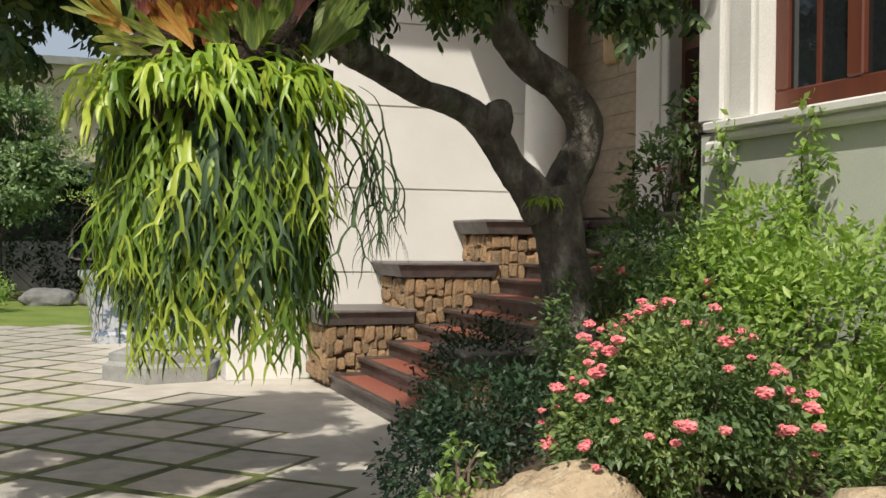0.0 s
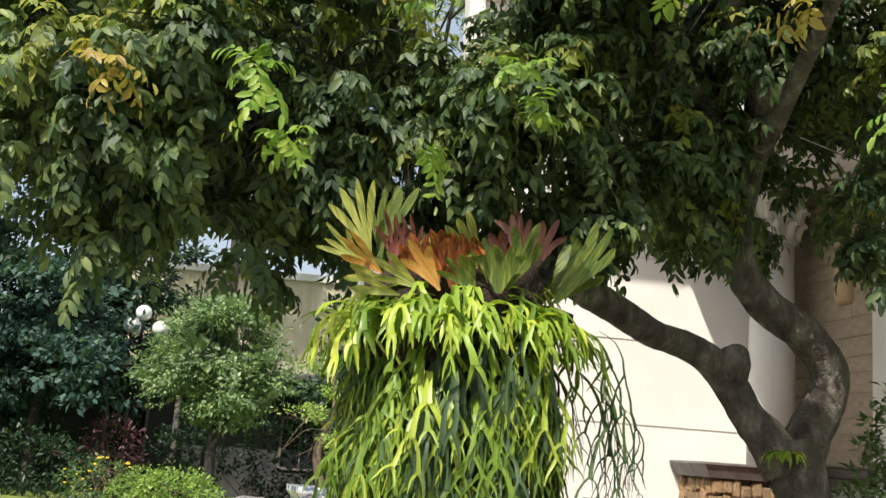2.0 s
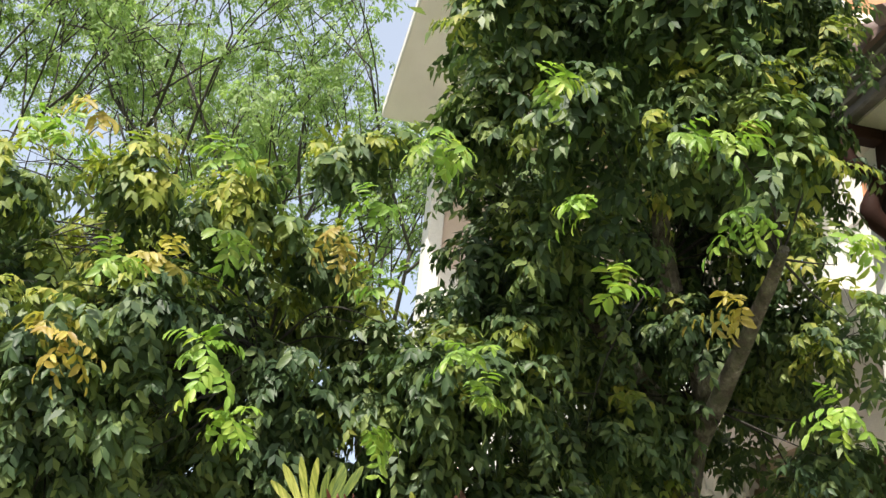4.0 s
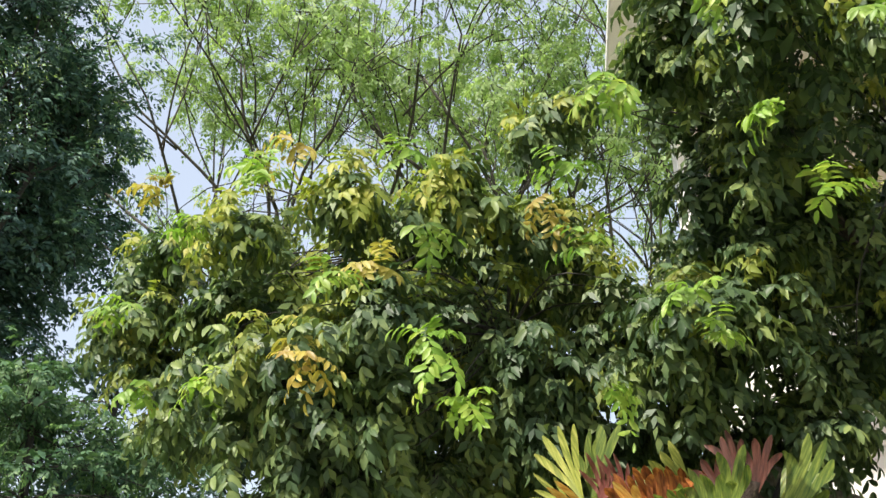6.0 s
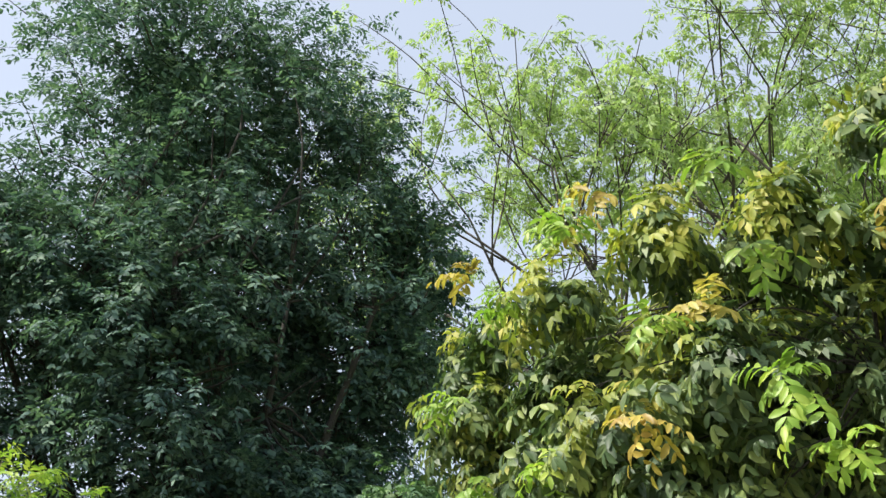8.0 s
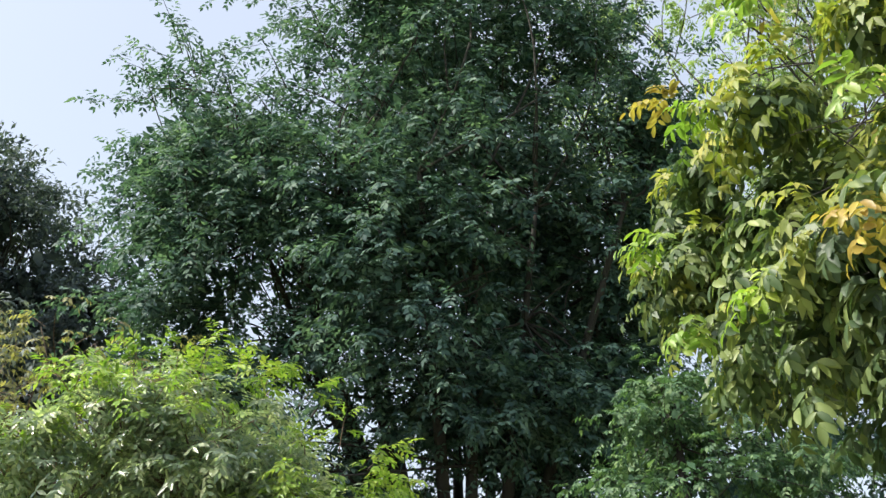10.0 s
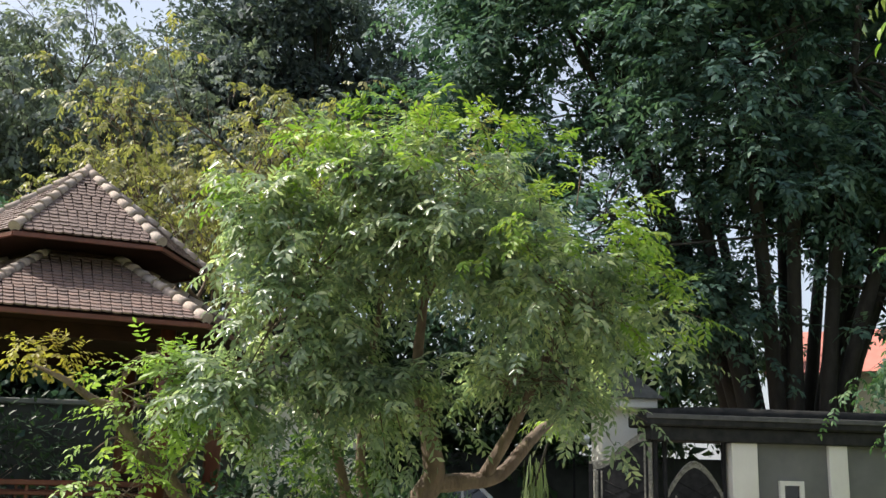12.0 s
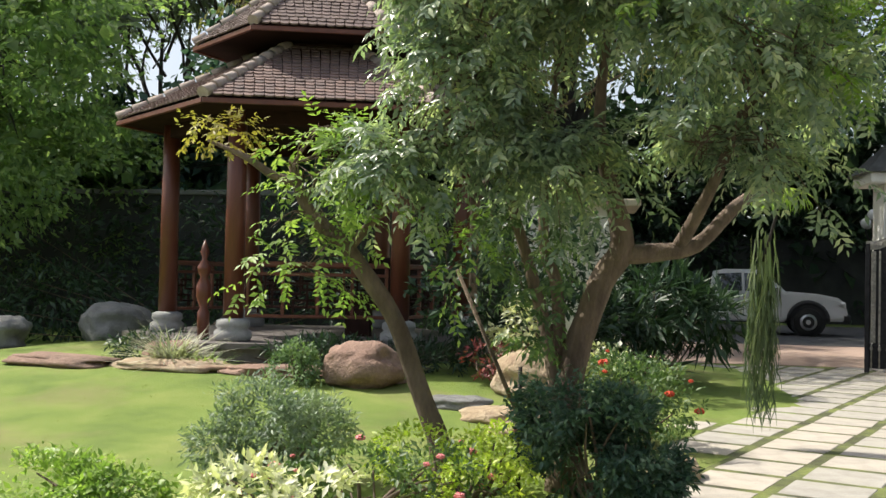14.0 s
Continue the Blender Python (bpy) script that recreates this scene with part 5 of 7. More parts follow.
p, d = in_lobes(r, [(-7.7, 3.1, 3.75, 0.5, 0.6, 0.28), (-7.9, 4.35, 2.75, 0.45, 0.34, 0.24), (-7.8, 2.1, 3.5, 0.5, 0.45, 0.35), (-7.7, 3.7, 3.1, 0.6, 0.55, 0.45), (-7.7, 2.7, 3.5, 0.6, 0.6, 0.45)], 400, 0.9)
ok = d[:, 2] > -0.1
arr, knots = sprigs(r, p[ok][:100], d[ok][:100], 0.32, 6, 0.18, 9, 0.075, 0.36, 0.4, 0.35, 0.3, 0.3, 0.2)
part("young_leaves", leaves("young_leaves", *arr, LEAF_YOUNG), None, t2, "bright yellow-green new leaves")
twig_part(t2, knots, 0.006, BARK_TAN)
# low shoots that half hide the side stems, shade put into darker leaves
p, d = in_lobes(r, [(-8.35, 2.42, 1.75, 0.2, 0.24, 0.2), (-8.38, 2.6, 1.4, 0.14, 0.2, 0.2), (-8.38, 2.5, 1.1, 0.14, 0.16, 0.15)], 34, 0.3)
arr, knots = sprigs(r, p, d, 0.2, 5, 0.15, 8, 0.07, 0.36, 0.3, 0.35, 0.35, 0.3, 0.2)
part("crown", leaves("crown", *arr, LEAF_MID), None, t2, "shaded low shoots")
twig_part(t2, knots, 0.005, BARK_TAN)
bonsai = tree("leaning_tree", "small leaning trained tree with a bare curving trunk", [
    ([(-8.45, 1.93, -0.05), (-8.5, 1.88, 0.28), (-8.5, 1.72, 0.69), (-8.47, 1.56, 1.12), (-8.43, 1.36, 1.43), (-8.39, 1.18, 1.67), (-8.36, 1.0, 1.82), (-8.33, 0.9, 1.98), (-8.3, 0.83, 2.2)], [0.095, 0.08, 0.066, 0.064, 0.062, 0.055, 0.05, 0.042, 0.028]),
    ([(-8.32, 0.86, 2.08), (-8.26, 0.7, 2.13), (-8.2, 0.52, 2.25), (-8.2, 0.25, 2.36)], [0.036, 0.03, 0.024, 0.01]),
    ([(-8.4, 1.22, 1.62), (-8.35, 1.5, 1.9), (-8.3, 1.8, 1.9)], [0.035, 0.025, 0.012])],
    [(-8.3, 1.05, 2.12, 0.28, 0.34, 0.22), (-8.3, 1.5, 1.98, 0.28, 0.42, 0.2), (-8.3, 0.95, 1.72, 0.24, 0.36, 0.12), (-8.3, 1.85, 1.72, 0.24, 0.36, 0.14), (-8.2, 1.25, 2.35, 0.22, 0.25, 0.14), (-8.25, 1.0, 1.5, 0.2, 0.25, 0.1)],
    LEAF_BRIGHT, BARK_TAN, 95, 0.07, 0.4, 0.85, 2.0, (40, 0.01), 22, sprig=(0.42, 4, 0.22, 9, 0.25, 0.2, 0.2, 0.1, 0.5))
r = np.random.default_rng(4)
p, d = in_lobes(r, [(-8.25, 0.35, 2.42, 0.22, 0.34, 0.13)], 80, 0.2)
part("bronze_leaves", leaves("bronze_leaves", *sprays(r, p, d, 6, 0.12, 0.05, 0.45), LEAF_BRONZE), None, bonsai, "bronze leaves at the tip")
part("prop", tube(bmesh.new(), [(-8.9, 2.6, 0.0), (-8.75, 1.95, 1.5)], [0.018, 0.014], 6), BARK_TAN, bonsai, "slanting wooden prop")

stems = []
rs = random.Random(2)
for k in range(16):
    a = math.tau * k / 16 + rs.uniform(-0.2, 0.2)
    r0, sp = 0.55 + 0.5 * rs.random(), 2.2 + 2.8 * rs.random()
    cx, cy = -22.6 + r0 * math.cos(a), 12.9 + r0 * math.sin(a)
    stems.append(([(cx, cy, -0.2), (cx + 0.25 * math.cos(a), cy + 0.25 * math.sin(a), 3), (cx + sp * 0.4 * math.cos(a), cy + sp * 0.4 * math.sin(a), 7), (cx + sp * math.cos(a), cy + sp * math.sin(a), 13)], [0.2 + 0.08 * rs.random(), 0.18, 0.14, 0.05]))
tree("tall_tree", "huge dark evergreen tree with many upright stems", stems,
    [(-22, 12.5, 14, 5, 6, 5), (-24.2, 7.6, 13, 4, 3.6, 4.6), (-20.6, 15.9, 12.5, 3.2, 2.9, 4.4), (-22, 12.5, 20, 4.5, 5.5, 4.5), (-24, 8.0, 9.2, 3, 2.6, 2.4), (-20.2, 15.6, 8.2, 2.6, 2.6, 2.6), (-21.0, 12.5, 8.4, 3, 3.5, 2.0), (-20.0, 16.3, 17, 2.2, 2.2, 3), (-24.6, 6.4, 16, 2.6, 2.6, 3.2), (-20.2, 14.8, 5.6, 2, 2.6, 1.2), (-21.6, 10.8, 5.8, 2, 2.2, 1.0), (-19.4, 17.4, 14.5, 2.4, 2.0, 4.0), (-19.2, 11.0, 10.5, 1.6, 3.0, 2.6), (-19.6, 13.6, 9.6, 1.6, 2.4, 2.4), (-20.4, 9.6, 13.0, 1.6, 2.4, 3.0), (-19.8, 6.4, 6.0, 2.0, 1.7, 1.1), (-23.5, 9.5, 6.8, 2.2, 2.4, 1.3)],
    LEAF_TALL, BARK_DARK, 6600, 0.2, 0.42, 0.92, 0.4, (200, 0.045), 31, crown_label="dark green feathered leaves with gaps of sky", core=7000, sprig=(1.5, 9, 0.48, 6, 0.02, 0.2, 0.22, 0.12, 0.25))


def branching_tree(name, label, foot, fork, spread, limbs, length, seed, material, bark, radius, leaf, per, crown_label=""):
    """A tall open tree: limbs fan out from the fork and split three times into fine upright twigs, with sparse feathered leaves on the last ones."""
    r = np.random.default_rng(seed)
    th = thing(name, label, "tree")
    f0, f1 = np.array(foot), np.array(fork)
    limb(th, "trunk", [f0, f0 * 0.6 + f1 * 0.4 + r.normal(size=3) * 0.1, f1], [radius, radius * 0.85, radius * 0.7], bark, 6, 10)
    bm, tips, ways = bmesh.new(), [], []

    def grow(p, d, ln, rad, depth):
        mid = p + d * ln * 0.5 + r.normal(size=3) * 0.05 * ln
        e = p + d * ln + r.normal(size=3) * 0.05 * ln
        q, rr_ = curve_pts([p, mid, e], [rad, rad * 0.8, rad * 0.55], 3)
        tube(bm, q, rr_, 5 if depth < 2 else 4)
        if depth >= 2:
            for f in ((0.35, 0.7, 1.0) if depth > 2 else (0.6, 1.0)):
                tips.append(p + (e - p) * f)
                ways.append(d)
        if depth < 3:
            n = 3 if depth < 2 else 4
            for k in range(n):
                a = math.tau * k / n + r.uniform(0, 2)
                s1 = unit(np.cross(d, np.array([0.3, 0.2, 1.0])))
                s2 = np.cross(d, s1)
                dd = unit(d + (s1 * math.cos(a) + s2 * math.sin(a)) * r.uniform(0.4, 0.85) + np.array([0, 0, 0.1]))
                grow(p + (e - p) * (1.0 if k == 0 else r.uniform(0.5, 0.95)), dd, ln * r.uniform(0.62, 0.85), rad * 0.55, depth + 1)

    for k in range(limbs):
        a = math.tau * k / limbs + r.uniform(-0.3, 0.3)
        grow(f1 - np.array([0, 0, r.uniform(0, 1.5)]), unit(np.array([math.cos(a) * spread, math.sin(a) * spread, 1.0])), length * r.uniform(0.8, 1.15), radius * 0.55, 0)
    part("branching", bm, bark, th)
    p, d = np.repeat(np.array(tips), per, 0), np.repeat(np.array(ways), per, 0)
    arr, knots = sprigs(r, p + r.normal(size=p.shape) * 0.2, unit(d * 0.5 + r.normal(size=p.shape) * 0.6), 0.8, 4, leaf * 2, 7, leaf, 0.42, 0.15, 0.35, 0.4)
    part("crown", leaves("crown", *arr, material, level=0), None, th, crown_label)
    twig_part(th, knots, 0.012, bark)
    return th


branching_tree("airy_tree", "tall airy tree with fine upright branches and light green leaves", (-23.6, 33.4, -0.2), (-23.6, 33.4, 10.8), 0.62, 8, 9.4, 32, LEAF_AIRY, BARK_GREY, 0.26, 0.24, 2)
branching_tree("airy_tree", "tall airy tree with fine upright branches and light green leaves", (-14.5, 34.2, -0.2), (-14.5, 34.2, 12.5), 0.42, 6, 7.4, 38, LEAF_AIRY, BARK_GREY, 0.24, 0.22, 2)
branching_tree("airy_tree", "thin airy tree with sparse yellowing leaves", (-8.5, 35.7, -0.2), (-8.5, 35.7, 10.5), 0.4, 5, 7.0, 33, LEAF_AIRY, BARK_GREY, 0.22, 0.22, 1)
tree("tree", "layered dark green tree beside the drive", [
    ([(-13.5, 12.2, -0.1), (-13.5, 12.2, 2), (-13.4, 12.1, 4), (-13.3, 12, 6)], [0.16, 0.13, 0.1, 0.04]),
    ([(-13.5, 12.2, 2.2), (-12.4, 11.6, 3.2), (-11.4, 11.2, 3.6)], [0.07, 0.05, 0.02])],
    [(-13.3, 12, 6.6, 0.9, 0.9, 0.25), (-12.9, 11.6, 6.0, 1.3, 1.3, 0.16), (-13.8, 12.5, 5.6, 1.4, 1.4, 0.16), (-12.8, 11.5, 5.0, 1.6, 1.5, 0.16), (-14.0, 12.2, 4.6, 1.6, 1.6, 0.16), (-12.7, 12.2, 4.1, 1.8, 1.8, 0.16), (-13.8, 11.4, 3.6, 1.8, 1.8, 0.16), (-12.6, 13.6, 5.4, 1.2, 1.2, 0.16), (-12.3, 13.8, 4.4, 1.5, 1.5, 0.16), (-12.4, 13.4, 3.4, 1.7, 1.7, 0.16), (-12.8, 12.0, 3.1, 2.0, 2.0, 0.18)],
    LEAF_LAYER, BARK_DARK, 850, 0.115, 0.4, 0.9, 0.9, (90, 0.02), 34, core=900, sprig=(0.8, 8, 0.26, 8, 0.05, 0.3, 0.4, 0.25, 0.3))
tree("tree", "tall rounded tree with greyish green leaves", [
    ([(-37, 2.0, -0.2), (-37, 2.0, 6), (-37, 2.2, 10), (-37, 2.4, 15)], [0.4, 0.32, 0.25, 0.1]),
    ([(-37, 2.0, 6), (-36.6, 4.2, 10), (-36.4, 5.5, 13)], [0.25, 0.16, 0.06]), ([(-37, 2.0, 6), (-36.8, -0.2, 10), (-36.8, -1.6, 13)], [0.25, 0.16, 0.06])],
    [(-37, 1.0, 18.5, 4.5, 3.6, 3.2), (-36.5, 4.4, 15.0, 3.4, 3.2, 3.0), (-37, -0.6, 15.5, 3.4, 2.8, 2.8), (-36.5, 2.4, 12.5, 3.5, 4.2, 2.0)],
    LEAF_DUSK, BARK_DARK, 80000, 0.24, 0.42, 0.86, 0.5, (160, 0.05), 35, clump=0.4, per=70, core=4000)
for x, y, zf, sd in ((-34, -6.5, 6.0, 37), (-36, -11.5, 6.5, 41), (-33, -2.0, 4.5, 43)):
    branching_tree("airy_tree", "airy tree with thin bare branches behind the pavilion, pale with painted haze", (x, y, -0.2), (x, y, zf), 0.55, 6, 4.6, sd, LEAF_FAR_HAZE, BARK_GREY, 0.2, 0.26, 2 if y < -5 else 1)
branching_tree("half_bare_tree", "half-bare tree with yellowish leaves near the pavilion", (-21.4, 0.7, -0.1), (-21.4, 0.7, 3.6), 0.6, 6, 2.4, 36, LEAF_YELLOWING, BARK_TAN, 0.13, 0.13, 1)
for k, (x, y, h, rad, mat, n) in enumerate(((-27, -14, 10.5, 4.2, LEAF_BACKLIT, 12000), (-25.8, -9.5, 4.6, 2.2, LEAF_BACKLIT, 5000), (-33, -16, 13, 4.5, LEAF_FAR_HAZE, 9000), (-27.4, -5.0, 6.8, 2.8, LEAF_TALL, 9000), (-27.4, -8.6, 4.6, 2.4, LEAF_DARK, 6000), (-27.2, -0.8, 4.0, 2.2, LEAF_DARK, 6000), (-41, 16, 9.5, 5, LEAF_DARK, 9000), (-42, 6, 8.0, 5, LEAF_DARK, 9000), (-42, -3, 9.0, 5, LEAF_DARK, 8000), (-42.5, 10.5, 6.0, 4.5, LEAF_DARK, 9000), (-42.5, 2.5, 6.0, 4.5, LEAF_DARK, 9000), (-30, 24, 6.5, 4, LEAF_TALL, 7000), (-21.5, -11, 9, 5, LEAF_BACKLIT, 14000))):
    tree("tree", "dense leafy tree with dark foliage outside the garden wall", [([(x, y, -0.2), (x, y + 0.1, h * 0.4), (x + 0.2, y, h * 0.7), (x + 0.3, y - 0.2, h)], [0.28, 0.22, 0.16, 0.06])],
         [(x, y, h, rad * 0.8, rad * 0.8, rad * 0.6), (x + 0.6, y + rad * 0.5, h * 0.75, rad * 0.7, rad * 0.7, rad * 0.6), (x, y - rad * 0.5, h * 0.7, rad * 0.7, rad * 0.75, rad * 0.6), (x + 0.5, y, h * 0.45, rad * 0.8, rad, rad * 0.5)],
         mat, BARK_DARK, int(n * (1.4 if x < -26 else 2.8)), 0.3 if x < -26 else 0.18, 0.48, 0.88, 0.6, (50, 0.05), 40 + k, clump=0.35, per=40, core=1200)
tree("round_tree", "clipped round green tree standing on the far lawn", [([(-9.9, 23.3, -0.1), (-9.9, 23.3, 1.2), (-9.9, 23.3, 2.6)], [0.14, 0.12, 0.08]), ([(-9.9, 23.3, 1.2), (-9.4, 23.1, 2.4), (-9.1, 23, 3)], [0.08, 0.06, 0.03])],
     [(-9.9, 23.3, 3.3, 1.7, 1.6, 1.55), (-10.6, 23.2, 2.9, 1.2, 1.2, 1.0), (-9.2, 23.2, 2.8, 1.2, 1.2, 1.0), (-9.8, 23.2, 4.3, 1.1, 1.1, 0.7)], LEAF_ROUND, BARK_DARK, 34000, 0.11, 0.48, 0.97, 1.2, (50, 0.02), 60, clump=0.16, per=30, core=1500)
for k, (x, y, h, rad) in enumerate(((-17.5, 24.5, 9.5, 3.4), (-14.6, 23.5, 5.0, 2.0), (-6.2, 26.0, 5.0, 1.9), (-19.5, 20.0, 10.0, 3.4), (-15.5, 28.5, 7.6, 2.6), (-3.0, 27.0, 6.5, 2.2))):
    tree("tree", "dark leafy garden tree near the grey house", [([(x, y, -0.1), (x, y, h * 0.5), (x + 0.1, y, h * 0.9)], [0.16, 0.12, 0.05])],
         [(x, y, h * 0.85, rad, rad, rad * 0.7), (x + rad * 0.4, y, h * 0.6, rad * 0.8, rad * 0.8, rad * 0.6), (x - rad * 0.4, y, h * 0.55, rad * 0.8, rad * 0.8, rad * 0.6)], LEAF_DARK if k % 2 == 0 else LEAF_TALL, BARK_DARK, 16000, 0.22, 0.48, 0.92, 0.8, (40, 0.03), 70 + k, clump=0.25, per=35)

# ---- shrubs, flowers and rocks ----


def shrub(name, label, lobes, material, n, size, wide=0.42, category="shrub", holes=0.9, seed=1, stem=LEAF_DARK, bark=BARK_TAN, blooms=None, inner=0.55):
    """A bush of many small leaves on stems, with flower heads if blooms = (count, head radius, petal, material)."""
    r = np.random.default_rng(seed)
    lob = np.array(lobes, float)
    foot = lob[:, :3].mean(0)
    foot[2] = min(lob[:, 2] - lob[:, 5]) - 0.02
    th = thing(name, label, category)
    bm = bmesh.new()
    for k in range(14):
        l = lob[k % len(lob)]
        e = l[:3] + unit(r.normal(size=3)) * l[3:] * 0.6
        s = foot + np.array([*(r.normal(size=2) * 0.12 * lob[:, 3].max()), 0])
        q, rad = curve_pts([s, (s + e) / 2 + r.normal(size=3) * 0.05, e], [0.016, 0.011, 0.005], 3)
        tube(bm, q, rad, 5)
    part("stem", bm, bark, th)
    p, d = in_lobes(r, lobes, n, inner, holes, 3.0)
    p[:, 2] = np.maximum(p[:, 2], foot[2])
    part("foliage", leaves("foliage", *cloud(r, p, d, size, wide), material), None, th)
    if blooms:
        cnt, rad, petal, pm = blooms
        q, qd = in_lobes(r, lobes, cnt * 6, 0.95)
        free = np.array([sum(np.linalg.norm((c - l[:3]) / l[3:]) < 0.93 for l in lob) == 0 for c in q])
        ok = np.flatnonzero((qd[:, 2] > -0.35) & free)[:cnt]
        meshes = []
        for v in range(5):
            hb = bmesh.new()
            bmesh.ops.create_icosphere(hb, subdivisions=3, radius=rad)
            for vert in hb.verts:
                vert.co = vert.co * (0.6 + 0.62 * r.random()) * Vector((1, 1, 0.62))
            meshes.append(mesh_of("flower", hb, pm))
        for i, k in enumerate(ok):
            o = part("flower", meshes[i % 5], None, th, "", Matrix.Translation(q[k] + qd[k] * 0.015))
            s = 0.45 + 0.6 * r.random() ** 1.5
            o.scale = (s, s, s)
    return th


shrub("ixora_bush", "rounded green bush covered in coral pink flower heads", [(0.98, 4.3, 0.82, 0.46, 0.42, 0.36), (0.75, 4.25, 0.68, 0.32, 0.34, 0.28), (1.22, 4.35, 0.72, 0.32, 0.34, 0.3), (1.0, 4.4, 0.98, 0.32, 0.32, 0.24)], LEAF_IXORA, 25000, 0.037, 0.45, "flower bush", 0.9, 1, blooms=(92, 0.036, 0.02, PETAL_PINK), inner=0.62)
shrub("leafy_shrub", "bright green leafy creeper bush against the wall", [(1.75, 5.0, 0.95, 0.5, 0.5, 0.55), (2.1, 5.3, 1.15, 0.5, 0.5, 0.5), (1.5, 5.4, 1.25, 0.35, 0.4, 0.32), (2.1, 4.6, 0.6, 0.5, 0.5, 0.5), (1.65, 5.5, 1.5, 0.25, 0.25, 0.3)], LEAF_BRIGHT, 15000, 0.058, 0.42, "shrub", 0.8, 2)
shrub("leafy_shrub", "dense darker green shrub beside the tree trunk", [(1.45, 6.7, 1.3, 0.45, 0.45, 0.36), (1.0, 6.0, 0.9, 0.45, 0.4, 0.45), (1.55, 6.0, 1.2, 0.4, 0.4, 0.4)], LEAF_MID, 15000, 0.046, 0.42, "shrub", 0.85, 3, blooms=(9, 0.045, 0.024, PETAL_PINK))
shrub("leafy_shrub", "tall slender rose bush with pink flowers by the entrance", [(1.75, 8.2, 1.9, 0.4, 0.4, 0.45), (1.55, 8.0, 1.4, 0.4, 0.4, 0.4), (1.95, 8.3, 2.4, 0.18, 0.18, 0.5)], LEAF_MID, 2600, 0.08, 0.42, "shrub", 0.75, 4, blooms=(5, 0.045, 0.03, PETAL_PINK))
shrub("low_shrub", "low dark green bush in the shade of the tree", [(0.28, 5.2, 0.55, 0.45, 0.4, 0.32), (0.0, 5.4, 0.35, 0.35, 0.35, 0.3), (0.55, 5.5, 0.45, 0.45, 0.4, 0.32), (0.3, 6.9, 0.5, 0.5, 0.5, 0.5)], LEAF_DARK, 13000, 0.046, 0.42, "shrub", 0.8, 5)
shrub("small_plant", "small light green seedling among the rocks", [(0.12, 4.5, 0.52, 0.12, 0.12, 0.14), (0.02, 4.35, 0.4, 0.1, 0.1, 0.1)], LEAF_BRIGHT, 260, 0.05, 0.45, "plant", 0.9, 6)
shrub("low_shrub", "trailing green plants at the bed's edge", [(1.9, 4.0, 0.45, 0.45, 0.4, 0.35), (1.5, 4.6, 0.5, 0.3, 0.3, 0.3)], LEAF_MID, 2600, 0.06, 0.4, "shrub", 0.85, 7)


def vine(s, z0, z1, sway, seed):
    """A leafy climber up the bay wall."""
    r = np.random.default_rng(seed)
    th = thing("climber", "leafy green climber growing up the wall", "climbing plant", MH)
    pts = [(1.42 + 0.04 * math.sin(k), s + sway * (k / 5) ** 1.5 + 0.03 * math.sin(k * 2.1), z0 + (z1 - z0) * k / 5) for k in range(6)]
    q, rad = curve_pts(pts, [0.01, 0.009, 0.008, 0.007, 0.005, 0.003], 4)
    part("stem", tube(bmesh.new(), q, rad, 5), BARK_TAN, th)
    c = np.array([tuple(v) for v in q])
    p = c[r.integers(0, len(c), 260)] + r.normal(size=(260, 3)) * np.array([0.035, 0.055, 0.05])
    part("foliage", leaves("foliage", *cloud(r, p, r.normal(size=p.shape) + np.array([-0.6, 0, 0]), 0.06, 0.5), LEAF_BRIGHT), None, th)


vine(-4.85, 1.2, 2.2, -0.02, 1)
vine(-5.45, 1.1, 2.2, -0.25, 2)
vine(-5.3, 1.2, 1.95, -0.5, 3)
vine(-4.5, 1.2, 1.75, -0.03, 4)

bed = part("planting_bed", boulder((2.6, 4.2, 0.9), 9, 4, 0.08), surface("soil", [(0.3, (0.05, 0.035, 0.025)), (0.7, (0.1, 0.075, 0.05))], 6, 40), m=pose(1.45, 5.6, -0.35))
tagged(bed, "dark soil bed under the shrubs", "soil", kind="structure")
for x, y, z, sz, rot_z, seed in ((0.48, 4.05, 0.0, (0.75, 0.5, 0.62), 10, 1), (0.15, 4.5, 0.0, (0.5, 0.4, 0.42), 40, 2), (1.05, 3.75, 0.0, (0.62, 0.5, 0.5), -15, 3), (1.65, 3.75, 0.0, (0.6, 0.5, 0.62), 20, 4), (1.35, 4.9, 0.1, (0.5, 0.5, 0.5), 20, 14)):
    o = part("boulder", boulder(sz, seed), ROCK_TAN, m=pose(x, y, z, 0, 0, rot_z))
    tagged(o, "rough tan and ochre boulder edging the bed", "rock", "bed boulders")

# pots by the stairs
pot = thing("planter", "blue and white glazed pot on a hexagonal stone plinth", "planter", pose(-2.95, 11.1, 0))
part("plinth", lathe([(0.62, 0.0), (0.62, 0.16), (0.56, 0.2), (0.56, 0.28), (0.5, 0.3)], sides=6), POT_STONE, pot, "grey hexagonal stone plinth")
part("pot", lathe([(0.26, 0.3), (0.3, 0.34), (0.27, 0.42), (0.42, 0.75), (0.5, 1.0), (0.52, 1.06), (0.46, 1.06)], 28), POT_BLUE, pot)
part("soil", lathe([(0.45, 1.0), (0.44, 1.03)], 20), BARK_DARK, pot)
shrub("potted_shrub", "clipped green shrub growing in the glazed pot", [(-2.95, 11.1, 1.5, 0.5, 0.5, 0.4), (-2.95, 11.1, 2.1, 0.35, 0.35, 0.25)], LEAF_MID, 2500, 0.07, 0.42, "shrub", 0.85, 9)
pot2 = thing("planter", "tall tapered blue and white square planter", "planter", pose(-4.6, 14.7, 0, 0, 0, 30))
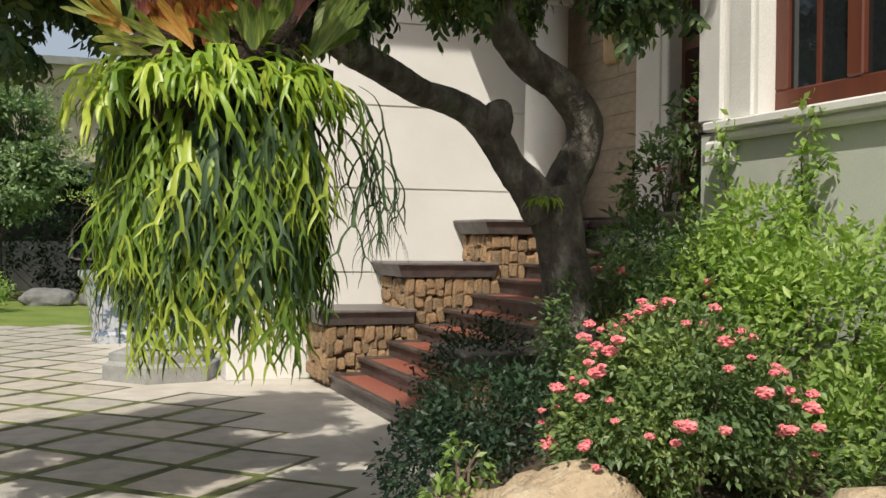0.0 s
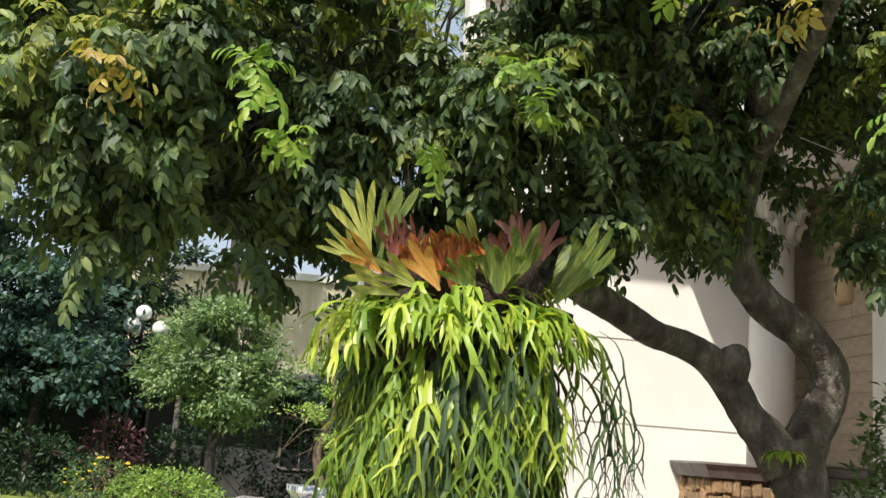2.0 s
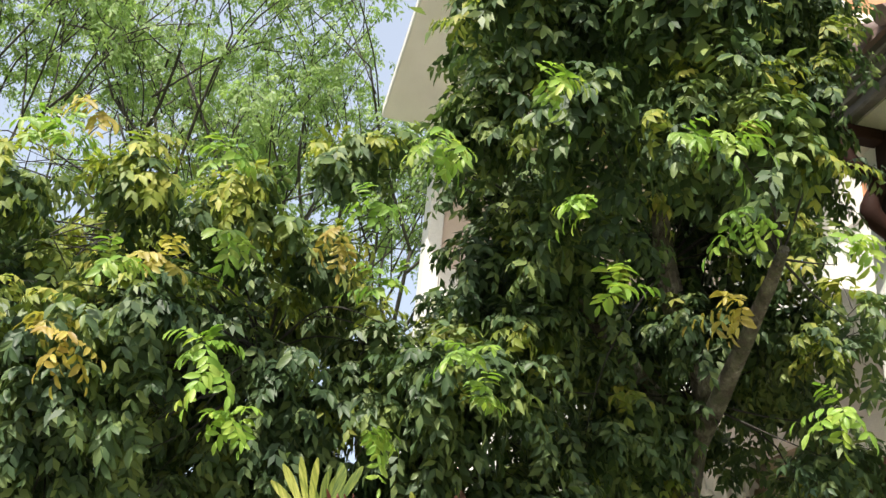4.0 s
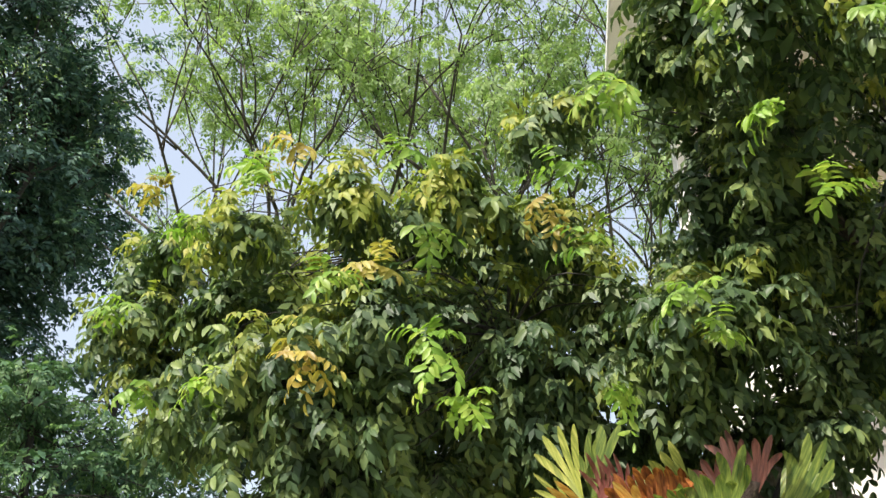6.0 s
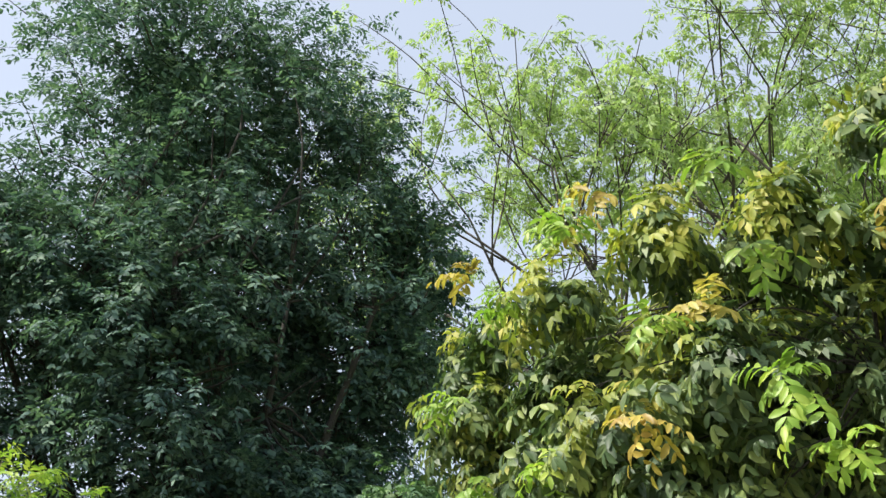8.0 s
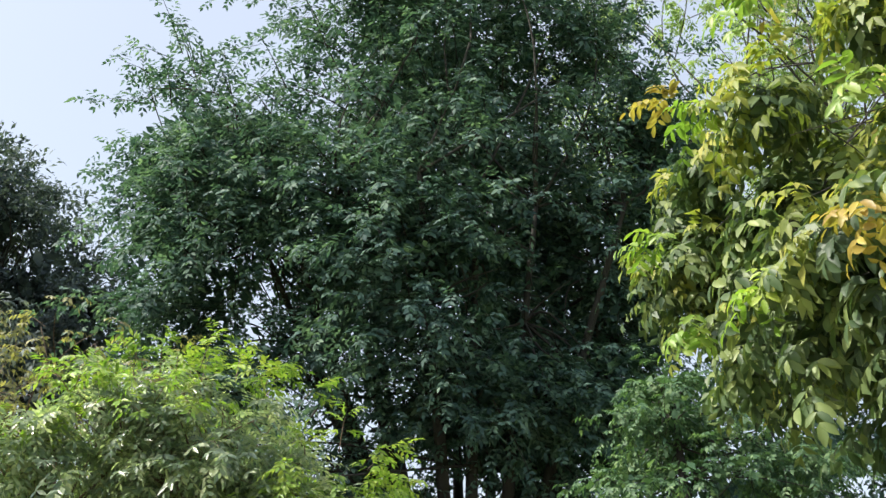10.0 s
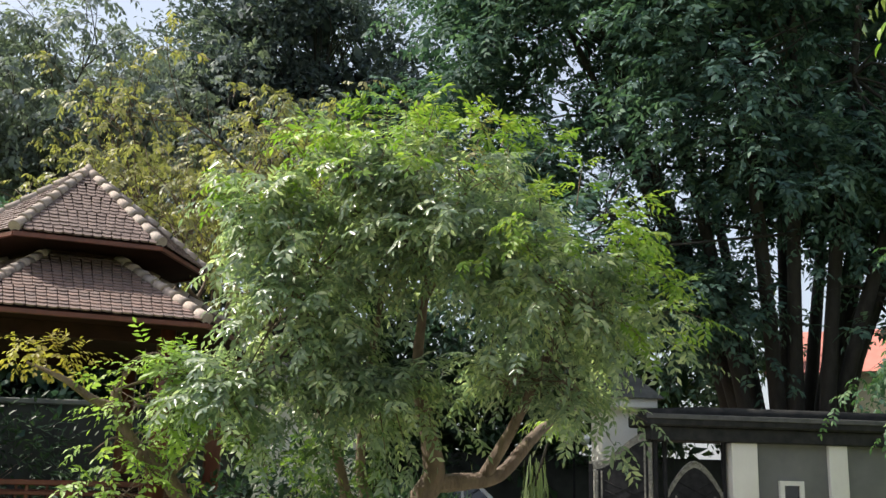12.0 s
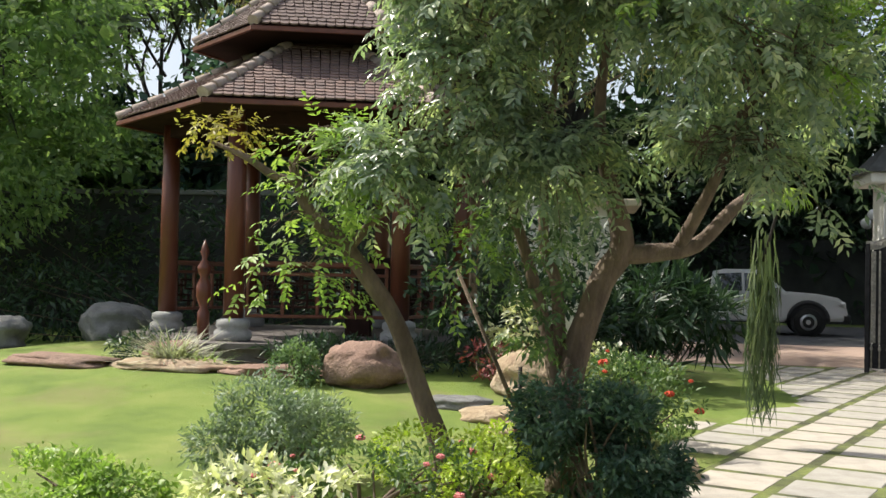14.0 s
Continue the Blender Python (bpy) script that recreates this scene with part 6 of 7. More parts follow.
part("pot", lathe([(0.34, 0.0), (0.36, 0.12), (0.32, 0.16), (0.5, 0.85), (0.58, 0.92), (0.58, 1.0), (0.5, 1.0)], sides=4), POT_BLUE, pot2)
tree("cloud_tree", "cloud-pruned tree with tiered green pads in the planter", [([(-4.6, 14.7, 0.98), (-4.7, 14.7, 1.5), (-4.5, 14.7, 2.1), (-4.6, 14.7, 2.9)], [0.07, 0.06, 0.045, 0.02])],
     [(-5.0, 14.6, 1.35, 0.42, 0.4, 0.13), (-4.3, 14.6, 1.65, 0.4, 0.4, 0.13), (-4.95, 14.6, 2.0, 0.42, 0.4, 0.15), (-4.3, 14.6, 2.35, 0.4, 0.4, 0.14), (-4.7, 14.6, 2.75, 0.45, 0.4, 0.16), (-4.5, 14.6, 3.15, 0.3, 0.3, 0.14)], LEAF_BRIGHT, BARK_TAN, 5000, 0.06, 0.4, 0.95, 1.0, (24, 0.012), 61)

# the far lawn
for x, y, sz, sd in ((-8.4, 22.4, (1.0, 0.6, 0.42), 5), (-7.3, 22.6, (0.9, 0.6, 0.4), 6), (-6.4, 22.9, (0.9, 0.6, 0.4), 15)):
    tagged(part("boulder", boulder(sz, sd), ROCK_GREY, m=pose(x, y, -0.05)), "grey boulder on the far lawn", "rock", "far lawn boulders")
shrub("hedge_bush", "bright green clipped bush beside yellow flowers", [(-9.2, 20.2, 0.45, 0.9, 0.6, 0.5), (-10.2, 20.6, 0.4, 0.7, 0.6, 0.45)], LEAF_BRIGHT, 3600, 0.1, 0.45, "shrub", 0.9, 10)
shrub("flower_bush", "green bush with small yellow flowers", [(-11.2, 20.8, 0.5, 0.8, 0.6, 0.5)], LEAF_MID, 1800, 0.1, 0.45, "shrub", 0.9, 11, blooms=(26, 0.05, 0.03, PETAL_YELLOW))
shrub("hedge_bush", "dark bushes along the far wall", [(-13.5, 22.0, 0.7, 1.4, 0.8, 0.8), (-6.0, 25.0, 0.6, 1.4, 0.8, 0.7), (-11.4, 25.6, 1.0, 1.2, 0.6, 1.0), (-9.2, 26.2, 1.1, 1.2, 0.6, 1.1), (-7.4, 25.9, 1.3, 0.9, 0.7, 1.2)], LEAF_DARK, 9000, 0.14, 0.45, "shrub", 0.85, 12)
shrub("red_leaf_shrub", "dark shrub with reddish purple leaves", [(-12.4, 23.4, 1.0, 0.8, 0.6, 0.9)], LEAF_PLUM, 1200, 0.12, 0.4, "shrub", 0.8, 13)


def lamp(m, label):
    th = thing("garden_lamp", label, "lamp post", m)
    part("post", lathe([(0.16, 0.0), (0.16, 0.3), (0.07, 0.45), (0.05, 1.5), (0.045, 3.9), (0.07, 4.0)], 14), IRON, th)
    for k in range(3):
        a = math.tau * k / 3 + 0.4
        c, s = math.cos(a), math.sin(a)
        p, r = curve_pts([(0, 0, 3.7), (c * 0.25, s * 0.25, 3.6), (c * 0.46, s * 0.46, 3.85), (c * 0.46, s * 0.46, 4.05)], [0.03, 0.025, 0.022, 0.03], 5)
        part("arm", tube(bmesh.new(), p, r, 7), IRON, th)
        part("globe", ball(0.21), GLOBE, th, "white opal globe", pose(c * 0.46, s * 0.46, 4.24))
    part("globe", ball(0.21), GLOBE, th, "white opal globe", pose(0, 0, 4.62))
    part("finial", lathe([(0.05, 4.0), (0.035, 4.2), (0.05, 4.42)], 10), IRON, th)


lamp(pose(-13.1, 25.5, 0), "black iron lamp post with white globes on the far lawn")
lamp(pose(-36.5, 11.9, 0, 0, 0, 50) @ Matrix.Scale(0.8, 4), "black iron lamp post with white globes across the road")

# ---- far buildings and the boundary ----
shed = thing("garden_house", "low grey house behind the far trees, darkened for their shade", "house", pose(-12, 27.5, 0, 0, 0, 20))
# near-black wall colour holds the deep shade of the trees in front
part("wall", boxed(-12, 10, 0, 5, 0, 3.2), SHADED_WALL, shed)
# deep overhang and its posts are added to keep the wall in shade
part("roof", boxed(-12.4, 10.4, -1.35, 5.5, 3.2, 3.4, 0.04), TILE_GREY, shed)
for x in (-9.0, -5.0, -0.6, 3.8, 8.0):
    part("veranda_post", boxed(x - 0.07, x + 0.07, -1.27, -1.13, 0.0, 3.2, 0.01), CAP_STONE, shed)
for x in (-7.0, -2.5, 2.2, 5.0):
    w = part("window", boxed(x, x + 1.0, -0.03, 0.02, 0.9, 2.2), GLASS_DARK, shed)
    # pale frames get dark cap stone, which paints them as shaded
    for q in ((x - 0.07, x, 0.83, 2.27), (x + 1.0, x + 1.07, 0.83, 2.27), (x, x + 1.0, 0.83, 0.9), (x, x + 1.0, 2.2, 2.27), (x + 0.47, x + 0.53, 0.9, 2.2)):
        part("window_frame", boxed(q[0], q[1], -0.06, 0.0, q[2], q[3]), CAP_STONE, w)
block = thing("far_building", "cream building with ribbed cladding above the trees", "building", pose(-16, 41, 0, 0, 0, 20))
part("wall", boxed(-7, 10, 0, 8, 0, 8.2), CREAM_CLAD, block)
for k in range(42):
    part("cladding_rib", boxed(-7 + k * 0.4, -6.86 + k * 0.4, -0.06, 0.0, 3.0, 8.2), CREAM_CLAD, block)
part("parapet", boxed(-7.2, 10.2, -0.2, 8.2, 8.2, 8.5), PALE_TRIM, block)

# added wall run; its dark colour stands for the gloom under the trees
bound = thing("wall_boundary", "boundary wall near the pavilion, dark for the shade under trees", "wall", kind="structure")
part("wall_run", boxed(-25.0, -24.7, -30, 2.0, 0, 3.2), SHADED_WALL, bound)
part("coping", boxed(-25.08, -24.62, -30, 2.05, 3.2, 3.32, 0.02), MID_GREY, bound)
# added wall, coloured dark in place of the shaded trees over the road
side = thing("wall_road", "wall across the road, painted dark as a shaded backdrop", "wall", kind="structure")
part("wall_run", boxed(-40.5, -40.2, -30, 60, 0, 3.0), SHADED_WALL, side)
lodge = thing("gate_lodge", "small white-walled lodge beside the gate opening", "building")
part("wall", boxed(-24.5, -22.6, 1.4, 3.6, 0, 2.9), WHITE_WALL, lodge)
part("roof", boxed(-24.8, -22.3, 1.2, 3.9, 2.9, 3.05, 0.03), CREAM_CLAD, lodge)

# unseen closing walls, added; they hold back a little low sky light
closing = thing("wall_garden", "plain unseen wall added to close the garden", "wall", kind="structure")
part("wall_run", boxed(-25, 9, -16.3, -16, 0, 3.2), MID_GREY, closing)
part("wall_run", boxed(9, 9.3, -16.3, 12, 0, 3.2), MID_GREY, closing)

redroof = thing("far_house", "pale house with a red roof seen through the trees", "house", pose(-39, 27, 0, 0, 0, 55))
part("wall", boxed(-5, 5, -4, 4, 0, 6.2), CREAM_CLAD, redroof)
bm = bmesh.new()
v = [bm.verts.new(q) for q in ((-5.5, -4.5, 6.2), (5.5, -4.5, 6.2), (5.5, 4.5, 6.2), (-5.5, 4.5, 6.2), (-5.5, 0, 8.4), (5.5, 0, 8.4))]
for q in ((0, 1, 5, 4), (2, 3, 4, 5), (1, 2, 5), (3, 0, 4), (3, 2, 1, 0)):
    bm.faces.new([v[i] for i in q])
part("roof", bm, RED_ROOF, redroof, "red roof")

# ---- gate ----
gate_wall = thing("gatehouse", "grey rendered gatehouse wall with a white pier and dark tiled canopy", "gatehouse")
part("wall", boxed(-18.5, -18.2, 10.1, 16, 0, 2.5), MID_GREY, gate_wall)
part("pier", boxed(-18.55, -18.12, 9.62, 10.09, 0.6, 2.5, 0.01), WHITE_WALL, gate_wall, "white pier")
part("pier_base", boxed(-18.57, -18.1, 9.6, 10.11, 0, 0.6, 0.01), MID_GREY, gate_wall)
part("pier", boxed(-18.55, -18.12, 11.4, 11.75, 0.0, 2.5, 0.01), WHITE_WALL, gate_wall, "white pier")
part("beam", boxed(-18.75, -18.05, 8.15, 16, 2.5, 2.74, 0.02), CANOPY, gate_wall)
part("canopy_roof", boxed(-18.95, -17.95, 8.05, 16.2, 2.74, 2.95, 0.03), CANOPY, gate_wall, "dark slate canopy")
part("fascia", boxed(-17.95, -17.92, 8.05, 16.2, 2.86, 2.94, 0.006), TILE_GREY, gate_wall)
part("ridge", tube(bmesh.new(), [(-18.45, 8.1, 2.95), (-18.45, 9.2, 3.0), (-18.45, 16.1, 3.0)], [0.1, 0.12, 0.12], 10), CANOPY, gate_wall)
w = part("window", boxed(-18.2, -18.17, 10.56, 10.84, 1.2, 1.8), GLASS_DARK, gate_wall)
for q in ((10.48, 10.56, 1.12, 1.88), (10.84, 10.92, 1.12, 1.88), (10.56, 10.84, 1.12, 1.2), (10.56, 10.84, 1.8, 1.88)):
    part("window_frame", boxed(-18.21, -18.13, q[0], q[1], q[2], q[3]), PALE_TRIM, w)

hose = thing("garden_hose", "dark coiled garden hose hanging on the gatehouse wall", "hose", pose(-18.1, 10.57, 0))
for k in range(4):
    pts = [(0.02 + 0.03 * k, (0.17 - 0.015 * k) * math.sin(a), 0.72 + (0.5 - 0.03 * k) * math.cos(a)) for a in [math.tau * i / 20 for i in range(21)]]
    part("coil", tube(bmesh.new(), pts, [0.018] * 21, 6), RUBBER, hose)
part("tail", tube(bmesh.new(), curve_pts([(0.08, -0.1, 0.3), (0.12, -0.25, 0.08), (0.3, -0.6, 0.03), (0.35, -1.0, 0.025)], [0.016] * 4, 6)[0], [0.016] * 19, 6), RUBBER, hose)
part("hook", boxed(-0.03, 0.12, -0.03, 0.03, 1.16, 1.2, 0.006), IRON, hose)
pipe = part("water_pipe", tube(bmesh.new(), [(-18.08, 10.13, 0.0), (-18.08, 10.13, 1.0)], [0.018, 0.018], 8), PALE_TRIM)
tagged(pipe, "thin white water pipe up the gatehouse wall", "pipe")

pillar = thing("gate_pillar", "white gate pillar with a grey tiled hipped cap", "gate pillar", pose(-19.8, 8.08, 0))
part("shaft", boxed(-0.35, 0.35, -0.35, 0.35, 0, 3.15, 0.01), WHITE_WALL, pillar)
part("collar", boxed(-0.62, 0.62, -0.62, 0.62, 3.12, 3.3, 0.02), PALE_TRIM, pillar)
bm = bmesh.new()
lo = [bm.verts.new((x, y, 3.3)) for x, y in ((-0.72, -0.72), (0.72, -0.72), (0.72, 0.72), (-0.72, 0.72))]
hi = [bm.verts.new((x, y, 3.85)) for x, y in ((-0.2, -0.2), (0.2, -0.2), (0.2, 0.2), (-0.2, 0.2))]
bm.faces.new(hi), bm.faces.new(lo[::-1])
for k in range(4):
    bm.faces.new((lo[k], lo[(k + 1) % 4], hi[(k + 1) % 4], hi[k]))
part("cap_roof", bm, TILE_GREY, pillar)
copy_thing(pillar, pose(-20.6, 1.9, 0))


def ribbon(low, high, thick):
    """A flat plate between two lines of (x, z), upright, with thickness."""
    bm = bmesh.new()
    rows = [[bm.verts.new((x, y, z)) for (x, z), y in ((l, -thick), (h, -thick), (h, thick), (l, thick))] for l, h in zip(low, high)]
    for p, q in zip(rows, rows[1:]):
        for k in range(4):
            bm.faces.new((p[k], q[k], q[(k + 1) % 4], p[(k + 1) % 4]))
    bm.faces.new(rows[0][::-1]), bm.faces.new(rows[-1])
    bmesh.ops.recalc_face_normals(bm, faces=bm.faces)
    return bm


SCROLL = mesh_of("scroll", tube(bmesh.new(), [(0.03 * (1 - k / 22) * math.cos(k * 0.6), 0, 0.03 * (1 - k / 22) * math.sin(k * 0.6)) for k in range(18)], [0.006] * 18, 5), SILVER_IRON)


def gate_leaf(label, m, width, arch):
    """Black iron leaf: posts, dark panel, silvered scrollwork stiles and head, a picket row with spear heads at the foot."""
    th = thing("iron_gate", label, "gate", m)
    steps = [k / 20 for k in range(21)]
    if arch:
        top = [(width * t, 1.42 + 0.66 * (1 - abs(2 * t - 1) ** 1.7)) for t in steps]
    else:
        top = [(width * t, 2.02 + 0.5 * (0.5 - 0.5 * math.cos(math.pi * min(max((t - 0.08) / 0.8, 0), 1)))) for t in steps]
    for x in (0.03, width - 0.03):
        part("post", boxed(x - 0.035, x + 0.035, -0.035, 0.035, 0.05, 2.68 if arch or x > 0.1 else 2.1, 0.006), IRON, th)
    part("panel", ribbon([(x, 0.5) for x, z in top[2:-2]], [(x, z - 0.02) for x, z in top[2:-2]], 0.012), IRON, th)
    head = part("head", ribbon([(x, z - 0.02) for x, z in top], [(x, z + (0.1 if arch else 0.12)) for x, z in top], 0.022), SILVER_IRON, th, "silvered scrollwork head")
    for x, z in top[1:-1]:
        part("scroll", SCROLL, None, head, "", pose(x, -0.026, z + 0.05, 0, 37 * x * 100))
    for x, wide in ((0.085, 0.07), (0.2, 0.03), (width - 0.23, 0.03), (width - 0.155, 0.07)):
        hi = min(z for q, z in top if abs(q - x) < 0.12) - 0.04
        stile = part("stile", boxed(x, x + wide, -0.03, 0.03, 0.52, hi, 0.005), SILVER_IRON, th, "silvered scrollwork stile")
        if wide > 0.05:
            for k in range(int((hi - 0.6) / 0.085)):
                part("scroll", SCROLL, None, stile, "", pose(x + wide / 2, -0.034, 0.6 + 0.085 * k, 0, 90 * k))
    for z in (0.12, 0.46):
        part("rail", boxed(0, width, -0.028, 0.028, z, z + 0.05, 0.005), IRON, th)
    part("kick_plate", boxed(0.05, width - 0.05, -0.008, 0.008, 0.17, 0.46), MID_GREY if arch else IRON, th)
    n = 9
    for k in range(n):
        x = 0.1 + (width - 0.2) * k / (n - 1)
        part("picket", tube(bmesh.new(), [(x, -0.03, 0.12), (x, -0.03, 0.4), (x, -0.03, 0.43), (x, -0.03, 0.52)], [0.012, 0.012, 0.028, 0.003], 6), SILVER_IRON, th)
    lo, hi = 0.25, width - 0.25
    for k in range(9):
        z = 0.56 + 0.16 * k
        for a, b in (((lo, z), (hi, z + 0.3)), ((hi, z), (lo, z + 0.3))):
            if z + 0.3 < 1.9:
                part("lattice_bar", tube(bmesh.new(), [(a[0], -0.016, a[1]), (b[0], -0.016, b[1])], [0.006, 0.006], 4), IRON, th)
    return th


gate_leaf("black iron gate leaf with silvered scrollwork, standing open", pose(-18.75, 7.28, 0, 0, 0, math.degrees(math.atan2(1.02, 0.5))), 1.17, False)
gate_leaf("black iron side gate with a pointed arch", pose(-18.3, 8.45, 0, 0, 0, 90), 1.12, True)

# ---- parked pickup across the road ----


def wheel(parent, m):
    w = part("wheel", lathe([(0.2, -0.12), (0.36, -0.12), (0.385, -0.07), (0.385, 0.07), (0.36, 0.12), (0.2, 0.12)], 28), RUBBER, parent, "black tyre", m)
    part("rim", lathe([(0.22, -0.09), (0.235, 0.09), (0.22, 0.1), (0.08, 0.08), (0.05, 0.11)], 24), ALLOY, w, "alloy rim")
    part("rim", lathe([(0.05, -0.125), (0.08, -0.115), (0.22, -0.124), (0.235, -0.1), (0.2, -0.09)], 24), ALLOY, w, "alloy rim")
    for k in range(6):
        a = math.tau * k / 6
        part("spoke", tube(bmesh.new(), [(0.05 * math.cos(a), 0.05 * math.sin(a), 0.105), (0.22 * math.cos(a), 0.22 * math.sin(a), 0.1)], [0.03, 0.025], 5), ALLOY, w)


def pickup(m):
    car = thing("pickup_truck", "white double-cab pickup parked across the road", "car", m)
    prof = [(-2.6, 0.55), (-2.6, 1.12), (-0.95, 1.14), (1.0, 1.17), (1.12, 1.2), (1.9, 1.15), (2.38, 1.06), (2.56, 0.92), (2.64, 0.62), (2.5, 0.42), (-2.55, 0.42)]
    bm = bmesh.new()
    a = [bm.verts.new((x, -0.9, z)) for x, z in prof]
    b2 = [bm.verts.new((x, 0.9, z)) for x, z in prof]
    bm.faces.new(a), bm.faces.new(b2[::-1])
    for k in range(len(prof)):
        bm.faces.new((a[k], b2[k], b2[(k + 1) % len(prof)], a[(k + 1) % len(prof)]))
    bmesh.ops.recalc_face_normals(bm, faces=bm.faces)
    bmesh.ops.bevel(bm, geom=[e for e in bm.edges if abs(e.verts[0].co.y - e.verts[1].co.y) < 0.01], offset=0.06, segments=2, affect="EDGES")
    body = part("body", bm, CAR_WHITE, car)
    cabp = [(-1.0, 1.12), (-0.9, 1.72), (-0.6, 1.8), (0.2, 1.8), (0.45, 1.74), (1.12, 1.12)]
    bm = bmesh.new()
    a = [bm.verts.new((x, -0.88 + (z - 1.12) * 0.25, z)) for x, z in cabp]
    b2 = [bm.verts.new((x, 0.88 - (z - 1.12) * 0.25, z)) for x, z in cabp]
    bm.faces.new(a), bm.faces.new(b2[::-1])
    for k in range(len(cabp)):
        bm.faces.new((a[k], b2[k], b2[(k + 1) % len(cabp)], a[(k + 1) % len(cabp)]))
    bmesh.ops.recalc_face_normals(bm, faces=bm.faces)
    part("cab", bm, CAR_WHITE, car)
    for sgn in (-1, 1):
        for q in ([(-0.86, 1.2), (-0.78, 1.66), (-0.14, 1.7), (-0.12, 1.2)], [(-0.04, 1.2), (-0.06, 1.7), (0.38, 1.66), (0.86, 1.2)]):
            bm = bmesh.new()
            lo = [bm.verts.new((x, sgn * (0.895 - (z - 1.12) * 0.25), z)) for x, z in q]
            hi2 = [bm.verts.new((x, sgn * (0.86 - (z - 1.12) * 0.25), z)) for x, z in q]
            bm.faces.new(lo), bm.faces.new(hi2[::-1])
            for k in range(4):
                bm.faces.new((lo[k], hi2[k], hi2[(k + 1) % 4], lo[(k + 1) % 4]))
            bmesh.ops.recalc_face_normals(bm, faces=bm.faces)
            part("side_window", bm, GLASS_DARK, car)
        for x in (-0.08, 0.9):
            part("door_seam", boxed(x, x + 0.012, sgn * 0.9, sgn * 0.905, 0.5, 1.13), PLASTIC, body)
        for x in (-0.25, 0.72):
            part("door_handle", boxed(x - 0.1, x + 0.06, sgn * 0.9, sgn * 0.93, 1.0, 1.04, 0.006), ALLOY, car)
        part("mirror", boxed(0.78, 0.92, sgn * 0.92, sgn * 1.1, 1.16, 1.34, 0.03), CAR_WHITE, car)
        part("headlight", boxed(2.35, 2.58, sgn * 0.55, sgn * 0.9, 0.78, 0.95, 0.03), GLOBE, car, "clear headlight")
        part("running_board", boxed(-1.1, 1.0, sgn * 0.86, sgn * 1.0, 0.38, 0.43, 0.01), ALLOY, car)
        for x in (-1.6, 1.62):
            p = [(x + 0.5 * math.cos(t), sgn * 0.9, 0.42 + 0.5 * math.sin(t)) for t in [math.pi * k / 12 for k in range(13)]]
            part("wheel_arch", tube(bmesh.new(), p, [0.07] * 13, 6), PLASTIC, car, "black wheel arch")
            part("arch_liner", lathe([(0.46, -0.06), (0.46, 0.06)], 24), PLASTIC, car, "", pose(x, sgn * 0.85, 0.42, 90))
            wheel(car, pose(x, sgn * 0.86, 0.385, -90 * -sgn))
    part("bumper", boxed(2.5, 2.72, -0.85, 0.85, 0.4, 0.62, 0.05), PLASTIC, car)
    part("grille", boxed(2.56, 2.64, -0.5, 0.5, 0.66, 0.88, 0.02), PLASTIC, car)


pickup(pose(-31.9, 7.3, 0, 0, 0, 84))

# ---- pavilion ----
pav = thing("pavilion", "six-sided red timber pavilion with a two-tier clay tile roof", "pavilion", Matrix.Translation(GZ) @ pose(0, 0, 0, 0, 0, -15))
HEX = [(math.cos(math.radians(60 * k)), math.sin(math.radians(60 * k))) for k in range(6)]
# dark cap stone puts the plants' shade into the platform's colour
bm = prism(bmesh.new(), [(2.75 * x, 2.75 * y) for x, y in HEX], 0.1, 0.46)
part("platform", bm, CAP_STONE, pav, "stone platform, darkened for the shade of plants")
part("platform_edge", prism(bmesh.new(), [(2.85 * x, 2.85 * y) for x, y in HEX], 0.46, 0.53), CAP_STONE, pav)
RC = 2.2
for k, (x, y) in enumerate(HEX):
    part("column", lathe([(0.135, 0.8), (0.13, 2.4), (0.12, 3.85)], 18), TIMBER, pav, "round red-brown timber column", pose(RC * x, RC * y, 0))
    part("column_base", lathe([(0.22, 0.53), (0.25, 0.57), (0.25, 0.65), (0.2, 0.69), (0.23, 0.73), (0.22, 0.8), (0.15, 0.83)], 20), POT_STONE, pav, "turned grey stone base", pose(RC * x, RC * y, 0))
    x2, y2 = HEX[(k + 1) % 6]
    a, b2 = Vector((RC * x, RC * y, 0)), Vector((RC * x2, RC * y2, 0))
    d = (b2 - a).normalized()
    ln = (b2 - a).length
    mm = Matrix.Translation(a) @ Matrix.Rotation(math.atan2(d.y, d.x), 4, "Z")
    part("lintel", boxed(0, ln, -0.07, 0.07, 3.4, 3.62, 0.01), TIMBER_DARK, pav, "", mm)
    if k != 5:
        rail = part("balustrade", boxed(0.15, ln - 0.15, -0.045, 0.045, 1.52, 1.59, 0.012), TIMBER, pav, "carved dark red balustrade", mm)
        for zz in (0.84, 1.4):
            part("rail", boxed(0.15, ln - 0.15, -0.032, 0.032, zz, zz + 0.045, 0.008), TIMBER, rail)
        for i in range(5):
            xx = 0.18 + (ln - 0.36) * i / 4
            part("baluster", boxed(xx - 0.022, xx + 0.022, -0.026, 0.026, 0.885, 1.52, 0.005), TIMBER, rail)
        # stepped fretwork between the posts
        for i in range(4):
            x0 = 0.18 + (ln - 0.36) * i / 4
            x1 = x0 + (ln - 0.36) / 4
            w4 = x1 - x0
            for f0, f1, zz in ((0.08, 0.7, 0.97), (0.3, 0.92, 1.06), (0.08, 0.5, 1.15), (0.5, 0.92, 1.2), (0.2, 0.8, 1.29)):
                part("fret", boxed(x0 + f0 * w4, x0 + f1 * w4, -0.016, 0.016, zz, zz + 0.028), TIMBER_DARK, rail)
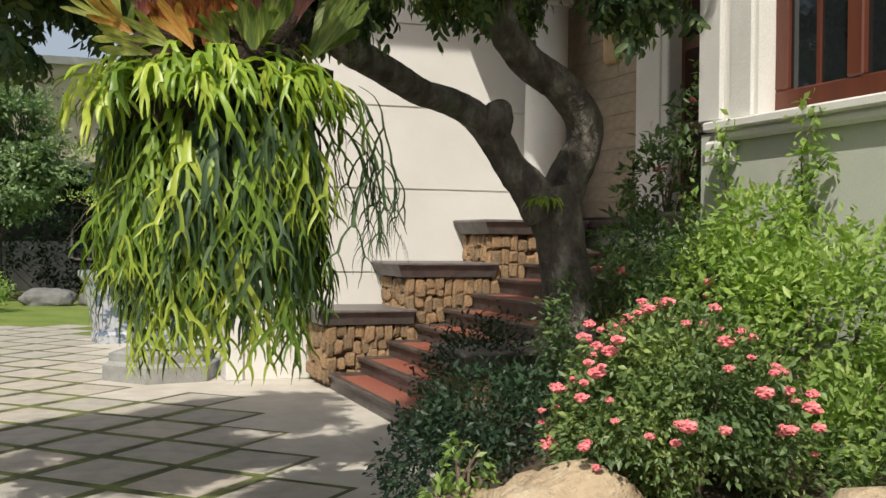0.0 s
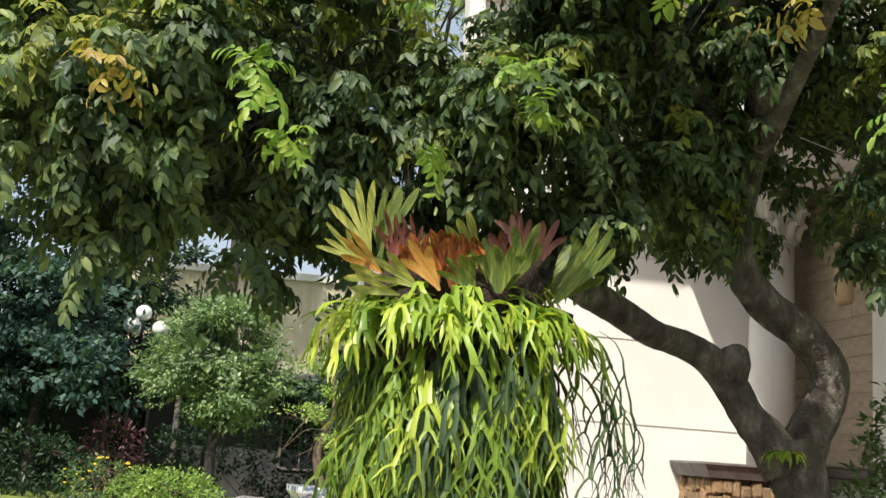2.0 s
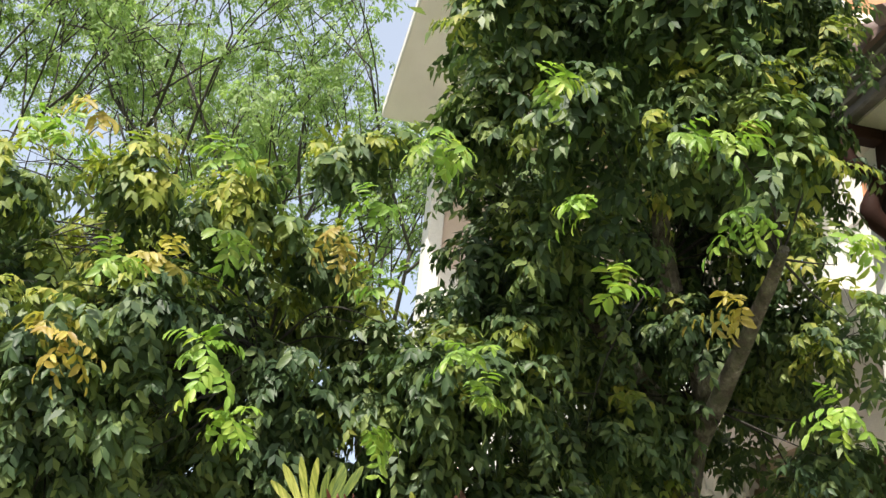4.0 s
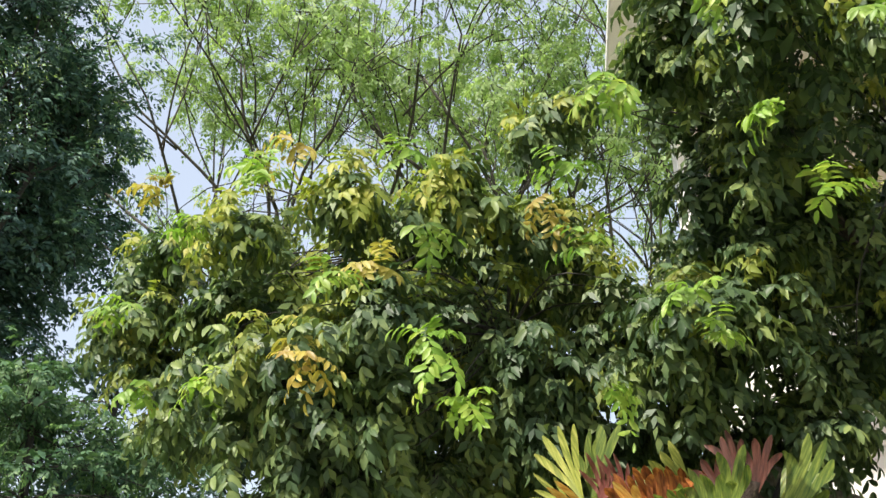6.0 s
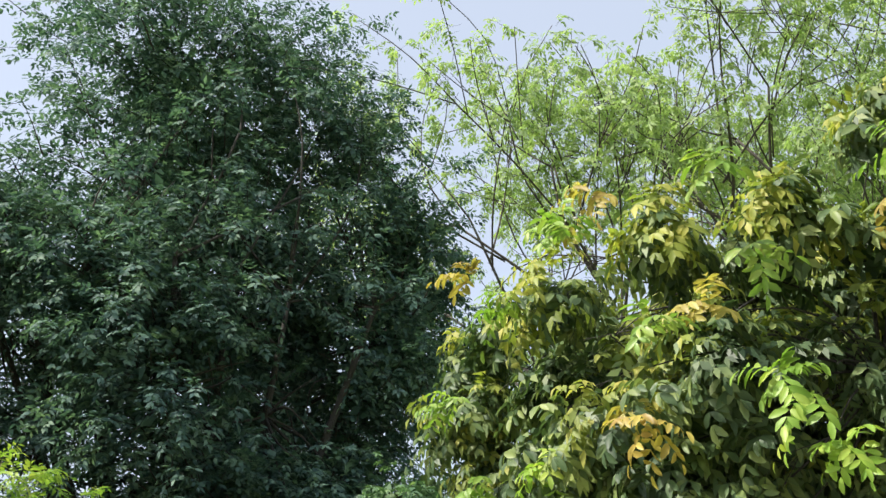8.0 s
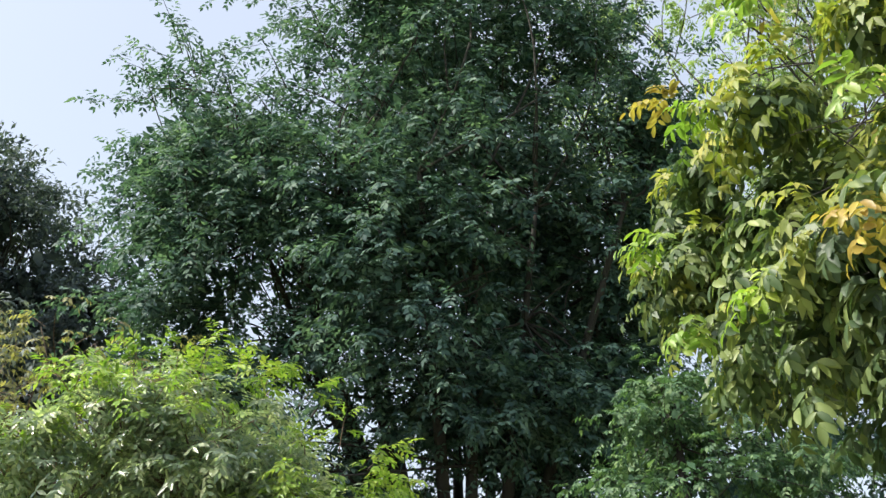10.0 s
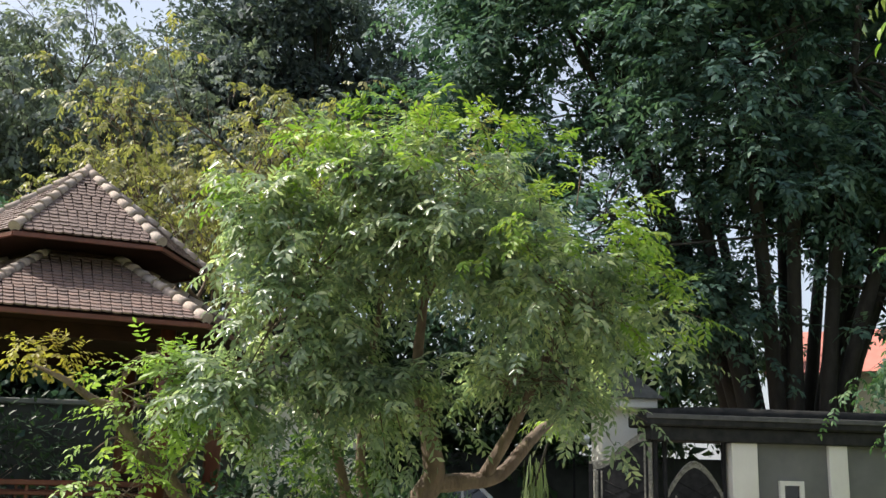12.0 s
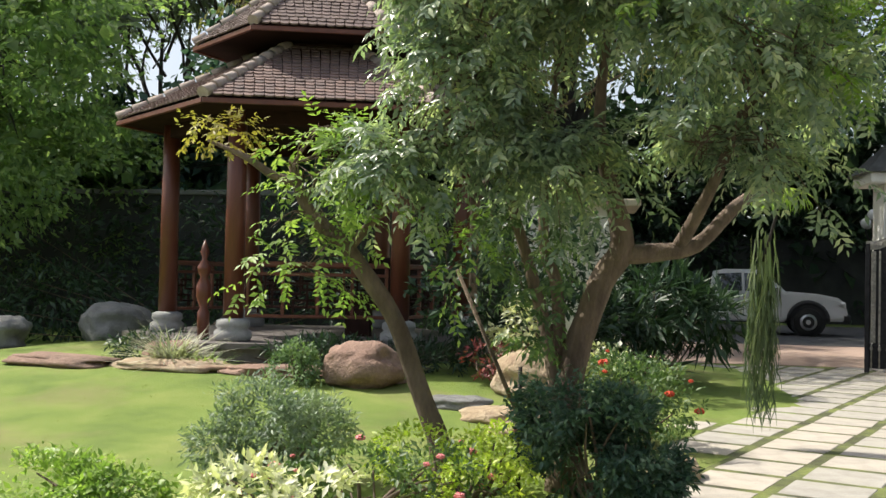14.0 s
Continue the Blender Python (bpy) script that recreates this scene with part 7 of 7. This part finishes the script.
            for f, z0, z1 in ((0.3, 0.9, 1.08), (0.7, 0.97, 1.3), (0.5, 1.15, 1.4)):
                part("fret", boxed(x0 + f * w4 - 0.014, x0 + f * w4 + 0.014, -0.015, 0.015, z0, z1), TIMBER_DARK, rail)
newel = part("newel", lathe([(0.08, 0.53), (0.08, 0.9), (0.05, 0.95), (0.1, 1.1), (0.1, 1.25), (0.05, 1.36), (0.09, 1.45), (0.09, 1.5), (0.03, 1.6), (0.06, 1.7), (0.01, 1.85)], 16), TIMBER, pav, "turned newel post with a finial", pose(2.33 * math.cos(math.radians(-10)), 2.33 * math.sin(math.radians(-10)), 0))
part("bench", boxed(-0.9, 0.9, -0.25, 0.25, 1.05, 1.12, 0.02), TIMBER_DARK, pav, "", pose(-0.6, 0.8, 0))
part("bench_back", boxed(-0.9, 0.9, 0.2, 0.25, 1.12, 1.7, 0.02), TIMBER_DARK, pav, "", pose(-0.6, 0.8, 0))
part("table_leg", boxed(-0.8, -0.7, -0.2, 0.2, 0.53, 1.05), TIMBER_DARK, pav, "", pose(-0.6, 0.8, 0))
part("table_leg", boxed(0.7, 0.8, -0.2, 0.2, 0.53, 1.05), TIMBER_DARK, pav, "", pose(-0.6, 0.8, 0))
# drum and ceiling: the roofs' shade is put into near-black timber
part("drum", prism(bmesh.new(), [(0.98 * x, 0.98 * y) for x, y in HEX], 4.3, 4.85), TIMBER_DARK, pav, "timber clerestory, near black for the eave's shade")
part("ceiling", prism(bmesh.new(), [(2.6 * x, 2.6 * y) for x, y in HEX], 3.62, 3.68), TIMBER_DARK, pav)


def tile_shape():
    """One clay tile with a rounded lower end."""
    bm = bmesh.new()
    out = [(-0.5, 0.0)] + [(0.5 * math.cos(t), -1.0 - 0.28 * math.sin(t)) for t in [math.pi * (1 - k / 4) for k in range(5)]] + [(0.5, 0.0)]
    hi = [bm.verts.new((x, y, 0.5 + (0.25 if y < -0.5 else 0))) for x, y in out]
    lo = [bm.verts.new((x, y, -0.5 + (0.25 if y < -0.5 else 0))) for x, y in out]
    bm.faces.new(hi[::-1])
    for k in range(len(out)):
        j = (k + 1) % len(out)
        bm.faces.new((lo[k], lo[j], hi[j], hi[k]))
    bmesh.ops.recalc_face_normals(bm, faces=bm.faces)
    return mesh_of("tile", bm, TILE)


TILE_MESH = tile_shape()


def hip_roof(r0, z0, r1, z1, rows, cols, singles):
    """Six sloping faces: boards, tiles row by row, hip ridges and a fascia. Tiles on the faces in singles are pieces of their own."""
    deck = bmesh.new()
    lo = [deck.verts.new((r0 * x, r0 * y, z0)) for x, y in HEX]
    hi = [deck.verts.new((max(r1, 0.02) * x, max(r1, 0.02) * y, z1)) for x, y in HEX]
    lo2 = [deck.verts.new((r0 * x, r0 * y, z0 - 0.05)) for x, y in HEX]
    for k in range(6):
        j = (k + 1) % 6
        deck.faces.new((lo[k], lo[j], hi[j], hi[k]))
        deck.faces.new((lo2[k], lo2[j], lo[j], lo[k]))
    deck.faces.new(lo2[::-1])
    # near-black deck colour darkens the roof's underside like shade
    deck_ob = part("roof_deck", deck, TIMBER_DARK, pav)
    rest = []
    rg = random.Random(3)
    for k in range(6):
        a0, b0 = Vector((*[r0 * q for q in HEX[k]], z0)), Vector((*[r0 * q for q in HEX[(k + 1) % 6]], z0))
        a1, b1 = Vector((*[r1 * q for q in HEX[k]], z1)), Vector((*[r1 * q for q in HEX[(k + 1) % 6]], z1))
        ex = (b0 - a0).normalized()
        ey = ((a1 + b1) / 2 - (a0 + b0) / 2).normalized()
        ez = ex.cross(ey)
        step = ((a1 + b1) / 2 - (a0 + b0) / 2).length / rows
        for i in range(rows):
            f = (i + 0.5) / rows
            l, r = a0.lerp(a1, f), b0.lerp(b1, f)
            wd = (b0 - a0).length / cols
            n = max(1, int((r - l).length / wd))
            for c in range(n):
                u = (c + 0.5 + (0.25 if i % 2 else -0.25)) / n
                if not 0.02 < u < 0.98:
                    continue
                p = l.lerp(r, u) + ez * (0.025 + rg.uniform(0, 0.006)) + ey * step * 0.55
                mm = Matrix((ex, ey, ez)).transposed().to_4x4()
                mm = Matrix.Translation(p) @ mm @ pose(0, 0, 0, -5 + rg.uniform(-1.5, 1.5), 0, rg.uniform(-1.5, 1.5)) @ Matrix.Diagonal((wd * 0.96, step * 1.0, 0.022, 1))
                if k in singles:
                    part("tile", TILE_MESH, None, deck_ob, "", mm)
                else:
                    rest.append(mm)
        n = int((a1 - a0).length / 0.24)
        for c in range(n):
            p, q = a0.lerp(a1, (c + 0.0) / n), a0.lerp(a1, (c + 0.93) / n)
            part("ridge_tile", tube(bmesh.new(), [p + Vector((0, 0, 0.05)), q + Vector((0, 0, 0.035))], [0.085, 0.075], 8), RIDGE, deck_ob)
        mm = Matrix.Translation(a0) @ Matrix.Rotation(math.atan2(ex.y, ex.x), 4, "Z")
        part("fascia", boxed(0, (b0 - a0).length, -0.02, 0.03, -0.075, -0.01, 0.006), TIMBER, deck_ob, "dark timber fascia", mm)
    base = np.array([tuple(v.co) for v in TILE_MESH.vertices])
    polys = [tuple(q.vertices) for q in TILE_MESH.polygons]
    V, Fc = [], []
    for mm in rest:
        o = len(V)
        m4 = np.array(mm)
        V += (base @ m4[:3, :3].T + m4[:3, 3]).tolist()
        Fc += [tuple(i + o for i in q) for q in polys]
    me = bpy.data.meshes.new("tiles")
    me.from_pydata(V, [], Fc)
    me.materials.append(TILE)
    tagged(part("tiles", me, None, deck_ob), kind="stuff")


hip_roof(1.92, 4.8, 0.03, 6.15, 20, 16, ())
hip_roof(3.0, 3.64, 0.95, 4.68, 18, 24, (0,))
part("finial", lathe([(0.12, 6.1), (0.14, 6.2), (0.06, 6.26), (0.02, 6.32)], 12), RIDGE, pav)

# stones, plants and flowers round the pavilion
def lawn_z(x, y):
    return mound(x, y) - 0.04


for x, y, sz, rot_z, sd, mat, lab in (
        (-12.8, 0.42, (0.85, 0.8, 0.5), 10, 21, ROCK_PINK, "big rounded pinkish-brown boulder on the lawn"), (-13.0, 2.35, (0.95, 0.85, 0.55), -20, 22, ROCK_TAN, "big rounded tan boulder beside the tree"),
        (-13.9, -2.3, (0.75, 0.5, 0.32), 60, 23, ROCK_PINK, "long flat boulder by the pavilion"), (-13.3, -2.0, (1.5, 0.7, 0.15), 75, 24, ROCK_TAN, "flat stepping stone edging the lawn"),
        (-13.1, -0.6, (1.3, 0.6, 0.14), 95, 25, ROCK_PINK, "flat stepping stone edging the lawn"), (-13.0, 0.3, (1.0, 0.5, 0.13), 80, 26, ROCK_PINK, "flat stepping stone edging the lawn"), (-13.6, -3.6, (1.5, 0.7, 0.16), 70, 27, ROCK_PINK, "flat stepping stone edging the lawn"),
        (-11.6, 2.1, (0.8, 0.5, 0.16), 100, 28, ROCK_TAN, "flat pale stone set in the grass"), (-11.0, 2.3, (0.6, 0.45, 0.13), 90, 29, ROCK_TAN, "flat pale stone set in the grass"), (-12.0, 1.6, (0.6, 0.4, 0.16), 90, 30, ROCK_GREY, "flat grey stone set in the grass"),
        (-18.5, -5.2, (1.2, 1.0, 0.7), 30, 31, ROCK_GREY, "dark rounded boulder by the wall"), (-17, -6.6, (1.3, 1.0, 0.6), 30, 32, ROCK_GREY, "dark rounded boulder by the wall"), (-9.2, 3.55, (0.4, 0.35, 0.2), 0, 33, ROCK_TAN, "small stone at the bed's edge")):
    tagged(part("boulder", boulder(sz, sd), mat, m=pose(x, y, lawn_z(x, y), 0, 0, rot_z)), lab, "rock")
shrub("grey_green_bush", "loose grey-green bush on the lawn's edge", [(-8.2, 0.7, 0.4, 0.4, 0.42, 0.34), (-8.3, 1.0, 0.33, 0.35, 0.32, 0.3), (-8.1, 0.5, 0.3, 0.3, 0.3, 0.28)], LEAF_GREY, 15000, 0.05, 0.27, "shrub", 0.9, 80)
shrub("dark_bush", "dense dark glossy bush in front of the tree", [(-8.0, 2.8, 0.38, 0.4, 0.36, 0.34), (-7.9, 3.15, 0.34, 0.36, 0.36, 0.32), (-7.8, 3.3, 0.22, 0.26, 0.26, 0.24), (-7.9, 2.75, 0.6, 0.34, 0.34, 0.26), (-7.9, 3.05, 0.54, 0.32, 0.34, 0.26)], LEAF_BUSH, 15000, 0.062, 0.36, "shrub", 0.9, 81, blooms=(4, 0.04, 0.025, PETAL_PINK))
shrub("hedge_bush", "clipped bright green hedge at the lawn's edge", [(-7.2, -0.35, 0.12, 0.36, 0.55, 0.22), (-7.2, 0.1, 0.1, 0.33, 0.36, 0.2)], LEAF_BRIGHT, 6500, 0.05, 0.5, "hedge", 0.95, 82)
shrub("lime_shrub", "pale lime and cream variegated shrub", [(-6.65, 1.1, 0.26, 0.28, 0.32, 0.19), (-6.65, 1.5, 0.24, 0.26, 0.3, 0.17)], LEAF_LIME, 2300, 0.07, 0.4, "shrub", 0.95, 83)
shrub("flower_bush", "low bed of red and pink flowers among green leaves", [(-7.4, 1.5, 0.22, 0.4, 0.35, 0.22), (-7.5, 2.0, 0.22, 0.4, 0.35, 0.22), (-7.3, 1.15, 0.16, 0.3, 0.3, 0.16)], LEAF_MID, 3600, 0.055, 0.42, "flower bush", 0.9, 84, blooms=(16, 0.035, 0.02, PETAL_PINK))
shrub("yellow_green_shrub", "bright yellow-green foliage plants in the bed", [(-8.0, 1.8, 0.28, 0.35, 0.3, 0.2), (-7.8, 2.3, 0.3, 0.35, 0.3, 0.22), (-8.6, 2.4, 0.24, 0.3, 0.3, 0.2), (-7.5, 2.3, 0.2, 0.3, 0.3, 0.18)], LEAF_CHART, 4600, 0.05, 0.42, "shrub", 0.9, 85)
shrub("flower_bush", "green hedge bush with orange-red flowers by the drive", [(-10.6, 3.35, 0.5, 0.55, 0.45, 0.3), (-10.3, 3.5, 0.4, 0.4, 0.4, 0.3), (-11, 3.2, 0.5, 0.4, 0.4, 0.3)], LEAF_MID, 9000, 0.05, 0.42, "flower bush", 0.95, 86, blooms=(6, 0.05, 0.03, PETAL_RED))
shrub("palm_shrub", "large dark spiky-leaved shrub beside the drive", [(-15.3, 3.8, 1.1, 0.7, 0.62, 0.52), (-15.2, 4.4, 1.0, 0.5, 0.45, 0.42), (-15.2, 3.4, 0.85, 0.55, 0.5, 0.45), (-15.2, 3.7, 0.45, 0.3, 0.35, 0.35)], LEAF_DARK, 3600, 0.3, 0.14, "shrub", 0.9, 87)
shrub("low_shrub", "small round green shrub beside the boulder", [(-12.5, -0.3, 0.38, 0.27, 0.3, 0.26), (-12.5, -0.25, 0.55, 0.2, 0.2, 0.16)], LEAF_ROUND, 2600, 0.05, 0.45, "shrub", 0.9, 88)
shrub("red_leaf_shrub", "red-leaved shrub between the boulders", [(-13.2, 1.8, 0.5, 0.3, 0.36, 0.22), (-13.2, 2.05, 0.55, 0.22, 0.2, 0.18)], LEAF_RED, 520, 0.075, 0.36, "shrub", 0.85, 89)
shrub("lime_shrub", "yellow variegated shrub behind the tan boulder", [(-13.6, 2.1, 0.85, 0.4, 0.35, 0.35), (-13.4, 3.0, 0.6, 0.3, 0.3, 0.3)], LEAF_LIME, 1100, 0.11, 0.4, "shrub", 0.85, 90)
shrub("low_shrub", "dark ferny plants round the platform", [(-14.1, -0.4, 0.45, 0.35, 0.8, 0.2), (-14.0, 0.7, 0.4, 0.4, 0.7, 0.25), (-14.4, -2.8, 0.45, 0.4, 0.6, 0.2), (-14.6, 1.9, 0.5, 0.5, 0.6, 0.4), (-13.9, -0.2, 0.42, 0.3, 0.7, 0.22), (-13.8, 0.9, 0.42, 0.3, 0.6, 0.24)], LEAF_DARK, 5600, 0.13, 0.2, "shrub", 0.85, 91)
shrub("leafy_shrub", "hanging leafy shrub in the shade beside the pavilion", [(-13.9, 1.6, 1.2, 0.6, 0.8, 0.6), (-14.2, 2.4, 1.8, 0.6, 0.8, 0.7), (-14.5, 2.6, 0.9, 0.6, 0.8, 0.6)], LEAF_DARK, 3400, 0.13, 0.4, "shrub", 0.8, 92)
# the lobes close to the wall are added to darken it like shade
shrub("dark_bush", "dark bushes in front of the boundary wall, tall ones added to darken it", [(-20.5, -7.5, 0.8, 1.2, 1.6, 0.8), (-21, -4.5, 0.7, 1.0, 1.4, 0.7), (-18.5, -9.0, 0.7, 1.4, 1.4, 0.7), (-22.5, -1, 1.0, 1.0, 2.2, 0.9), (-23.8, -4.5, 1.8, 0.7, 2.6, 1.6), (-23.8, -9.5, 1.7, 0.7, 2.6, 1.5), (-23.8, 0.2, 1.8, 0.6, 1.6, 1.5)], LEAF_DARK, 11000, 0.2, 0.3, "shrub", 0.85, 93)


def tussock(x, y, z, n, ln, mat, label, seed):
    """A clump of arching grass blades."""
    r = np.random.default_rng(seed)
    th = thing("grass_clump", label, "grass")
    a = r.random(n) * math.tau
    tilt = r.random(n) ** 0.7 * 1.1
    w = np.stack([np.cos(a) * np.sin(tilt), np.sin(a) * np.sin(tilt), np.cos(tilt)], 1)
    p = np.stack([x + r.normal(size=n) * 0.07, y + r.normal(size=n) * 0.07, np.full(n, z)], 1)
    s = ln * (0.6 + 0.6 * r.random(n))
    part("blade_tuft", leaves("blade_tuft", p, w, np.cross(w, np.cross(np.array([0, 0, 1.0]), w)) + 1e-3, s, np.full(n, 0.022), mat, 0.5), None, th)


tussock(-13.5, -2.1, 0.2, 420, 0.72, STRAW, "clump of pale striped grass", 1)
tussock(-13.3, -1.6, 0.2, 120, 0.42, LEAF_BRIGHT, "clump of broad green blades", 2)

# lawn texture: blades where the camera comes nearest
r = np.random.default_rng(77)
n = 19000
gx, gy = -8.6 - 5.2 * r.random(n), -5.5 + 8.6 * r.random(n)
keep = (np.hypot(gx - GZ.x, gy - GZ.y) > 3.3)
gx, gy = gx[keep], gy[keep]
gp = np.stack([gx, gy, np.array([mound(a, b) - 0.014 for a, b in zip(gx, gy)])], 1)
gw = r.normal(size=gp.shape) * np.array([1, 1, 0.1]) + np.array([0, 0, 0.3])
lawn = part("lawn_blades", leaves("lawn_blades", gp, gw, r.normal(size=gp.shape) * 0.25 + np.array([0, 0, 1.0]), 0.018 + 0.022 * r.random(len(gp)), np.full(len(gp), 0.009), LEAF_LAWN))
tagged(lawn, "short mown lawn blades", "grass", kind="stuff")

# hanging fern beside the drive
fern = thing("hanging_fern", "long trailing fern hanging from a branch over the drive", "hanging fern", pose(-10.78, 4.42, 1.74))
trail = [antler(0.62 + 0.06 * k, 0.034, 3, 80 + k, LEAF_TRAIL, (0.05, -0.2, -1), 0.5, 0.7) for k in range(5)]
for k in range(96):
    a = rr.uniform(0, math.tau)
    rad = 0.02 + 0.09 * rr.random()
    o = part("frond", trail[k % 5], None, fern, m=pose(rad * math.cos(a), rad * math.sin(a), 0.2 - 0.92 * rr.random(), 0, 0, math.degrees(a) + 90))
    q = rr.uniform(0.75, 1.15)
    o.scale = (q * 0.62, q * 0.62, q)
part("hanger", tube(bmesh.new(), [(0, 0, -0.1), (0.35, 0.1, 0.49)], [0.015, 0.012], 6), BARK_DARK, fern)
tuft = thing("fern_tuft", "yellow-green fern growing on the garden tree's bough", "fern", pose(-10.2, 4.42, 2.22))
bits = [antler(0.42, 0.035, 2, 210 + k, LEAF_BRIGHT, (0, -1, 0.35), 0.14, 0.35) for k in range(3)]
for k in range(16):
    part("frond", bits[k % 3], None, tuft, "", pose(0, 0.05 * (k % 2), 0, 0, 0, 22 * k + rr.uniform(-10, 10)))
sapling = thing("staked_sapling", "slim dark stake with a young red-leaved plant", "plant", pose(-8.3, 2.45, 0))
part("stake", tube(bmesh.new(), [(0, 0, -0.02), (0, 0, 0.85)], [0.016, 0.013], 6), BARK_DARK, sapling)

# ---- paving slabs ----
PITCH, TURN = 0.665, math.degrees(0.425)
EX = Vector((-math.cos(0.425), math.sin(0.425), 0))
EY = Vector((-math.sin(0.425), -math.cos(0.425), 0))
ORIGIN = Vector((-1.478, 8.89, 0))
paving = thing("pavement_slabs", "pale square stone slabs with grass in the joints", "pavement", kind="structure")


def slab_shape(seed):
    r = random.Random(seed)
    bm = bmesh.new()
    box(bm, -0.286, 0.286, -0.286, 0.286, -0.05, 0.0)
    for v in bm.verts:
        v.co.x += r.uniform(-0.012, 0.012)
        v.co.y += r.uniform(-0.012, 0.012)
    top = [e for e in bm.edges if all(v.co.z > -0.01 for v in e.verts)]
    bmesh.ops.bevel(bm, geom=top, offset=0.012, segments=1, affect="EDGES")
    return mesh_of("slab", bm, SLAB)


SLABS = [slab_shape(k) for k in range(6)]


def paved(x, y):
    q = MH.inverted() @ Vector((x, y, 0))
    if q.x > -0.95 and q.y > -7.0 or (q.x > -2.1 and q.y > -0.35):
        return False
    if x < -5 and y < 3.62 + 0.02 * (-8 - x):
        return False
    if y < -4 or x < -20.2 or (x < -17.5 and y > 9.0):
        return False
    edge = (x + 6.5) * -math.sin(radians(33)) + (y - 17.2) * math.cos(radians(33))
    return edge < 0 and not (x < -5.0 - 0.0 and y > 11.6 + (x + 5) * 0.0 and x < -11) and x < 1.2 and not (x > 0.0 and y > 3.2)


cells, filler = [], []
rs = random.Random(5)
for i in range(-24, 46):
    for j in range(-24, 36):
        c = ORIGIN + EX * PITCH * (i + 0.5) + EY * PITCH * (j + 0.5)
        q = MH.inverted() @ c
        if not paved(c.x, c.y) and -2.6 < q.x < -0.1 and -7.0 < q.y < 5.5:
            filler.append(c)
        if paved(c.x, c.y):
            cells.append((c, SLABS[rs.randrange(6)], Matrix.Translation(c + Vector((0, 0, 0.002 + rs.uniform(-0.0015, 0.002)))) @ pose(0, 0, 0, rs.uniform(-0.3, 0.3), rs.uniform(-0.3, 0.3), -TURN + 90 * rs.randrange(4) + rs.uniform(-0.6, 0.6))))
near = [c for c in cells if (4 < c[0].y < 14 and -5 < c[0].x) or (-13 < c[0].x < -8 and c[0].y < 8)][:300]
far_cells = [c for c in cells if not any(c is q for q in near)]
for c, me, m in near:
    part("slab", me, None, paving, "", m)
V, Fc = [], []
for c, me, m in far_cells:
    o = len(V)
    m4 = np.array(m)
    co = np.array([tuple(v.co) for v in me.vertices])
    V += (co @ m4[:3, :3].T + m4[:3, 3]).tolist()
    Fc += [tuple(k + o for k in q.vertices) for q in me.polygons]
me = bpy.data.meshes.new("slabs")
me.from_pydata(V, [], Fc)
me.materials.append(SLAB)
tagged(part("slabs", me, None, paving), kind="stuff")

V, Fc = [], []
for c in filler:
    o = len(V)
    for i, j in ((-0.5, -0.5), (-0.5, 0.5), (0.5, 0.5), (0.5, -0.5)):
        V.append(tuple(c + (EX * i + EY * j) * PITCH + Vector((0, 0, 0.0008))))
    Fc.append((o, o + 1, o + 2, o + 3))
JV, JF = [], []
for c, _, _ in cells:
    o = len(JV)
    for i, j in ((-0.5, -0.5), (-0.5, 0.5), (0.5, 0.5), (0.5, -0.5)):
        JV.append(tuple(c + (EX * i + EY * j) * PITCH + Vector((0, 0, -0.002))))
    JF.append((o, o + 1, o + 2, o + 3))
me = bpy.data.meshes.new("joint_bed")
me.from_pydata(JV, [], JF)
me.materials.append(JOINT)
part("joint_bed", me, None, paving, "dark mossy earth in the joints")
me = bpy.data.meshes.new("terrazzo_edge")
me.from_pydata(V, [], Fc)
me.materials.append(CREAM)
part("terrazzo_edge", me, None, cream)

# beige cladding stones
rs = random.Random(8)
stone_mesh = mesh_of("cladding_stone", boxed(-0.5, 0.5, -0.5, 0.5, -0.5, 0.5, 0.03), BEIGE_STONE)
z = 1.74
while z < 5.2:
    h = rs.choice((0.16, 0.2, 0.24))
    n = -1.2
    while n < 0.48:
        w = min(rs.uniform(0.4, 0.75), 0.48 - n)
        o = part("cladding_stone", stone_mesh, None, stone_wall, m=pose(3.015, n + w / 2, z + h / 2))
        o.scale = (0.05 + rs.uniform(0, 0.006), w - 0.005, h - 0.005)
        n += w
    z += h
